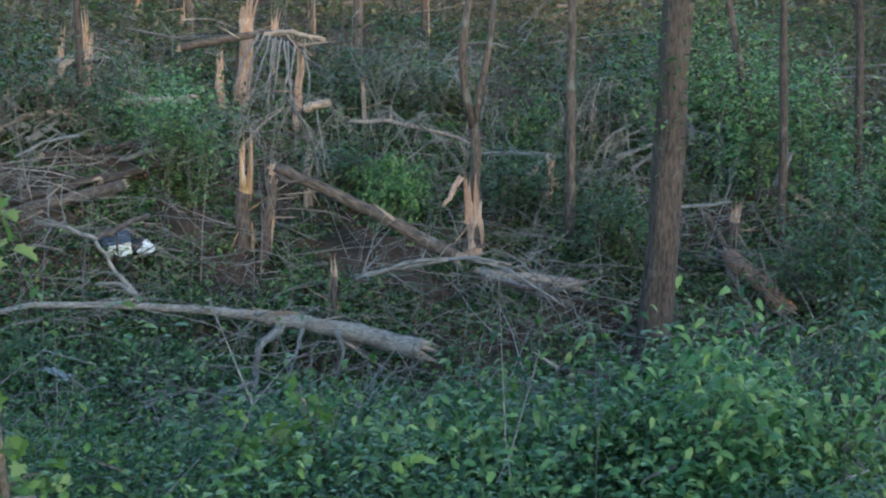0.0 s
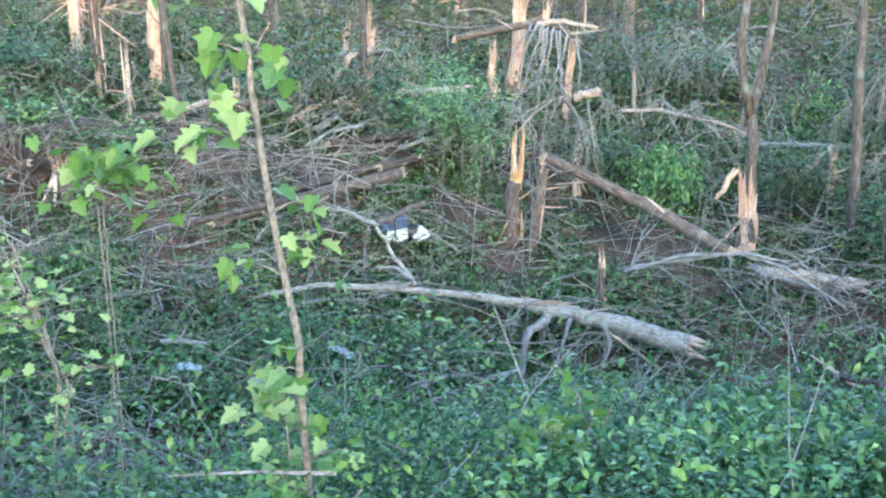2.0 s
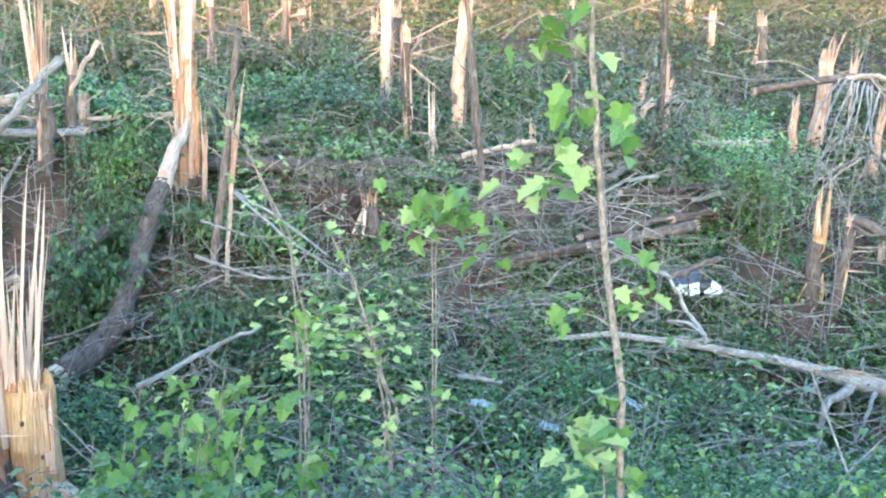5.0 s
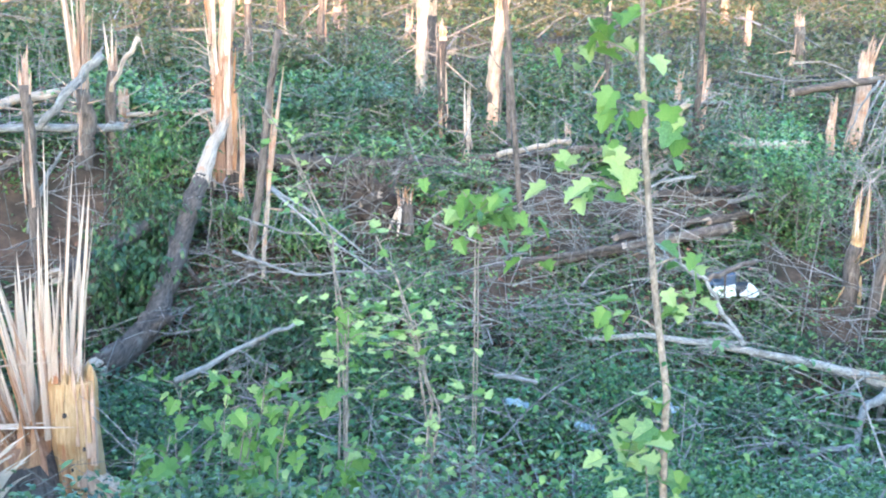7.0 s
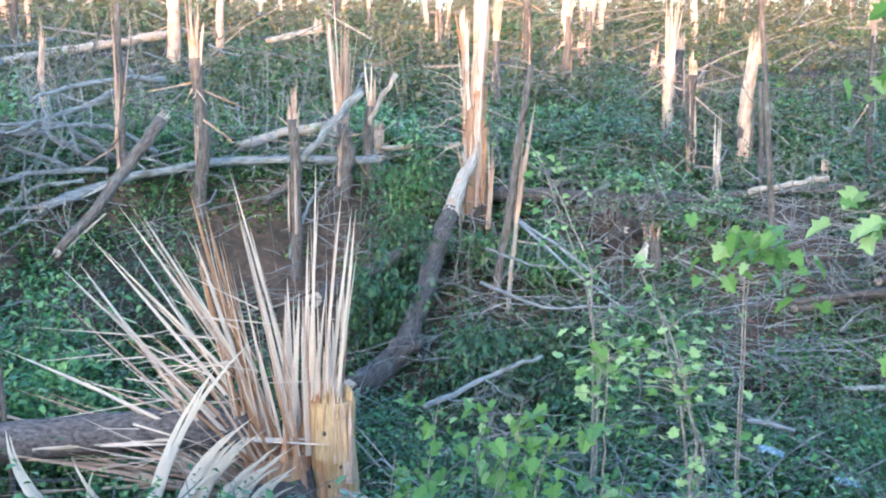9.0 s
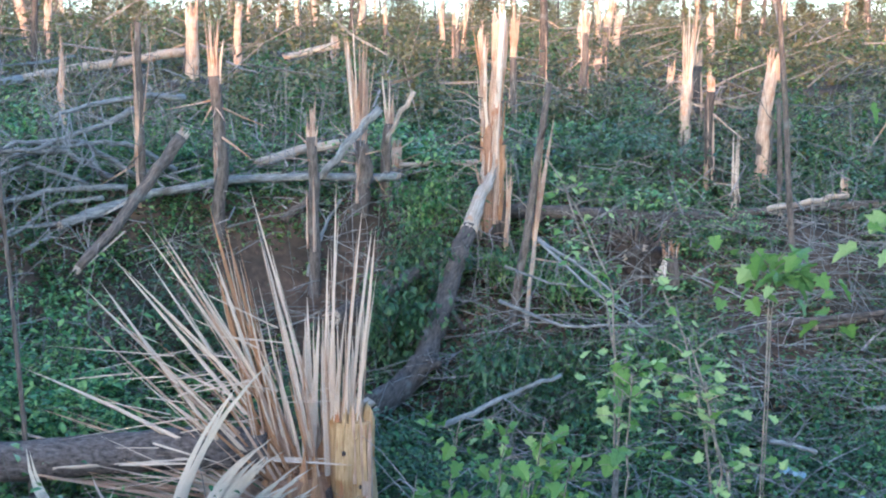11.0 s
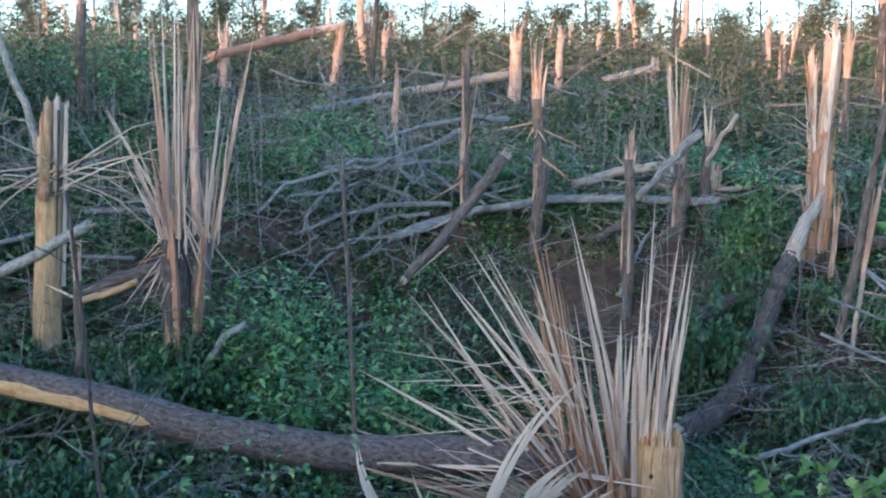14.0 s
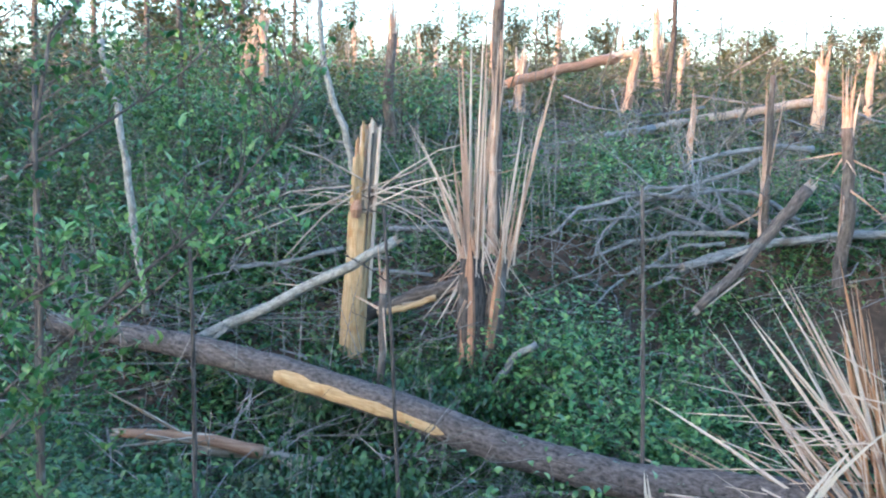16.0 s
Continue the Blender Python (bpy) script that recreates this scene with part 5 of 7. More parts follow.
# the snapped trunk and its log
snapped_trunk()
snag((-9.37, 9.55, -0.44), (-9.34, 9.58, 1.08), 0.035, 'bare', broken=0.6, spread=0.1)
log([(-9.52, 9.43, 0.62), (-9.33, 8.98, 0.36), (-9.14, 8.58, 0.04)], 0.062, 0.106, 'light', torn=7)
log([(-9.16, 8.63, 0.08), (-8.97, 8.22, -0.25), (-8.75, 7.69, -0.72), (-8.43, 7.16, -1.07), (-8.35, 6.81, -1.26), (-8.31, 6.27, -1.40)], 0.100, 0.141, 'dark', stubs=1, torn=3)
stick([(-8.29, 6.88, -1.23), (-8.17, 6.92, -1.09), (-8.06, 6.96, -1.00)], 0.051, 0.056, 'dark', twigs=0)
log([(-9.33, 8.24, -0.28), (-9.28, 7.72, -0.41), (-9.29, 7.13, -0.58), (-9.22, 6.59, -0.67)], 0.078, 0.088, 'dark')
LAST.append(pole((-8.43, 8.52, -1.13), (-8.11, 8.78, 1.77), 0.047, 'bark', twigs=1))
snag((-8.29, 8.64, -1.16), (-8.12, 8.77, 1.78), 0.028, 'light', broken=0.6)
stick([(-7.34, 6.27, -1.36), (-7.16, 6.62, -1.23), (-6.96, 6.96, -1.08), (-6.76, 7.30, -0.97)], 0.033, 0.018, 'grey', twigs=4)
stick([(-8.42, 8.79, 0.08), (-7.71, 8.71, -0.15), (-6.92, 8.66, -0.54)], 0.026, 0.012, 'grey', twigs=6)
stick([(-8.07, 8.56, 0.05), (-7.37, 8.47, -0.33), (-6.55, 8.42, -0.69)], 0.019, 0.009, 'grey', twigs=5)
stick([(-8.01, 7.83, -0.51), (-7.49, 8.25, -0.77), (-6.72, 8.79, -0.74)], 0.021, 0.012, 'grey', twigs=6)
stick([(-8.35, 8.32, -0.24), (-7.96, 8.64, -0.43), (-7.56, 8.94, -0.47)], 0.016, 0.009, 'grey', twigs=4)
log([(-7.36, 9.33, -0.90), (-6.59, 10.11, -1.01), (-5.89, 10.76, -0.88), (-5.07, 11.38, -0.73)], 0.025, 0.044, 'dark', stubs=2)
stick([(-10.13, 7.99, -0.20), (-9.85, 8.28, -0.10), (-9.31, 8.81, 0.31)], 0.010, 0.007, 'bark', twigs=1)
snag((-10.94, 8.48, 0.04), (-10.89, 8.54, 2.68), 0.109, 'bark', broken=0.62, wood='bare', spread=0.12, count=14, strips=4)
snag((-10.84, 8.89, 0.09), (-10.81, 8.92, 1.88), 0.074, 'bark', broken=0.35, wood='bare')
snag((-11.34, 9.52, 0.22), (-11.33, 9.53, 1.06), 0.086, 'bare', broken=0.2)
stick([(-10.53, 8.49, 1.46), (-10.76, 8.24, 1.10), (-11.02, 7.93, 0.62)], 0.057, 0.050, 'grey', twigs=1)
stick([(-10.52, 9.07, 1.66), (-10.67, 8.92, 1.34), (-10.77, 8.82, 1.01)], 0.033, 0.026, 'light', twigs=0)
snag((-11.62, 6.80, -0.15), (-11.62, 6.81, 2.72), 0.084, 'bark', broken=0.3, wood='bare', spread=0.1, strips=5)
snag((-10.40, 7.27, -0.80), (-10.40, 7.27, 1.65), 0.070, 'bark', broken=0.2, wood='bare')
LAST.append(pole((-12.35, 6.22, 0.23), (-12.33, 6.24, 2.49), 0.047, 'bark', twigs=2))
snag((-12.36, 6.19, 0.21), (-12.35, 6.20, 2.53), 0.043, 'bare', broken=0.6)
log([(-11.42, 6.20, 1.16), (-11.44, 5.65, 0.55), (-11.34, 5.29, 0.22), (-11.30, 4.80, -0.17)], 0.074, 0.051, 'bark', torn=2)
log([(-10.69, 8.91, 0.57), (-11.40, 7.98, 0.59), (-11.95, 7.12, 0.57), (-12.25, 6.29, 0.44), (-12.37, 5.16, 0.16)], 0.051, 0.055, 'grey', stubs=4)
log([(-12.86, 8.33, 0.67), (-12.68, 8.90, 0.83), (-12.28, 9.69, 0.94)], 0.064, 0.074, 'light', torn=5)
log([(-11.17, 9.42, 0.67), (-10.83, 9.89, 0.69), (-10.54, 10.30, 0.70)], 0.035, 0.039, 'light', ends=False)
stick([(-11.38, 8.59, 0.61), (-11.14, 8.78, 0.54), (-10.88, 8.99, 0.50)], 0.034, 0.026, 'bark', twigs=0)
stick([(-10.60, 7.35, -0.51), (-10.62, 7.52, -0.15), (-10.65, 7.70, 0.11), (-10.64, 7.91, 0.35)], 0.024, 0.021, 'grey', twigs=2)
stick([(-11.24, 7.49, 0.08), (-11.11, 7.66, 0.25), (-11.02, 7.77, 0.43)], 0.049, 0.042, 'bark', twigs=0)

# treetop lying on the bank
stick([(-12.40, 6.21, 0.41), (-12.52, 5.55, 0.25), (-12.38, 4.94, -0.00), (-12.35, 4.64, -0.11)], 0.055, 0.021, 'grey', twigs=8, size=0.9, bushy=2)
stick([(-12.57, 6.14, 0.50), (-12.86, 5.41, 0.51), (-12.84, 4.65, 0.42), (-12.73, 4.04, 0.23)], 0.043, 0.017, 'grey', twigs=8, size=0.9, bushy=2)
stick([(-12.85, 6.14, 0.59), (-12.90, 5.52, 0.97), (-12.96, 4.79, 0.99), (-13.01, 4.02, 0.82), (-12.88, 3.63, 0.51)], 0.043, 0.017, 'grey', twigs=8, size=0.9, bushy=2)
stick([(-12.71, 6.39, 0.58), (-12.72, 5.67, 1.08), (-12.70, 4.97, 1.10), (-12.61, 4.35, 1.03)], 0.041, 0.017, 'grey', twigs=8, size=0.9, bushy=2)
stick([(-12.48, 6.77, 0.69), (-12.49, 6.10, 1.05), (-12.43, 5.51, 1.08), (-12.28, 5.06, 1.05)], 0.041, 0.017, 'grey', twigs=8, size=0.9, bushy=2)
stick([(-12.99, 5.88, 0.51), (-13.00, 5.10, 0.84), (-12.84, 4.66, 0.73), (-12.75, 3.99, 0.70)], 0.036, 0.012, 'grey', twigs=8, size=0.9, bushy=2)
stick([(-12.48, 5.30, 0.17), (-12.66, 4.71, 0.12), (-12.48, 4.27, -0.09), (-12.19, 3.94, -0.28)], 0.030, 0.012, 'grey', twigs=8, size=0.9, bushy=2)
stick([(-12.70, 6.40, 1.46), (-12.62, 5.86, 1.26), (-12.52, 5.33, 1.14), (-12.40, 4.83, 1.02)], 0.043, 0.021, 'grey', twigs=8, size=0.9, bushy=2)
stick([(-12.40, 6.89, 1.60), (-12.42, 6.23, 1.60), (-12.39, 5.58, 1.52), (-12.28, 5.07, 1.36)], 0.041, 0.021, 'grey', twigs=8, size=0.9, bushy=2)
stick([(-13.18, 5.50, 0.96), (-13.09, 4.92, 0.91), (-12.97, 4.35, 0.53), (-12.71, 4.09, 0.17)], 0.028, 0.012, 'grey', twigs=8, size=0.9, bushy=2)
stick([(-12.55, 5.81, 0.41), (-12.83, 5.32, 0.34), (-12.57, 4.67, 0.07), (-12.62, 4.33, 0.02)], 0.035, 0.012, 'grey', twigs=8, size=0.9, bushy=2)

# hillside
log([(-20.90, 12.54, 2.46), (-20.93, 11.21, 2.25), (-20.98, 9.74, 2.03), (-20.29, 8.40, 1.84)], 0.103, 0.080, 'light', torn=4)
log([(-20.22, 8.39, 1.84), (-19.81, 7.15, 1.65), (-19.46, 5.96, 1.46)], 0.086, 0.064, 'grey', stubs=3)
log([(-25.69, 9.88, 3.56), (-25.23, 8.30, 3.26), (-24.71, 6.71, 2.84)], 0.130, 0.107, 'red', stubs=2)
log([(-25.45, 10.43, 3.74), (-25.63, 10.00, 3.66), (-25.84, 9.51, 3.52)], 0.087, 0.130, 'light', torn=3)
snag((-25.59, 10.10, 2.13), (-25.44, 10.44, 4.12), 0.144, 'bare', broken=0.5, strips=3)
log([(-22.89, 16.63, 2.43), (-22.52, 17.09, 2.54), (-22.09, 17.60, 2.70)], 0.075, 0.105, 'light', torn=2)
snag((-20.07, 11.97, 1.69), (-20.02, 12.05, 3.78), 0.148, 'bare', broken=0.35, strips=1)
snag((-20.35, 13.34, 1.76), (-20.31, 13.39, 3.56), 0.096, 'bare', broken=0.2)
snag((-13.02, 13.97, 0.83), (-13.00, 13.99, 3.33), 0.071, 'bark', broken=0.45, wood='bare')
snag((-15.72, 18.23, 1.46), (-15.75, 18.20, 4.08), 0.103, 'dark', broken=0.1)
snag((-13.24, 16.35, 1.01), (-13.19, 16.38, 2.94), 0.090, 'bark', broken=0.4)
snag((-10.57, 15.73, 0.41), (-10.57, 15.72, 3.30), 0.102, 'light', broken=0.55, wood='light', strips=3)
snag((-19.23, 19.16, 1.80), (-19.26, 19.13, 3.78), 0.087, 'bark', broken=0.3)
snag((-22.88, 18.23, 2.11), (-22.85, 18.26, 3.09), 0.124, 'bare', broken=0.3)
snag((-17.78, 7.94, 1.14), (-17.75, 7.99, 2.59), 0.046, 'bare', broken=0.4)
snag((-25.56, 7.32, 2.03), (-25.54, 7.40, 3.85), 0.153, 'bare', broken=0.4)
snag((-25.94, 11.75, 2.19), (-25.90, 11.82, 3.94), 0.105, 'bare')
snag((-20.34, 22.19, 2.04), (-20.34, 22.19, 4.17), 0.080, 'bare')
snag((-24.36, 23.94, 2.57), (-24.35, 23.94, 4.24), 0.091, 'bare')
snag((-15.80, 20.67, 1.57), (-15.77, 20.68, 3.56), 0.070, 'bark')
snag((-30.92, 22.59, 2.93), (-30.90, 22.61, 4.53), 0.092, 'bare')
snag((-24.13, 21.32, 2.33), (-24.13, 21.32, 4.19), 0.077, 'bark', broken=0.4)
snag((-10.91, 16.31, 0.52), (-10.89, 16.32, 3.22), 0.094, 'bare', broken=0.5, wood='bare', strips=4)
snag((-8.99, 13.84, 0.03), (-9.02, 13.83, 2.03), 0.079, 'dark', broken=0.2)
snag((-6.89, 15.39, -0.07), (-6.96, 15.37, 2.95), 0.050, 'dark')
snag((-12.66, 15.62, 0.89), (-12.65, 15.63, 3.26), 0.070, 'bark')
LAST.append(pole((-6.56, 11.73, -0.84), (-7.01, 11.51, 4.13), 0.036, 'bark', twigs=2))
LAST.append(pole((-22.47, 9.72, 1.91), (-22.41, 9.85, 6.23), 0.064, 'dark'))
LAST.append(pole((-26.37, 21.83, 2.63), (-26.27, 21.94, 5.22), 0.064, 'dark'))
LAST.append(pole((-13.39, 3.03, 0.18), (-13.37, 3.10, 4.70), 0.078, 'bark', twigs=0))
snag((-13.34, 3.02, 0.14), (-13.33, 3.07, 3.49), 0.063, 'bare', broken=0.5)
snag((-19.39, 2.91, 1.15), (-19.38, 2.94, 4.22), 0.102, 'bark')
snag((-20.73, -0.02, 1.24), (-20.69, 0.76, 4.13), 0.064, 'bare', broken=0.5)
snag((-20.70, 0.62, 1.26), (-20.68, 0.82, 4.23), 0.086, 'bare')
snag((-16.78, 7.44, 0.95), (-16.75, 7.50, 2.52), 0.043, 'bare', broken=0.5)

# trunks beside the splintered stump
split_trunk()
stick([(-11.89, 1.12, 1.19), (-11.95, 1.02, 1.48), (-12.03, 0.82, 2.12), (-12.10, 0.71, 2.76), (-12.15, 0.69, 3.22)], 0.045, 0.028, 'pale', twigs=1)
log([(-10.81, 1.27, 0.71), (-11.10, 0.76, 0.37), (-11.49, -0.06, -0.09), (-11.72, -0.62, -0.38), (-11.90, -1.39, -0.92)], 0.050, 0.060, 'pale', torn=2, stubs=2)
log([(-11.99, 1.12, -0.25), (-11.79, 1.64, -0.02), (-11.56, 2.14, 0.13)], 0.079, 0.084, 'bark', torn=5)
log([(-11.71, 1.26, -0.18), (-11.62, 1.60, -0.09), (-11.53, 1.86, 0.01)], 0.036, 0.036, 'yellow', ends=False)
snag((-10.48, 1.04, -1.24), (-10.47, 1.10, 0.74), 0.042, 'bark', broken=0.25)
log([(-9.12, -1.28, -0.58), (-9.24, -0.76, -0.68), (-9.32, -0.15, -0.87)], 0.036, 0.060, 'red', torn=9)
log([(-9.44, -0.63, -0.86), (-9.57, -0.09, -0.98), (-9.67, 0.39, -1.10)], 0.047, 0.043, 'light', torn=3)
stick([(-10.62, 2.19, -0.83), (-10.46, 2.37, -0.46), (-10.28, 2.57, -0.27)], 0.039, 0.038, 'grey', twigs=0)
stick([(-11.69, 1.08, 1.20), (-11.66, 0.61, 0.97), (-11.63, -0.28, 0.64)], 0.012, 0.006, 'light', twigs=0)
stick([(-11.69, 1.08, 1.14), (-11.50, 1.58, 1.35), (-11.35, 1.78, 1.50)], 0.012, 0.006, 'light', twigs=0)
stick([(-11.69, 1.08, 1.17), (-11.65, 0.67, 0.88), (-11.60, 0.26, 0.46)], 0.012, 0.006, 'light', twigs=0)
stick([(-11.68, 1.14, 1.20), (-11.50, 1.58, 1.09), (-11.29, 2.01, 0.75)], 0.012, 0.006, 'light', twigs=0)
stick([(-11.68, 1.14, 1.14), (-11.47, 1.69, 0.86), (-11.28, 2.06, 0.46)], 0.012, 0.006, 'light', twigs=0)
stick([(-11.70, 1.03, 1.20), (-11.69, 0.34, 1.14), (-11.63, -0.17, 0.92)], 0.012, 0.006, 'light', twigs=0)
stick([(-11.68, 1.14, 1.23), (-11.65, 0.68, 1.49), (-11.59, 0.28, 1.63)], 0.012, 0.006, 'light', twigs=0)
LAST.append(pole((-7.34, -0.71, -1.41), (-7.34, -0.72, 1.07), 0.016, 'dark', twigs=2))
LAST.append(pole((-7.79, 0.74, -1.71), (-7.82, 0.58, 1.26), 0.015, 'dark', twigs=3))
LAST.append(pole((-8.34, 2.85, -1.84), (-8.38, 2.75, 1.38), 0.018, 'bark', twigs=4))
stick([(-10.73, -1.10, 0.07), (-10.83, -1.20, 1.05), (-10.92, -1.31, 1.89), (-11.02, -1.38, 2.19), (-11.12, -1.46, 2.59)], 0.037, 0.033, 'pale', twigs=0)
LAST.append(pole((-16.74, -0.74, 0.75), (-16.74, -0.71, 4.82), 0.056, 'dark'))
LAST.append(pole((-6.86, -1.59, -1.19), (-6.87, -1.53, 2.02), 0.017, 'dark', twigs=3))
stick([(-12.81, 2.13, 0.07), (-12.94, 1.48, 0.14), (-13.06, 0.71, 0.08)], 0.023, 0.017, 'grey', twigs=4)
stick([(-14.29, 1.88, 0.47), (-14.25, 2.54, 0.47), (-13.81, 2.96, 0.46)], 0.044, 0.044, 'grey', twigs=1)
stick([(-13.13, -0.22, 0.16), (-13.08, 0.46, 0.24), (-13.00, 1.10, 0.40)], 0.033, 0.027, 'grey', twigs=3)

# ---- the special things at their places ----
splintered_stump()
fan_snag()
foreground_log()
uprooted()
debris()

# ---- saplings near the path ----
sapling([(-2.05, 4.04, -1.01), (-2.05, 4.04, -0.42), (-2.06, 4.03, 0.18), (-2.14, 4.00, 0.75), (-2.20, 3.98, 1.29), (-2.23, 3.97, 1.76), (-2.26, 3.96, 2.4)], 0.021, 0.011, "bark",
        [(0.16, 200, 0.2, 8), (0.2, 20, 0.2, 8), (0.26, 170, 0.22, 8), (0.3, 250, 0.15, 6), (0.45, 190, 0.22, 6), (0.48, 10, 0.16, 7), (0.54, 20, 0.2, 6), (0.62, 185, 0.45, 10), (0.66, 170, 0.25, 7), (0.7, 0, 0.16, 7), (0.72, 170, 0.22, 7), (0.82, 180, 0.3, 8), (0.86, 190, 0.25, 7), (0.9, 160, 0.16, 8)],
        "young tree with a thin pale stem and big fresh green leaves", size=0.115, pale=0.3)
sapling([(-3.28, 3.96, -1.22), (-3.28, 3.96, -0.57), (-3.22, 4.00, -0.16), (-3.29, 3.95, 0.14), (-3.33, 3.93, 0.36)], 0.017, 0.008, "bark", [(0.39, 32, 0.15, 5), (0.82, 241, 0.25, 3), (0.36, 14, 0.31, 5), (0.59, 1, 0.26, 4), (0.79, 117, 0.23, 2), (0.91, 15, 0.09, 2), (0.94, 195, 0.26, 5), (0.79, 270, 0.14, 5), (0.94, 283, 0.14, 3), (0.76, 235, 0.33, 2), (0.58, 284, 0.32, 2), (0.43, 151, 0.11, 4)], "young tree with a thin brown stem and pale unfolding leaves", upright=0.7, size=0.062, pale=0.7)
sapling([(-3.95, 4.21, -1.42), (-3.95, 4.21, -0.45), (-3.95, 4.21, -0.07), (-3.94, 4.22, 0.23)], 0.013, 0.006, "bark", [(0.95, 28, 0.10, 4), (0.87, 342, 0.30, 4), (0.71, 310, 0.09, 3), (0.98, 326, 0.18, 4), (0.67, 227, 0.21, 2), (0.89, 186, 0.20, 4), (0.92, 216, 0.31, 3), (0.68, 120, 0.14, 3), (0.52, 69, 0.21, 4)], "young tree with a thin brown stem and pale unfolding leaves", upright=0.7, size=0.062, pale=0.7)
sapling([(-3.28, 3.89, -1.21), (-3.28, 3.89, -0.53), (-3.22, 3.92, -0.07), (-3.29, 3.88, 0.28), (-3.37, 3.82, 0.59)], 0.015, 0.007, "bark", [(0.46, 278, 0.11, 5), (0.73, 33, 0.24, 5), (0.48, 119, 0.13, 5), (0.67, 281, 0.20, 3), (0.46, 77, 0.31, 5), (0.80, 343, 0.28, 3), (0.82, 302, 0.09, 2), (0.86, 137, 0.20, 5), (0.79, 218, 0.18, 5), (0.96, 68, 0.31, 2), (0.32, 253, 0.14, 5), (0.83, 154, 0.19, 5)], "young tree with a thin brown stem and pale unfolding leaves", upright=0.7, size=0.062, pale=0.7)
sapling([(-4.49, 4.87, -1.71), (-4.49, 4.87, -0.92), (-4.49, 4.88, -0.31), (-4.51, 4.86, 0.50), (-4.70, 4.72, 1.03), (-4.85, 4.59, 1.34)], 0.016, 0.007, "bark", [(0.46, 52, 0.27, 5), (0.41, 34, 0.09, 4), (0.84, 30, 0.14, 4), (0.49, 88, 0.29, 4), (0.45, 13, 0.30, 4), (0.84, 99, 0.12, 4), (0.73, 190, 0.10, 4), (0.76, 259, 0.14, 3), (0.62, 45, 0.33, 4), (0.30, 149, 0.23, 4), (0.88, 260, 0.13, 5), (0.71, 220, 0.20, 3), (0.51, 22, 0.10, 5), (0.73, 143, 0.21, 5), (0.78, 74, 0.34, 3), (0.35, 103, 0.25, 5)], "young tree with a thin brown stem and pale unfolding leaves", upright=0.6, size=0.062, pale=0.6)
sapling([(-3.52, 4.41, -1.40), (-3.52, 4.41, -0.56), (-3.59, 4.37, 0.01), (-3.68, 4.32, 0.44), (-3.79, 4.25, 0.71)], 0.016, 0.007, "bark", [(0.72, 183, 0.29, 2), (0.87, 127, 0.25, 3), (0.38, 240, 0.31, 5), (0.67, 293, 0.14, 3), (0.58, 93, 0.32, 5), (0.41, 36, 0.12, 5), (0.39, 0, 0.33, 2), (0.44, 110, 0.33, 3), (0.89, 148, 0.16, 3), (0.67, 347, 0.24, 3), (0.94, 353, 0.13, 5), (0.50, 184, 0.19, 3)], "young tree with a thin brown stem and pale unfolding leaves", upright=0.6, size=0.062, pale=0.6)
sapling([(-5.03, 5.71, -2.10), (-5.03, 5.71, -1.05), (-5.02, 5.71, -0.40), (-5.12, 5.65, 0.22), (-5.36, 5.47, 1.03)], 0.018, 0.008, "bark", [(0.84, 41, 0.21, 4), (0.33, 74, 0.25, 5), (0.96, 191, 0.16, 2), (0.49, 101, 0.27, 5), (0.92, 276, 0.26, 3), (0.68, 358, 0.29, 4), (0.75, 312, 0.26, 5), (0.53, 47, 0.17, 5), (0.85, 227, 0.26, 3), (0.78, 149, 0.11, 2), (0.70, 102, 0.30, 4), (0.63, 99, 0.21, 2), (0.73, 125, 0.24, 4), (0.54, 61, 0.10, 3)], "young tree with a thin brown stem and pale unfolding leaves", upright=0.6, size=0.062, pale=0.6)
sapling([(-0.78, 5.42, -1.33), (-0.78, 5.42, -1.11), (-0.87, 5.41, -0.80), (-0.96, 5.40, -0.63), (-0.99, 5.39, -0.46)], 0.021, 0.009, "bark", [(0.52, 77, 0.18, 2), (0.35, 274, 0.10, 2), (0.92, 109, 0.09, 5), (0.58, 123, 0.10, 5), (0.34, 289, 0.11, 3), (0.73, 298, 0.33, 5), (0.33, 113, 0.09, 3), (0.50, 73, 0.22, 4)], "leafy young shoot with broad fresh green leaves", size=0.11, pale=0.05)
sapling([(-0.95, 5.30, -1.30), (-0.95, 5.30, -1.05), (-0.86, 5.31, -0.82), (-0.77, 5.32, -0.53)], 0.014, 0.007, "bark", [(0.45, 192, 0.11, 2), (0.36, 126, 0.29, 3), (0.57, 15, 0.20, 5), (0.57, 293, 0.13, 5), (0.36, 119, 0.28, 4), (0.65, 242, 0.31, 5), (0.79, 339, 0.15, 2), (0.56, 193, 0.11, 2), (0.53, 353, 0.10, 3)], "leafy young shoot with broad fresh green leaves", size=0.12, pale=0.05)
sapling([(-1.13, 5.07, -1.24), (-1.13, 5.07, -1.01), (-1.10, 5.07, -0.78), (-1.07, 5.08, -0.60)], 0.013, 0.006, "bark", [(0.61, 191, 0.15, 3), (0.89, 3, 0.17, 5), (0.91, 41, 0.17, 2), (0.80, 86, 0.26, 5), (0.95, 216, 0.12, 3), (0.33, 67, 0.21, 2), (0.83, 196, 0.29, 2), (0.92, 104, 0.26, 5)], "leafy young shoot with broad fresh green leaves", size=0.12, pale=0.05)
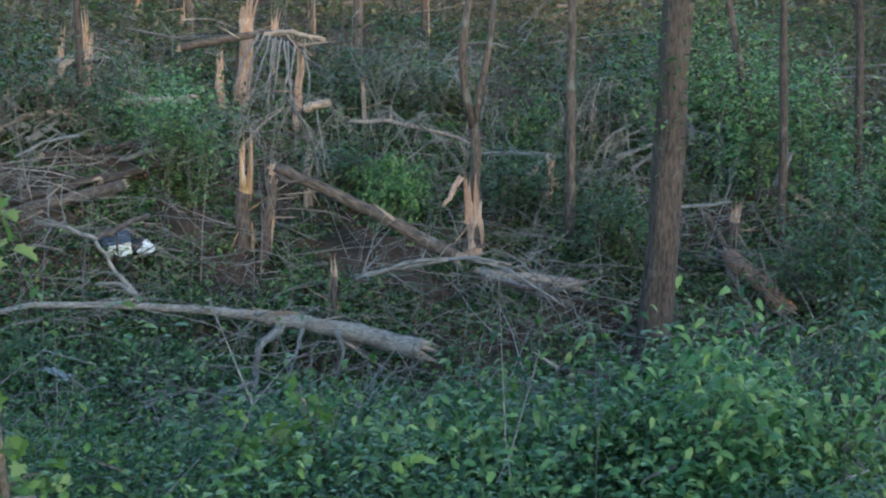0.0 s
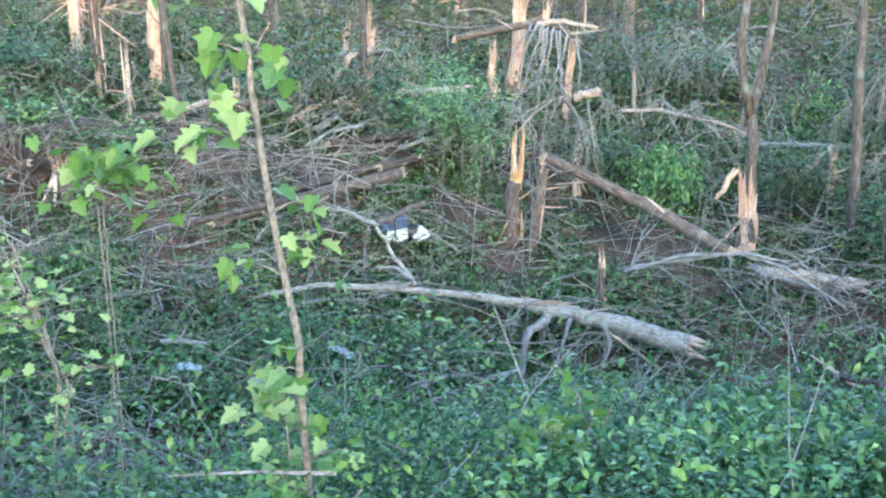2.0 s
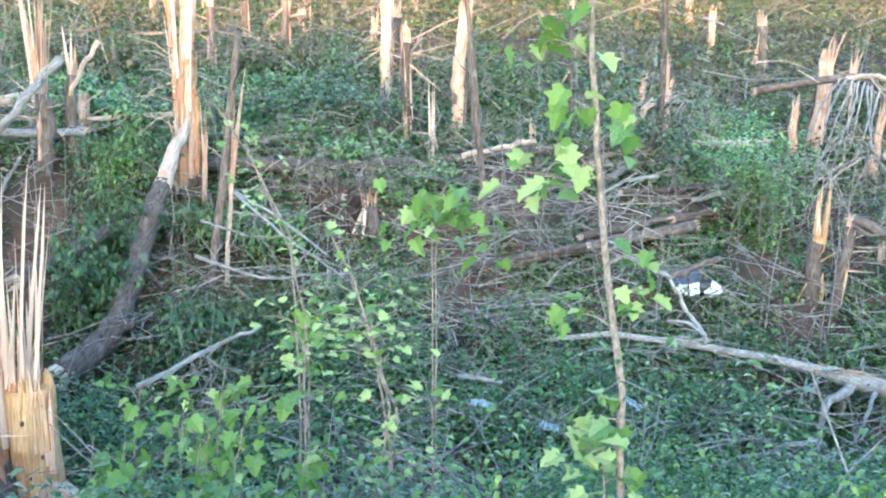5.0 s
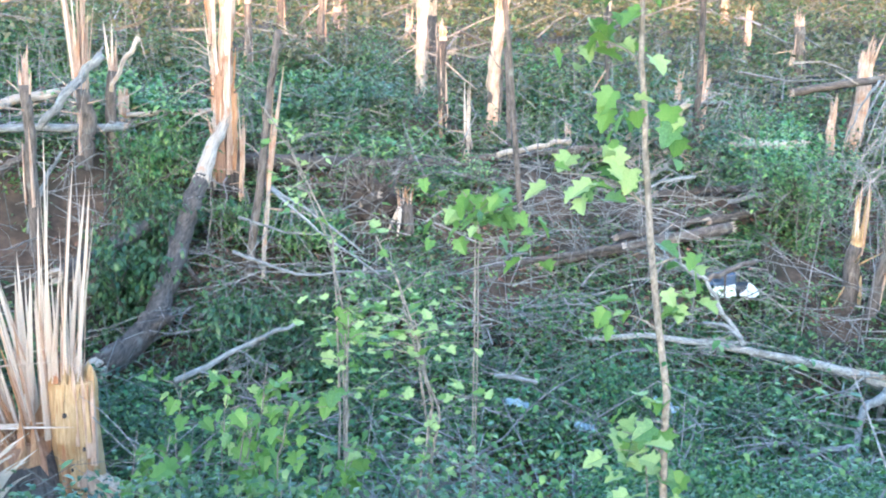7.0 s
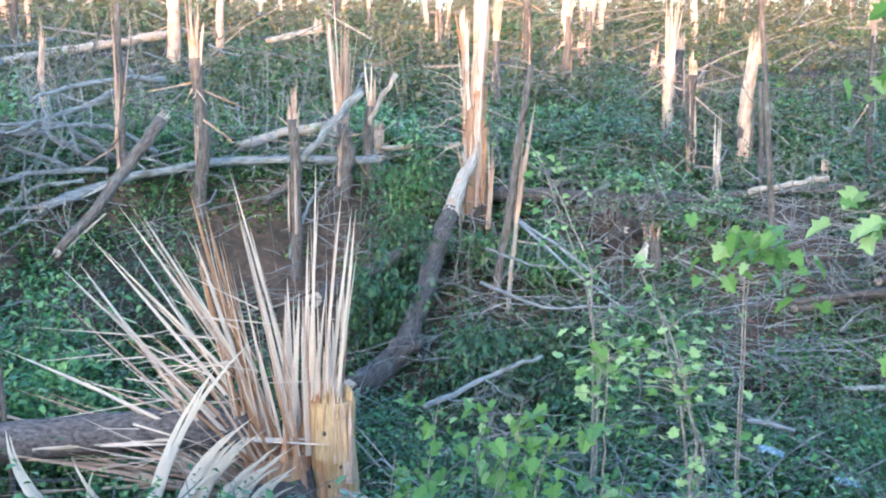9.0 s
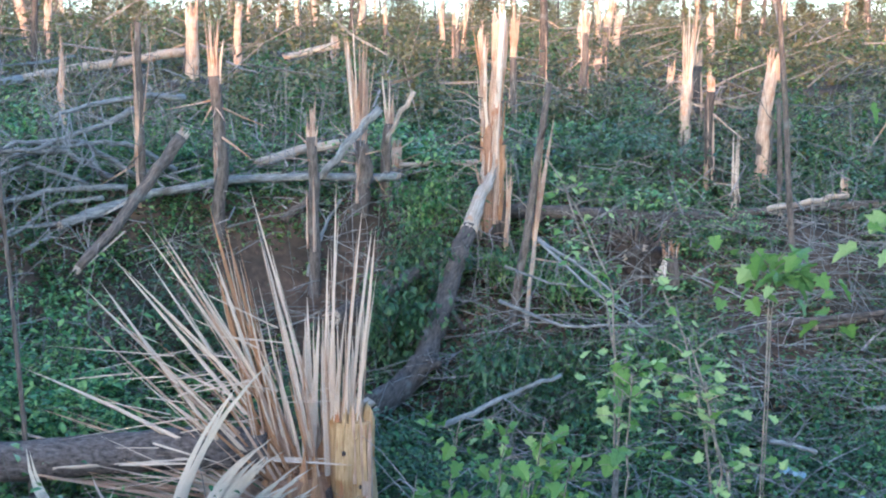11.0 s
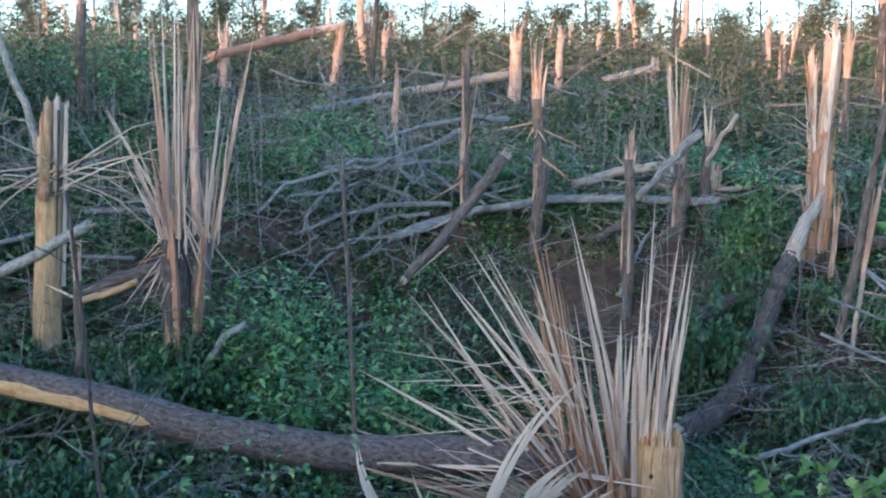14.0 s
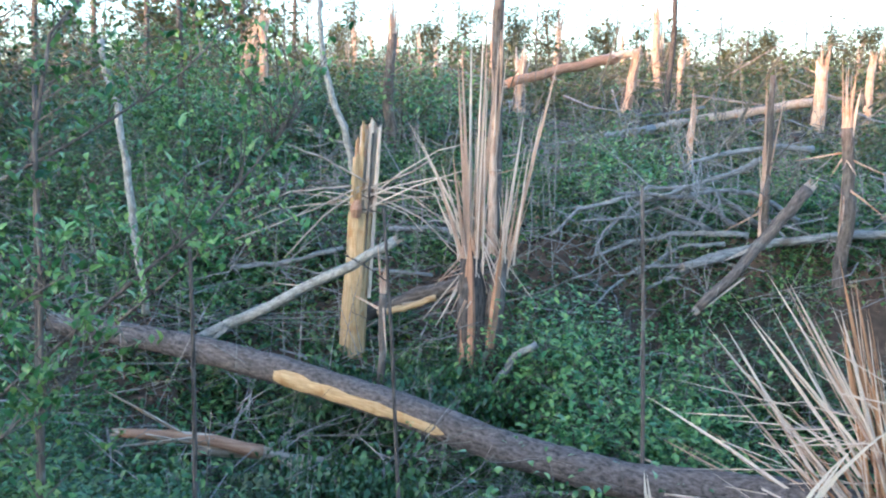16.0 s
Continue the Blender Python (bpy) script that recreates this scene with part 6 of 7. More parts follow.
sapling([(-3.35, 4.63, -1.48), (-3.35, 4.63, 0.55), (-3.36, 4.62, 0.82), (-3.43, 4.58, 0.91)], 0.009, 0.004, "bark", [(0.61, 286, 0.30, 5), (0.61, 300, 0.13, 5), (0.73, 95, 0.10, 4), (0.40, 275, 0.29, 2), (0.70, 202, 0.33, 3), (0.72, 270, 0.10, 2)], "leafy young shoot with broad fresh green leaves", size=0.11, pale=0.05)
sapling([(-3.33, 4.55, -1.45), (-3.33, 4.55, 0.61), (-3.31, 4.56, 0.83), (-3.26, 4.59, 0.98)], 0.009, 0.004, "bark", [(0.62, 336, 0.22, 4), (0.40, 5, 0.34, 5), (0.49, 235, 0.26, 3), (0.68, 338, 0.24, 5), (0.55, 173, 0.32, 2), (0.69, 102, 0.10, 4), (0.76, 44, 0.08, 2)], "leafy young shoot with broad fresh green leaves", size=0.11, pale=0.1)
sapling([(-4.33, 3.72, -1.36), (-4.33, 3.72, -0.61), (-4.28, 3.76, -0.23)], 0.010, 0.005, "bark", [(0.92, 351, 0.28, 3), (0.48, 325, 0.30, 2), (0.89, 293, 0.32, 2), (0.58, 38, 0.11, 4), (0.62, 297, 0.20, 3), (0.44, 320, 0.32, 4), (0.52, 47, 0.24, 5), (0.58, 105, 0.23, 2)], "leafy young shoot with broad fresh green leaves", size=0.1, pale=0.15)
sapling([(-4.63, 3.42, -1.36), (-4.63, 3.42, -0.74), (-4.58, 3.48, -0.36)], 0.010, 0.005, "bark", [(0.41, 353, 0.19, 4), (0.63, 110, 0.34, 5), (0.85, 262, 0.13, 3), (0.84, 7, 0.18, 5), (0.35, 118, 0.32, 2), (0.60, 208, 0.24, 2), (0.95, 276, 0.21, 2), (0.74, 188, 0.09, 2)], "leafy young shoot with broad fresh green leaves", size=0.1, pale=0.15)
sapling([(-4.88, 4.19, -1.60), (-4.88, 4.19, -0.74), (-4.83, 4.23, -0.30)], 0.012, 0.005, "bark", [(0.95, 71, 0.14, 5), (0.43, 61, 0.27, 4), (0.84, 40, 0.14, 2), (0.52, 307, 0.13, 5), (0.78, 24, 0.23, 2), (0.70, 159, 0.19, 3), (0.88, 298, 0.22, 2), (0.77, 313, 0.17, 3)], "leafy young shoot with broad fresh green leaves", size=0.1, pale=0.15)
sapling([(-4.39, 3.82, -1.40), (-4.39, 3.82, -0.76), (-4.34, 3.86, -0.36)], 0.010, 0.005, "bark", [(0.93, 148, 0.31, 2), (0.31, 157, 0.19, 4), (0.39, 98, 0.15, 2), (0.45, 232, 0.31, 2), (0.36, 255, 0.19, 5), (0.54, 29, 0.13, 2), (0.70, 336, 0.12, 3), (0.96, 185, 0.23, 4)], "leafy young shoot with broad fresh green leaves", size=0.1, pale=0.15)
sapling([(-5.50, 4.43, -1.88), (-5.50, 4.43, -0.90), (-5.44, 4.48, -0.42)], 0.013, 0.006, "bark", [(0.78, 298, 0.13, 3), (0.43, 343, 0.26, 3), (0.85, 145, 0.27, 2), (0.60, 325, 0.11, 3), (0.95, 227, 0.26, 5), (0.95, 43, 0.26, 4), (0.87, 80, 0.26, 4), (0.35, 332, 0.18, 2)], "leafy young shoot with broad fresh green leaves", size=0.1, pale=0.15)
sapling([(-5.28, 3.80, -1.68), (-5.28, 3.80, -1.03), (-5.23, 3.85, -0.59)], 0.012, 0.005, "bark", [(0.56, 7, 0.14, 4), (0.73, 21, 0.30, 4), (0.32, 289, 0.19, 2), (0.69, 100, 0.21, 4), (0.86, 92, 0.22, 5), (0.66, 325, 0.26, 4), (0.58, 96, 0.26, 5), (0.35, 206, 0.23, 3)], "leafy young shoot with broad fresh green leaves", size=0.1, pale=0.15)
sapling([(-3.73, 3.82, -1.26), (-3.73, 3.82, -0.74), (-3.68, 3.86, -0.36)], 0.010, 0.004, "bark", [(0.81, 103, 0.25, 5), (0.71, 29, 0.11, 5), (0.33, 349, 0.24, 3), (0.73, 124, 0.34, 5), (0.79, 103, 0.28, 2), (0.75, 113, 0.12, 3), (0.71, 199, 0.17, 2), (0.32, 150, 0.30, 2)], "leafy young shoot with broad fresh green leaves", size=0.1, pale=0.15)
sapling([(-3.88, 3.45, -1.25), (-3.88, 3.45, -0.81), (-3.83, 3.49, -0.44)], 0.009, 0.004, "bark", [(0.74, 359, 0.15, 4), (0.43, 33, 0.15, 4), (0.47, 206, 0.13, 3), (0.63, 36, 0.27, 2), (0.72, 217, 0.28, 2), (0.75, 179, 0.08, 5), (0.47, 313, 0.32, 3), (0.78, 268, 0.12, 5)], "leafy young shoot with broad fresh green leaves", size=0.1, pale=0.15)
sapling([(-3.75, 3.60, -1.24), (-3.75, 3.60, -0.71), (-3.69, 3.65, -0.37)], 0.009, 0.004, "bark", [(0.38, 66, 0.22, 3), (0.45, 326, 0.20, 5), (0.44, 73, 0.18, 3), (0.71, 103, 0.09, 3), (0.35, 215, 0.34, 4), (0.77, 66, 0.13, 4), (0.72, 347, 0.20, 3), (0.31, 145, 0.24, 4)], "leafy young shoot with broad fresh green leaves", size=0.1, pale=0.15)
sapling([(-3.99, 3.65, -1.29), (-3.99, 3.65, -0.41), (-3.93, 3.71, -0.08)], 0.010, 0.004, "bark", [(0.67, 177, 0.24, 4), (0.36, 176, 0.18, 2), (0.96, 53, 0.30, 3), (0.85, 43, 0.34, 4), (0.92, 277, 0.19, 3), (0.60, 87, 0.14, 5), (0.76, 350, 0.23, 3), (0.67, 216, 0.16, 3)], "leafy young shoot with broad fresh green leaves", size=0.1, pale=0.15)
sapling([(-4.48, 4.91, -1.72), (-4.48, 4.91, -0.32), (-4.44, 4.93, 0.11)], 0.012, 0.006, "bark", [(0.67, 148, 0.24, 3), (0.96, 24, 0.18, 3), (0.97, 236, 0.08, 3), (0.32, 81, 0.32, 5), (0.96, 335, 0.17, 2), (0.57, 127, 0.29, 4), (0.82, 289, 0.10, 4), (0.73, 57, 0.24, 4)], "leafy young shoot with broad fresh green leaves", size=0.1, pale=0.15)
sapling([(-4.65, 4.28, -1.57), (-4.65, 4.28, -0.62), (-4.61, 4.32, -0.20)], 0.012, 0.005, "bark", [(0.31, 57, 0.28, 3), (0.77, 71, 0.33, 3), (0.78, 71, 0.12, 2), (0.75, 69, 0.14, 5), (0.66, 104, 0.34, 2), (0.38, 206, 0.17, 3), (0.52, 186, 0.24, 3), (0.44, 111, 0.19, 2)], "leafy young shoot with broad fresh green leaves", size=0.1, pale=0.15)

sapling([(-2.10, 3.98, -1.0), (-2.10, 3.98, -0.5), (-2.12, 3.96, 0.0)], 0.010, 0.006, "bark", [(0.25, 200, 0.14, 5), (0.4, 10, 0.12, 5), (0.5, 190, 0.16, 6), (0.62, 330, 0.12, 5), (0.7, 170, 0.15, 6), (0.82, 20, 0.1, 5), (0.9, 200, 0.14, 6), (0.97, 300, 0.08, 4)], "leafy young shoot with pale broad leaves", upright=0.4, size=0.10, pale=0.75)

# ---- shrubs ----
shrub(0.48, 5.50, 0.84, 1.10, 5200, 0.078, LEAF, "dense green leafy bush in the hollow", hang=0.3)
shrub(1.46, 5.28, 0.78, 1.11, 5200, 0.078, BUSH_LEAF, "dense green leafy bush in the hollow", hang=0.3)
shrub(-0.29, 6.54, 0.58, 0.71, 2600, 0.080, DEEP_LEAF, "dense green leafy bush in the hollow", hang=0.3)
shrub(1.60, 6.90, 0.62, 1.07, 2600, 0.080, LEAF, "dense green leafy bush in the hollow", hang=0.3)
shrub(2.79, 7.56, 0.66, 1.42, 2600, 0.080, DEEP_LEAF, "dense green leafy bush in the hollow", hang=0.3)
shrub(-0.16, 5.61, 0.56, 0.74, 3000, 0.085, BUSH_LEAF, "dense green leafy bush in the hollow", hang=0.3)
shrub(-0.83, 14.32, 0.58, 0.85, 2200, 0.080, BUSH_LEAF, "drooping deep green bush on the slope", hang=0.8)
shrub(-4.59, 16.83, 0.80, 0.75, 1800, 0.100, BUSH_LEAF, "bright green leafy bush among fallen trunks")
shrub(-3.50, 14.00, 0.74, 1.31, 2200, 0.085, BUSH_LEAF, "bright green leafy bush among fallen trunks")
shrub(-4.48, 15.31, 0.56, 0.89, 1200, 0.090, BUSH_LEAF, "bright green leafy bush among fallen trunks")
shrub(-8.79, 7.08, 0.38, 1.01, 1900, 0.085, DEEP_LEAF, "hanging green foliage of a fallen crown", hang=0.9)
shrub(-10.22, 9.05, 0.72, 0.79, 1800, 0.080, LEAF, "green foliage of a fallen crown", hang=0.5)
shrub(-7.79, 7.49, 0.65, 0.74, 1900, 0.080, DEEP_LEAF, "hanging green foliage of a fallen crown", hang=0.9)
shrub(-11.03, 10.21, 0.59, 0.58, 1200, 0.080, LEAF, "dense green leafy bush in the hollow")
shrub(-9.46, 3.55, 1.08, 1.23, 3800, 0.085, BUSH_LEAF, "green leafy bush with small rounded leaves")
shrub(-10.72, 2.85, 0.73, 1.01, 2400, 0.085, BUSH_LEAF, "green leafy bush with small rounded leaves")
shrub(-10.45, 5.49, 0.67, 1.22, 1800, 0.080, DEEP_LEAF, "dense green leafy bush in the hollow")
shrub(-9.67, 2.78, 0.77, 0.92, 2600, 0.085, BUSH_LEAF, "green leafy bush with small rounded leaves")
shrub(-10.52, 1.37, 0.64, 0.64, 2200, 0.085, DEEP_LEAF, "hanging green foliage of a fallen crown", hang=0.9)
shrub(-8.09, 0.11, 0.83, 0.44, 3000, 0.085, DEEP_LEAF, "hanging green foliage of a fallen crown", hang=0.9)
shrub(-7.64, 1.32, 0.58, 0.35, 1800, 0.085, DEEP_LEAF, "hanging green foliage of a fallen crown", hang=0.9)
shrub(-7.93, -1.05, 0.50, 0.85, 2600, 0.080, LEAF, "dense green leafy bush in the hollow")
shrub(-7.06, -1.62, 0.41, 0.82, 2600, 0.080, LEAF, "dense green leafy bush in the hollow")
shrub(-14.64, -2.24, 1.57, 2.04, 3600, 0.085, DEEP_LEAF, "green leafy scrub growing through fallen timber")
shrub(-16.72, -0.65, 1.28, 2.26, 2600, 0.110, BUSH_LEAF, "green leafy scrub growing through fallen timber")
shrub(-19.57, 1.61, 1.53, 1.42, 2000, 0.110, DEEP_LEAF, "green leafy scrub growing through fallen timber")
shrub(-18.74, -0.63, 1.73, 1.73, 2600, 0.110, BUSH_LEAF, "green leafy scrub growing through fallen timber")
shrub(-20.35, 3.31, 2.14, 1.88, 2400, 0.110, BUSH_LEAF, "green leafy scrub growing through fallen timber")
shrub(-13.21, -1.20, 1.00, 1.07, 2400, 0.085, BUSH_LEAF, "green leafy scrub growing through fallen timber")
shrub(-14.83, 5.63, 0.83, 0.75, 1300, 0.110, BUSH_LEAF, "green leafy scrub growing through fallen timber")
shrub(-11.48, 12.65, 1.18, 0.55, 1000, 0.110, BUSH_LEAF, "green leafy scrub growing through fallen timber")
shrub(-9.03, 11.97, 1.04, 0.56, 1000, 0.110, BUSH_LEAF, "green leafy scrub growing through fallen timber")
shrub(-10.36, 12.97, 1.50, 0.56, 1200, 0.110, DEEP_LEAF, "green leafy scrub growing through fallen timber")
shrub(-11.51, 9.98, 0.80, 0.87, 1600, 0.110, BUSH_LEAF, "green leafy scrub growing through fallen timber")
shrub(-10.50, 13.55, 1.73, 0.74, 1500, 0.110, DEEP_LEAF, "green leafy scrub growing through fallen timber")
shrub(5.03, 15.05, 1.37, 2.31, 3600, 0.110, BUSH_LEAF, "green leafy scrub growing through fallen timber")
shrub(4.68, 18.30, 1.53, 2.28, 2600, 0.110, BUSH_LEAF, "green leafy scrub growing through fallen timber")
shrub(2.57, 17.72, 1.06, 1.94, 2200, 0.110, DEEP_LEAF, "green leafy scrub growing through fallen timber")
shrub(2.05, 12.94, 0.53, 1.19, 1800, 0.085, DEEP_LEAF, "green leafy scrub growing through fallen timber")
shrub(-0.87, 18.93, 1.32, 1.69, 2200, 0.110, DEEP_LEAF, "green leafy scrub growing through fallen timber")
shrub(1.02, 14.39, 0.62, 1.02, 1600, 0.085, DEEP_LEAF, "green leafy scrub growing through fallen timber")
shrub(-5.72, 14.98, 1.28, 1.70, 1800, 0.110, DEEP_LEAF, "green leafy scrub growing through fallen timber")
shrub(4.26, 11.61, 0.80, 1.67, 2600, 0.085, DEEP_LEAF, "green leafy scrub growing through fallen timber")
shrub(-1.69, 14.87, 0.56, 0.87, 1400, 0.110, DEEP_LEAF, "green leafy scrub growing through fallen timber")
shrub(-5.03, 17.87, 0.85, 0.65, 850, 0.090, BUSH_LEAF, "soft bright green bush growing among the wreckage", hang=0)
shrub(-0.83, 15.05, 0.57, 0.67, 1000, 0.090, BUSH_LEAF, "soft bright green bush growing among the wreckage", hang=0.8)
shrub(-3.62, 15.07, 0.50, 0.64, 750, 0.090, BUSH_LEAF, "soft bright green bush growing among the wreckage", hang=0)
shrub(-5.13, 16.75, 0.56, 0.34, 450, 0.090, BUSH_LEAF, "soft bright green bush growing among the wreckage", hang=0)
shrub(-2.52, 18.38, 0.80, 0.53, 600, 0.090, BUSH_LEAF, "soft bright green bush growing among the wreckage", hang=0.6)
shrub(-0.27, 21.11, 0.91, 0.73, 650, 0.090, BUSH_LEAF, "soft bright green bush growing among the wreckage", hang=0.6)
shrub(1.33, 17.88, 0.63, 0.89, 700, 0.090, BUSH_LEAF, "soft bright green bush growing among the wreckage", hang=0.5)
shrub(-10.01, 13.99, 0.92, 0.57, 750, 0.090, BUSH_LEAF, "soft bright green bush growing among the wreckage", hang=0)
shrub(-7.76, 12.16, 0.61, 0.40, 600, 0.070, BUSH_LEAF, "soft bright green bush growing among the wreckage", hang=0)
shrub(-10.08, 8.63, 0.49, 0.67, 850, 0.070, BUSH_LEAF, "soft bright green bush growing among the wreckage", hang=0.9)
shrub(-17.86, 14.04, 1.32, 0.63, 650, 0.090, BUSH_LEAF, "soft bright green bush growing among the wreckage", hang=0)
shrub(-12.27, 16.15, 1.19, 0.70, 750, 0.090, BUSH_LEAF, "soft bright green bush growing among the wreckage", hang=0)
shrub(-10.22, 18.52, 1.13, 0.59, 700, 0.090, BUSH_LEAF, "soft bright green bush growing among the wreckage", hang=0)
shrub(-13.37, 7.52, 0.80, 0.55, 700, 0.070, BUSH_LEAF, "soft bright green bush growing among the wreckage", hang=0.4)
shrub(-17.67, 6.45, 0.98, 0.51, 750, 0.090, BUSH_LEAF, "soft bright green bush growing among the wreckage", hang=0)
shrub(-10.85, 9.82, 0.62, 0.41, 650, 0.070, BUSH_LEAF, "soft bright green bush growing among the wreckage", hang=0)
shrub(-11.45, 3.56, 0.80, 0.48, 1100, 0.070, BUSH_LEAF, "soft bright green bush growing among the wreckage", hang=0.3)
shrub(-30.04, 10.25, 1.84, 0.78, 600, 0.090, BUSH_LEAF, "soft bright green bush growing among the wreckage", hang=0)
shrub(-19.57, -3.13, 1.7, 3.0, 2400, 0.12, DEEP_LEAF, "tall dark green thicket at the edge of the woods", stems=14)
shrub(-21.69, -1.78, 1.6, 2.7, 2400, 0.12, DEEP_LEAF, "tall dark green thicket at the edge of the woods", stems=14)
shrub(-25.70, 0.15, 1.6, 2.6, 2400, 0.12, DEEP_LEAF, "tall dark green thicket at the edge of the woods", stems=14)
shrub(-17.47, -3.65, 1.4, 2.8, 2400, 0.12, DEEP_LEAF, "tall dark green thicket at the edge of the woods", stems=14)
shrub(-9.06, 5.83, 0.5, 0.5, 1300, 0.075, DEEP_LEAF, "dark green bush on the earth bank", hang=0.4)
shrub(-10.44, 2.08, 0.54, 0.54, 1300, 0.080, DEEP_LEAF, "dense green leafy bush in the hollow", hang=0.5)
leafy_bough([(-7.15, -1.85, 0.2), (-6.91, -0.99, 0.97), (-7.01, -0.61, 1.26), (-7.10, -0.27, 1.66), (-7.17, -0.03, 1.93)], 0.014, 64, 620, 0.07, BUSH_LEAF)
leafy_bough([(-8.3, -2.2, 1.3), (-8.17, -1.63, 1.59), (-8.30, -1.21, 1.85), (-8.42, -0.75, 2.17), (-8.50, -0.27, 2.66)], 0.016, 50, 500, 0.07, LEAF, 0.5, "bare-limbed bough with small green leaves")
leafy_bough([(-6.6, -1.9, 0.0), (-6.25, -1.65, 0.86), (-6.28, -1.41, 1.02), (-6.30, -1.17, 1.10)], 0.012, 40, 420, 0.07, BUSH_LEAF, 0.35)
leafy_bough([(-6.3, -1.9, 0.0), (-6.06, -1.59, 0.34), (-6.08, -1.40, 0.52), (-6.20, -1.23, 0.63)], 0.012, 40, 420, 0.07, LEAF, 0.3, "leaning bough with fresh green leaves")
leafy_bough([(-7.9, -1.2, 0.5), (-7.72, -0.74, 0.91), (-7.71, -0.41, 1.16), (-7.68, -0.05, 1.42)], 0.01, 40, 400, 0.065, BUSH_LEAF, 0.35)
leafy_bough([(-6.47, -1.52, -0.9), (-6.47, -1.51, -0.15), (-6.47, -1.48, 1.14), (-6.47, -1.49, 1.75), (-6.58, -1.41, 2.27), (-6.70, -1.27, 2.46)], 0.021, 40, 360, 0.07, LEAF, 0.35, "thin upright stem with sprays of green leaves")

# wilted crown hanging under the fallen trunk
for x, y, wide, high, n in ((-8.75, 0.30, 0.55, 0.75, 2600), (-8.45, 0.85, 0.5, 0.7, 2400), (-8.05, 1.25, 0.5, 0.6, 2200), (-7.7, 1.75, 0.45, 0.5, 1800), (-8.6, -0.5, 0.5, 0.5, 1800), (-10.55, 0.65, 0.6, 0.7, 2200), (-8.05, -0.3, 0.6, 0.35, 2100), (-7.5, -0.6, 0.55, 0.5, 2200), (-7.0, -0.75, 0.5, 0.45, 2200), (-6.9, -0.1, 0.5, 0.4, 2200), (-7.3, 0.5, 0.5, 0.35, 2100), (-8.6, -1.1, 0.5, 0.5, 2200)):
    shrub(x, y, wide, high, n, 0.085, DEEP_LEAF if n > 2000 else WILTED_LEAF, "wilted foliage hanging from a fallen crown", hang=1.1)

# leaves of the crown that came down with the snapped trunk
for x, y, wide, high, n in ((-9.3, 7.9, 0.55, 0.9, 2200), (-7.6, 8.2, 0.6, 0.6, 1600), (-8.9, 9.0, 0.5, 0.5, 1300), (-7.0, 7.6, 0.6, 0.55, 1600), (-8.2, 9.3, 0.6, 0.5, 1300), (-6.9, 9.4, 0.7, 0.45, 1300), (-10.3, 1.85, 0.4, 0.75, 1300)):
    shrub(x, y, wide, high, n, 0.075, LEAF if n < 1500 else DEEP_LEAF, "green foliage of a fallen crown among torn branches", hang=0.8)

# torn branches hanging and lying
for x, y, top, low, wide, count in ((-5.3, 16.1, 0.75, -0.1, 0.9, 16), (-2.5, 14.7, 0.25, -0.9, 0.9, 16), (-3.2, 14.1, 0.1, -0.7, 0.8, 14), (-1.2, 18.8, 0.7, -0.4, 1.3, 18), (0.1, 16.9, 0.7, -0.5, 1.2, 18), (-0.5, 15.3, 0.0, -1.0, 0.8, 14), (1.9, 16.4, 0.5, -0.8, 1.0, 16), (3.0, 15.2, 0.0, -1.2, 0.9, 14), (-1.6, 10.4, -1.55, -2.3, 0.9, 6), (0.7, 11.0, -1.2, -2.0, 0.8, 6)):
    hanging_brush(x, y, top, low, wide, count, GREY_BARK if count % 4 else TWIG, "grey torn branches hanging in long thin strands")
for x, y, wide, deep, count, turn in ((-4.9, 8.3, 1.4, 0.9, 60, 0.55), (-6.2, 9.2, 1.5, 0.9, 70, 0.6), (-4.0, 8.5, 1.2, 0.8, 50, 0.4), (-6.1, 7.9, 1.3, 0.8, 55, 0.6), (-4.5, 11.5, 1.5, 0.8, 60, 0.5), (-6.7, 11.2, 1.4, 0.8, 60, 0.7), (-5.9, 12.6, 1.5, 0.9, 60, 0.6), (-7.6, 8.9, 1.2, 0.7, 50, 0.5), (-12.2, 0.2, 1.2, 0.8, 40, 1.5)):
    brush_pile(x, y, wide, deep, count, turn, "mat of grey and brown broken branches lying on the slope")



# ---- undergrowth ----
KEEP_CLEAR = [((-4.3, 11.2), (-3.6, 11.9), 0.6), ((-11.6, -2.0), (-7.0, 3.9), 0.5), ((-6.9, 4.5), (-6.0, 3.6), 0.7), ((-7.8, 10.4), (-7.0, 9.4), 0.5), ((-10.9, 2.1), (-9.9, 1.8), 0.4), ((-11.1, 1.0), (-10.0, 0.6), 0.4), ((1.9, 10.7), (1.7, 9.7), 0.4)]
for p, q in LYING:
    far = math.hypot(p[0], p[1]) > 15
    for k in (1.0, 0.965, 0.93, 0.9, 0.87, 0.84) if far else (1.0, 0.965):
        KEEP_CLEAR.append(((p[0] * k, p[1] * k), (q[0] * k, q[1] * k), 0.9 if far else 0.42))


def low_at(x, y):
    """How far plants are kept down where trunks and things lie open."""
    k = np.ones_like(x)
    for (ax, ay), (bx, by), w in KEEP_CLEAR:
        u = np.clip(((x - ax) * (bx - ax) + (y - ay) * (by - ay)) / ((bx - ax) ** 2 + (by - ay) ** 2), 0, 1)
        d = np.hypot(x - ax - u * (bx - ax), y - ay - u * (by - ay))
        k = np.minimum(k, np.clip(d / w, 0.12, 1))
    return k


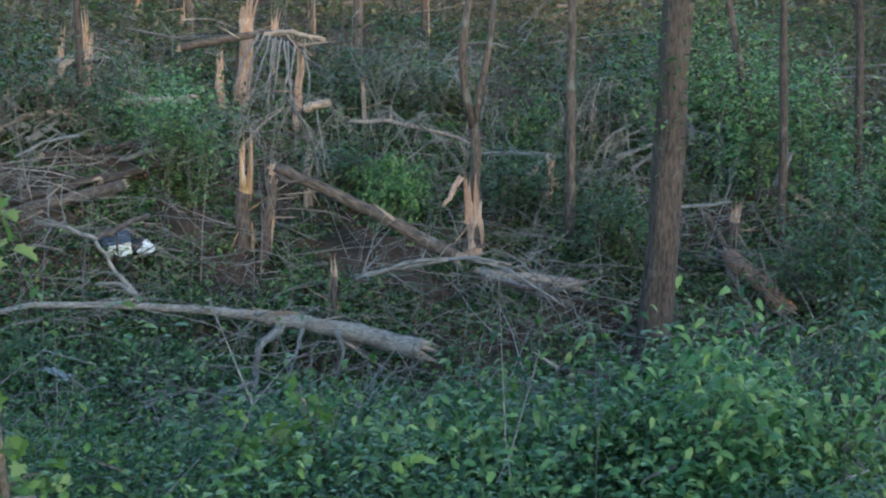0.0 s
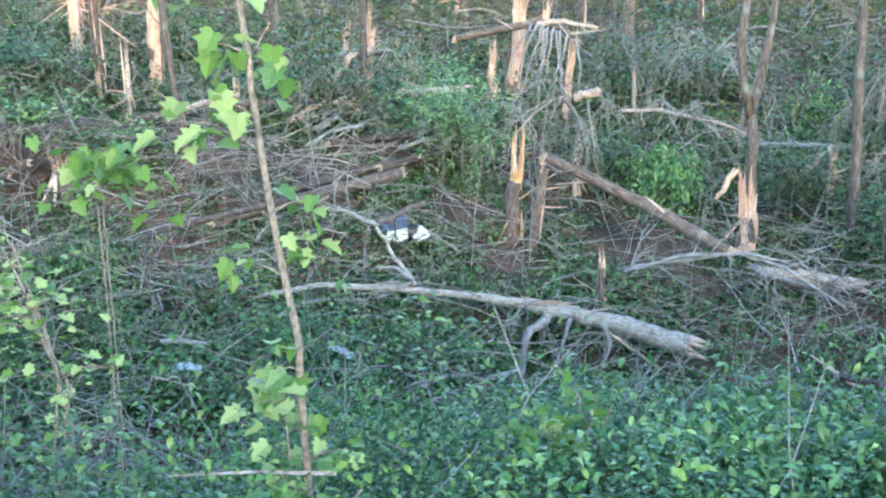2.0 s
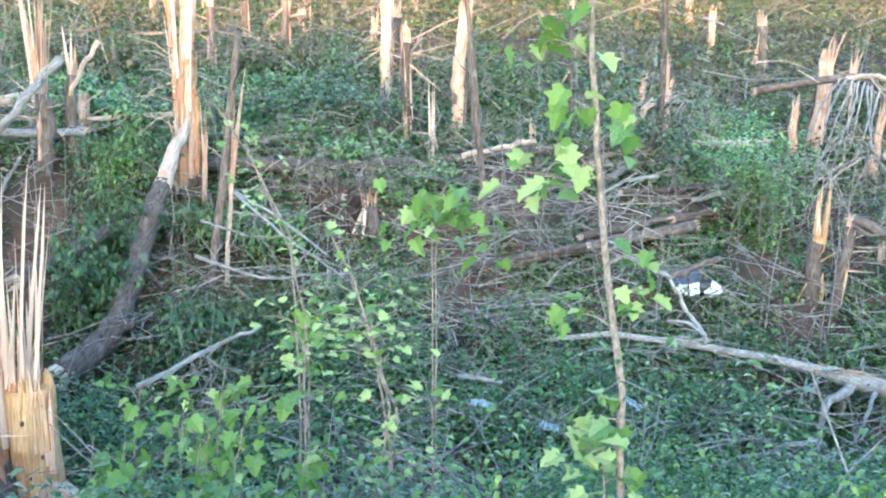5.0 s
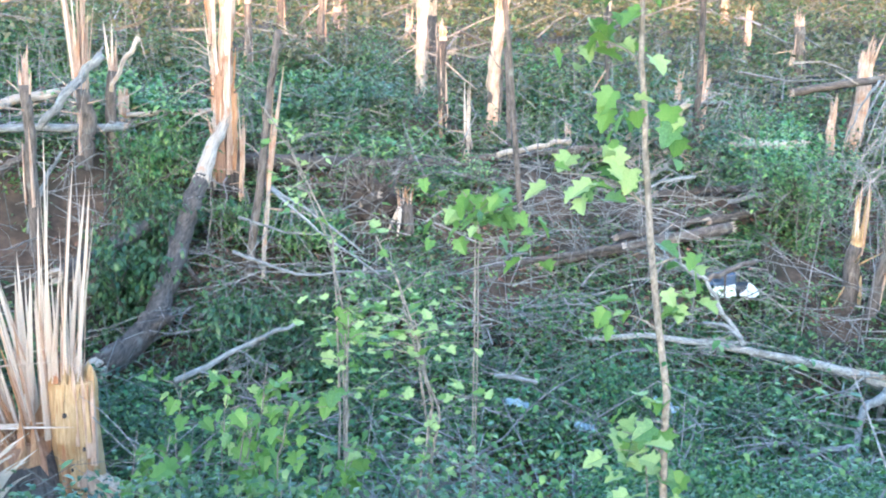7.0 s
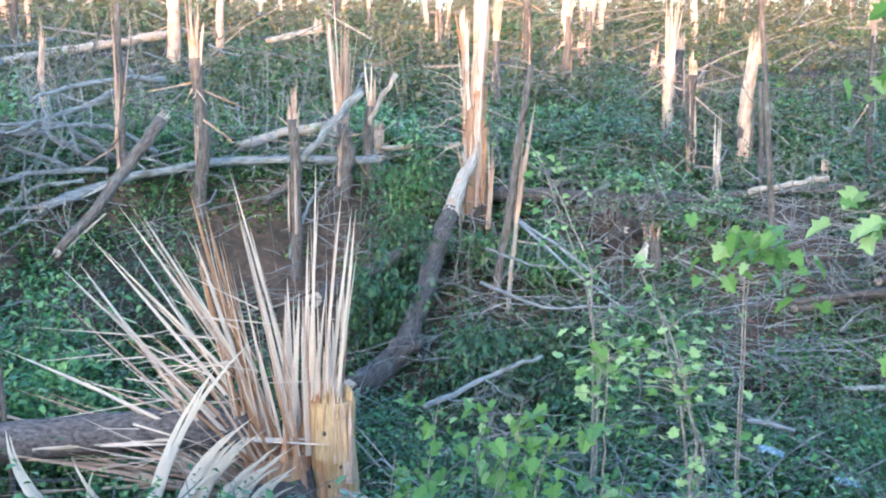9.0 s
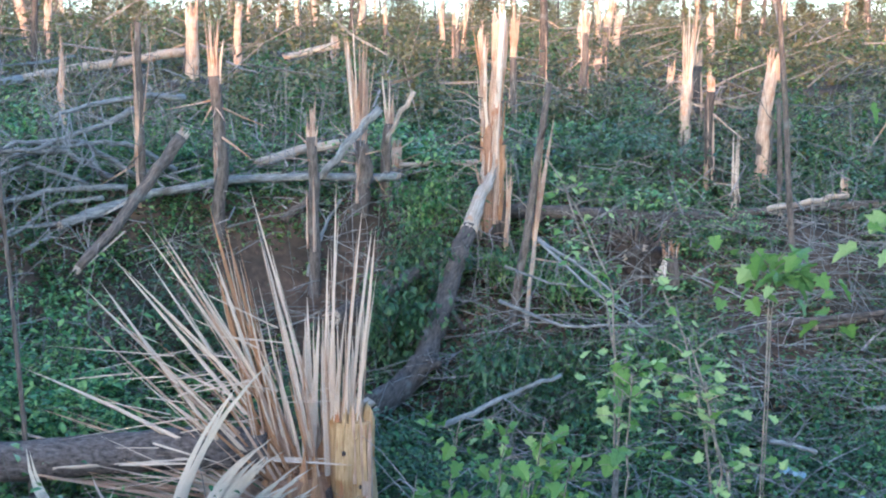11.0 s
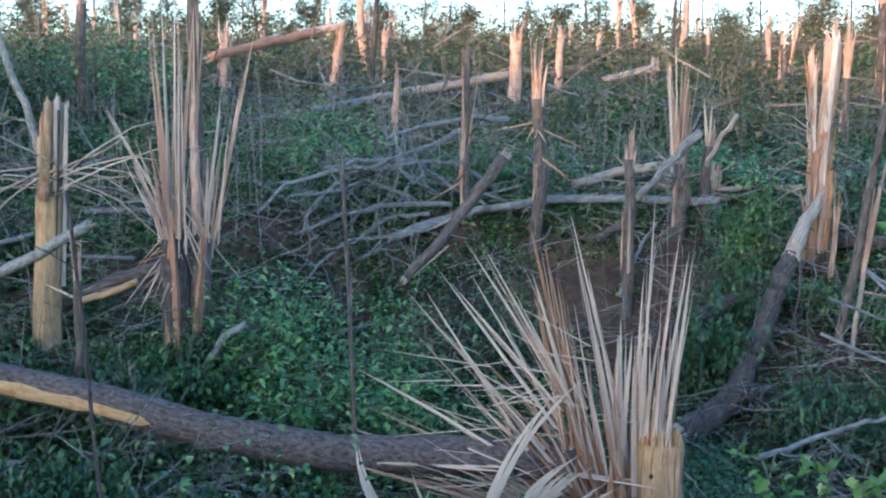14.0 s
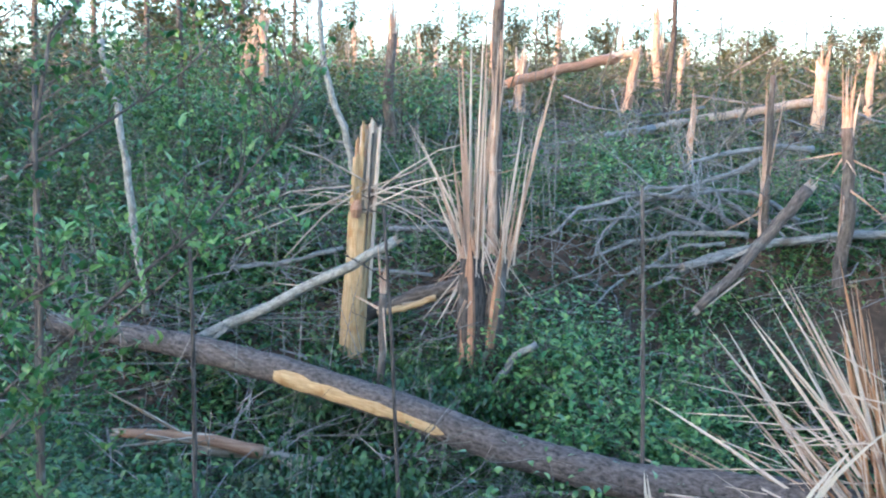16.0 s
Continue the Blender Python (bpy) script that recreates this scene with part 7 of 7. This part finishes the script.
# bare earth: banks and scrapes where nothing grows
BARE = ((-10.76, 7.06, 0.6), (-10.4, 8.3, 0.7), (-1.14, 13.3, 0.8), (-3.5, 13.0, 0.5), (-10.7, 6.3, 0.4), (-7.9, 10.0, 0.45), (0.6, 14.6, 0.5), (-5.6, 13.2, 0.7), (-11.2, 5.6, 0.4), (-6.6, 12.5, 0.6), (-7.3, 13.2, 0.8), (-5.0, 14.4, 0.6), (-2.6, 11.9, 0.5))


def open_at(x, y, chance):
    """False where the soil lies bare."""
    ok = np.ones_like(x, dtype=bool)
    for bx, by, w in BARE:
        ok &= np.hypot(x - bx, y - by) > w * (0.7 + 0.6 * chance)
    return ok


def undergrowth():
    """Low plants over the whole floor of the hollow and the hillside."""
    def field(n, r0, r1, a0, a1, leaves, size, spread, high, mat, name, label, power=1.0, cut=-0.25, seed=0.0):
        r = np.sqrt(r0 * r0 + (r1 * r1 - r0 * r0) * npr.rand(n) ** power)
        a = np.radians(npr.uniform(a0, a1, n))
        x, y = -r * np.sin(a), r * np.cos(a)
        wave = np.sin(0.9 * x + seed) * np.sin(0.8 * y + 1.3 * seed) + 0.5 * np.sin(2.3 * x - 1.1 * y + seed) * np.sin(1.9 * y + 0.7 * x)
        keep = (wave > cut - 0.5 * npr.rand(n)) & open_at(x, y, npr.rand(n))
        x, y, wave = x[keep], y[keep], wave[keep]
        m = len(x)
        h = high * (0.35 + 0.85 * np.clip(wave + 0.1, 0, 1)) * npr.uniform(0.5, 1.3, m) * low_at(x, y)
        u = npr.rand(m, leaves) ** 0.7
        ang = npr.rand(m, leaves) * 2 * np.pi
        out = spread * np.sqrt(npr.rand(m, leaves)) * (0.5 + 0.7 * u)
        px = (x[:, None] + np.cos(ang) * out).ravel()
        py = (y[:, None] + np.sin(ang) * out).ravel()
        pz = ground_z(px, py) + 0.02 + (h[:, None] * u).ravel()
        k = len(px)
        way, up = scatter_way(k, 0.5)
        me = leaf_mesh(name, np.stack([px, py, pz], 1), way, up, size * npr.uniform(0.5, 1.4, k), oval=r1 < 11.5 and size > 0.045)
        tagged(part(name, me, mat), label, "undergrowth", kind="stuff")

    field(4600, 3.0, 9.5, -32, 105, 26, 0.045, 0.13, 0.66, LEAF, "undergrowth", "low green leafy plants covering the bank", cut=0.1)
    # the darker leaf colour dominates here, standing in for deep shade on the floor
    field(9500, 3.0, 10.5, -32, 105, 26, 0.05, 0.16, 0.62, DEEP_LEAF, "undergrowth", "deep green leafy plants covering the hollow", cut=-0.2, seed=2.0)
    field(2600, 3.0, 10.5, -32, 105, 20, 0.055, 0.2, 0.6, BUSH_LEAF, "undergrowth", "broad-leaved green plants on the bank", cut=0.2, seed=7.7)
    field(9500, 9.0, 20.0, -32, 108, 24, 0.075, 0.24, 0.30, LEAF, "undergrowth", "green plants growing among fallen branches", cut=-0.2, seed=4.0)
    field(4800, 9.0, 22.0, -32, 108, 22, 0.08, 0.26, 0.34, DEEP_LEAF, "undergrowth", "deep green plants growing among fallen trunks", cut=-0.15, seed=5.0)
    field(2600, 9.0, 24.0, -32, 108, 18, 0.075, 0.22, 0.4, BUSH_LEAF, "undergrowth", "light green plants scattered over the slope", cut=0.0, seed=6.6)
    field(1500, 11.0, 30.0, -32, 108, 16, 0.09, 0.3, 0.5, HAZED_OLIVE_LEAF, "undergrowth", "olive green scrub among fallen branches", cut=0.0, seed=9.4)
    field(9000, 19.0, 62.0, -34, 110, 20, 0.14, 0.55, 0.8, HAZED_OLIVE_LEAF, "hillside_plants", "olive green scrub covering the broken hillside", power=1.3, cut=-0.4, seed=6.0)
    field(6000, 24.0, 112.0, -34, 110, 26, 0.2, 1.0, 2.2, HAZED_OLIVE_LEAF, "hillside_plants", "distant olive green scrub on the hill", cut=-0.4, seed=7.0)
    field(3500, 17.0, 42.0, -34, 110, 20, 0.12, 0.5, 0.8, LEAF, "hillside_plants", "green scrub on the lower hillside", cut=-0.2, seed=1.0)
    field(1700, 4.0, 11.0, -32, 105, 22, 0.046, 0.11, 1.0, LEAF, "tall_weeds", "tall leafy weeds on the bank", cut=-0.2, seed=3.3)
    field(1800, 9.0, 21.0, -32, 108, 22, 0.07, 0.15, 0.9, LEAF, "tall_weeds", "tall leafy weeds among fallen wood", cut=0.1, seed=5.7)
    field(1500, 3.2, 10.0, -32, 105, 12, 0.05, 0.16, 0.6, YOUNG_LEAF, "seedlings", "fresh yellow-green seedlings among the plants", cut=-0.1, seed=9.0)
    field(1300, 9.0, 20.0, -32, 105, 14, 0.07, 0.2, 0.4, YOUNG_LEAF, "seedlings", "fresh yellow-green seedlings among fallen wood", cut=0.0, seed=3.0)
    field(3600, 3.0, 22.0, -32, 108, 14, 0.07, 0.4, 0.1, DRY_LEAF, "leaf_litter", "dry brown fallen leaves on the soil", cut=-1.5, seed=8.0)
    # the ground round and behind the eye
    field(5000, 1.3, 9.0, 105, 328, 20, 0.05, 0.16, 0.2, LEAF, "undergrowth", "low green plants along the edge of the clearing", cut=-0.2, seed=2.6)
    field(900, 1.0, 3.0, -32, 105, 16, 0.045, 0.14, 0.1, DEEP_LEAF, "undergrowth", "low creeping plants on the bank", cut=-0.2, seed=6.1)
    field(5000, 8.5, 30.0, 108, 328, 16, 0.11, 0.35, 0.35, DEEP_LEAF, "undergrowth", "deep green plants at the edge of the woods", cut=-0.3, seed=4.4)
    field(1200, 1.2, 14.0, 105, 328, 12, 0.07, 0.3, 0.03, DRY_LEAF, "leaf_litter", "dry brown leaves along the edge of the clearing", cut=-1.5, seed=1.9)


undergrowth()


def brush():
    """Broken twigs and thin branches strewn everywhere."""
    s = Soup()
    for k in range(3000):
        r = math.sqrt(rng.uniform(3.5 ** 2, 24 ** 2)) if k % 3 else rng.uniform(7.5, 15)
        a = radians(rng.uniform(-30, 105))
        x, y = -r * math.sin(a), r * math.cos(a)
        heavy = math.sin(0.7 * x + 1) * math.sin(0.6 * y - 0.5) > -0.15
        if not heavy and rng.random() < 0.6:
            continue
        z = float(ground_z(x, y)) + rng.uniform(0.02, 0.5)
        t = rng.uniform(0, 6.28)
        d = Vector((math.cos(t), math.sin(t), rng.gauss(0.05, 0.35)))
        length, w = rng.uniform(0.25, 1.1), rng.uniform(0.004, 0.011) * (1 if r < 14 else 1.5)
        p = Vector((x, y, z))
        side = Vector((-d.y, d.x, rng.gauss(0, 0.7))) * rng.gauss(0, 0.14) * length
        s.tube([p, p + d * length * 0.5 + side, p + d * length], [w, w * 0.8, w * 0.35], 3, 0, False)
        if rng.random() < 0.4:
            q = p + d * length * 0.5 + side
            s.tube([q, q + (d + Vector((-d.y, d.x, 0.4)) * rng.choice((-0.8, 0.8))) * length * 0.35], [w * 0.6, w * 0.25], 3, 0, False)
    for k in range(2600):
        r = rng.uniform(5.5, 20)
        a = radians(rng.uniform(-30, 105))
        x, y = -r * math.sin(a), r * math.cos(a)
        p = Vector((x, y, float(ground_z(x, y)) + rng.uniform(0.03, 0.3)))
        t = rng.uniform(0, 6.28)
        s.branch(p, (math.cos(t), math.sin(t), rng.uniform(-0.1, 0.45)), rng.uniform(0.5, 1.5), rng.uniform(0.005, 0.012), 1, 0.8, 0.03, 4, 3)
    tagged(part("brush", s, TWIG), "grey and brown broken twigs strewn over the ground", "brush", kind="stuff")
    s = Soup()
    for k in range(2600):
        r = math.sqrt(rng.uniform(18 ** 2, 70 ** 2))
        a = radians(rng.uniform(-32, 108))
        x, y = -r * math.sin(a), r * math.cos(a)
        p = Vector((x, y, float(ground_z(x, y)) + rng.uniform(0.1, 0.9)))
        t = rng.gauss(0.4, 0.8)
        d = Vector((math.cos(t), math.sin(t), rng.gauss(0.05, 0.3))) * rng.uniform(0.6, 3.0)
        w = rng.uniform(0.012, 0.035)
        s.tube([p, p + d * 0.5 + Vector((0, 0, rng.gauss(0, 0.1))), p + d], [w, w * 0.8, w * 0.3], 3, 0, False)
    tagged(part("brush", s, TWIG), "grey broken branches strewn over the hillside", "brush", kind="stuff")
    s = Soup()
    for k in range(1700):
        r = math.sqrt(rng.uniform(4 ** 2, 22 ** 2)) if k < 900 else rng.uniform(10, 30)
        a = radians(rng.uniform(-30, 105))
        x, y = -r * math.sin(a), r * math.cos(a)
        p = Vector((x, y, float(ground_z(x, y)) - 0.02))
        h = rng.uniform(0.4, 1.3) * (1.0 if k < 900 else 1.4)
        d = Vector((rng.gauss(0, 0.17), rng.gauss(0, 0.17), 1)) * h
        w = rng.uniform(0.003, 0.007) * (1.0 if r < 12 else 1.5)
        s.tube([p, p + d * 0.5 + Vector((rng.gauss(0, 0.04), rng.gauss(0, 0.04), 0)), p + d], [w, w * 0.8, w * 0.4], 3, 0, False)
        if k % 2:
            q = p + d * rng.uniform(0.4, 0.8)
            s.tube([q, q + Vector((rng.gauss(0, 0.2), rng.gauss(0, 0.2), rng.uniform(0.05, 0.4))) * h], [w * 0.6, w * 0.25], 3, 0, False)
    tagged(part("thin_stems", s, TWIG), "thin upright bare stems in the undergrowth", "stems", kind="stuff")


brush()


# ---- hillside snags and the tree line ----
def hill_snags():
    built = []
    for k in range(7):
        h, r = rng.uniform(1.4, 3.6), rng.uniform(0.07, 0.16)
        ob = snag((0, 0, -60), (rng.gauss(0, 0.15), rng.gauss(0, 0.15), -60 + h), r, rng.choice(("bark", "bare", "bare", "dark")), broken=rng.uniform(0.2, 0.5), wood=rng.choice(("bare", "light")))
        built.append(ob)
    for k in range(140):
        r = rng.uniform(32, 90)
        a = radians(rng.uniform(-32, 108))
        x, y = -r * math.sin(a), r * math.cos(a)
        turn = Euler((rng.gauss(0, 0.06), rng.gauss(0, 0.06), rng.random() * 6.28)).to_matrix().to_4x4()
        m = Matrix.Translation((x, y, float(ground_z(x, y)) - 0.1)) @ turn
        if k < 7:
            built[k].matrix_world = m
        else:
            copy_thing(built[k % 7], m)


hill_snags()


def ridge_trees():
    """Ragged trees along the ridge, with thin spring foliage."""
    built = []
    for k in range(6):
        ob = thing("ridge_tree", Matrix.Translation((0, 0, -60)), "ragged distant tree with thin spring leaves and torn top", "tree", "trees on the ridge")
        h = (3.0, 6.4, 3.8, 7.4, 4.6, 3.4)[k]
        s = Soup().tube([(0, 0, 0), (0.1, 0, h * 0.5), (0.05, 0.1, h)], [0.09, 0.07, 0.02], 7, 0.15)
        tips = []
        for j in range(16):
            z = h * rng.uniform(0.12, 0.98)
            a = rng.random() * 6.28
            d = Vector((math.cos(a), math.sin(a), rng.uniform(0.2, 1.1))).normalized()
            n0 = len(s.v)
            s.branch((0.07, 0.05, z), d, rng.uniform(0.7, 1.9), 0.026, 2, 0.8, 0.0, 4, 3)
            tips += [Vector(v) for v in s.v[n0::5]]
        part("trunk", s, BARK, ob)
        t = np.array([tuple(v) for v in tips])
        n = (1300, 600, 2200, 250, 900, 2600)[k]
        at = t[npr.randint(0, len(t), n)] + npr.normal(0, 0.25, (n, 3))
        way, up = scatter_way(n, 0.5)
        part("crown", leaf_mesh("crown", at, way, up, npr.uniform(0.1, 0.26, n)), HAZED_OLIVE_LEAF, ob)
        built.append(ob)
    for k in range(190):
        r = rng.uniform(60, 118)
        a = radians(-34 + 142 * (k + rng.random()) / 190)
        x, y = -r * math.sin(a), r * math.cos(a)
        size = rng.uniform(0.75, 1.25) * (0.8 if r < 75 else 1.0)
        m = Matrix.Translation((x, y, float(ground_z(x, y)) - 0.1)) @ Euler((rng.gauss(0, 0.05), rng.gauss(0, 0.05), rng.random() * 6.28)).to_matrix().to_4x4()
        if k < 6:
            built[k].matrix_world = m
        else:
            c = copy_thing(built[k % 6], m)
            c.scale = (size, size, size)
    for x, y, k, size in ((-20.4, -4.3, 3, 0.9), (-24.5, -3.7, 3, 0.90), (-28.6, -2.8, 1, 0.90), (-22.7, -1.4, 3, 0.80), (-30.7, -0.4, 2, 1.30), (-34.7, 1.2, 4, 1.20), (-17.3, -3.4, 3, 0.7), (-40.5, 3.4, 1, 1.00), (-24.2, 37.9, 1, 0.95)):
        c = copy_thing(built[k], pose(x, y, float(ground_z(x, y)) - 0.1, 0, 0, 40 * k))
        c.scale = (size, size, size)


ridge_trees()


def sun_screen():
    """Leaf screen added unseen behind the walker to keep low sun off the hollow."""
    n = 60000
    along_x = npr.uniform(-70, 95, n)
    deep = npr.uniform(0, 9, n)
    side = np.array([-SUN_TO.y, SUN_TO.x])
    to = np.array([SUN_TO.x, SUN_TO.y])
    px = to[0] * (40 + deep) + side[0] * along_x
    py = to[1] * (40 + deep) + side[1] * along_x
    top = 1.35 + 0.5 * np.sin(along_x * 0.35) + 0.35 * np.sin(along_x * 1.1 + 1) + 0.3 * np.sin(along_x * 2.7)
    pz = ground_z(px, py) + np.clip(top, 0.3, 3) * npr.rand(n) ** 0.6
    way, up = scatter_way(n, 0.6)
    me = leaf_mesh("woods", np.stack([px, py, pz], 1), way, up, npr.uniform(0.3, 0.7, n))
    tagged(part("woods", me, DEEP_LEAF), "unseen leaf screen added at the back to block the low sun", "woods", kind="stuff")


sun_screen()
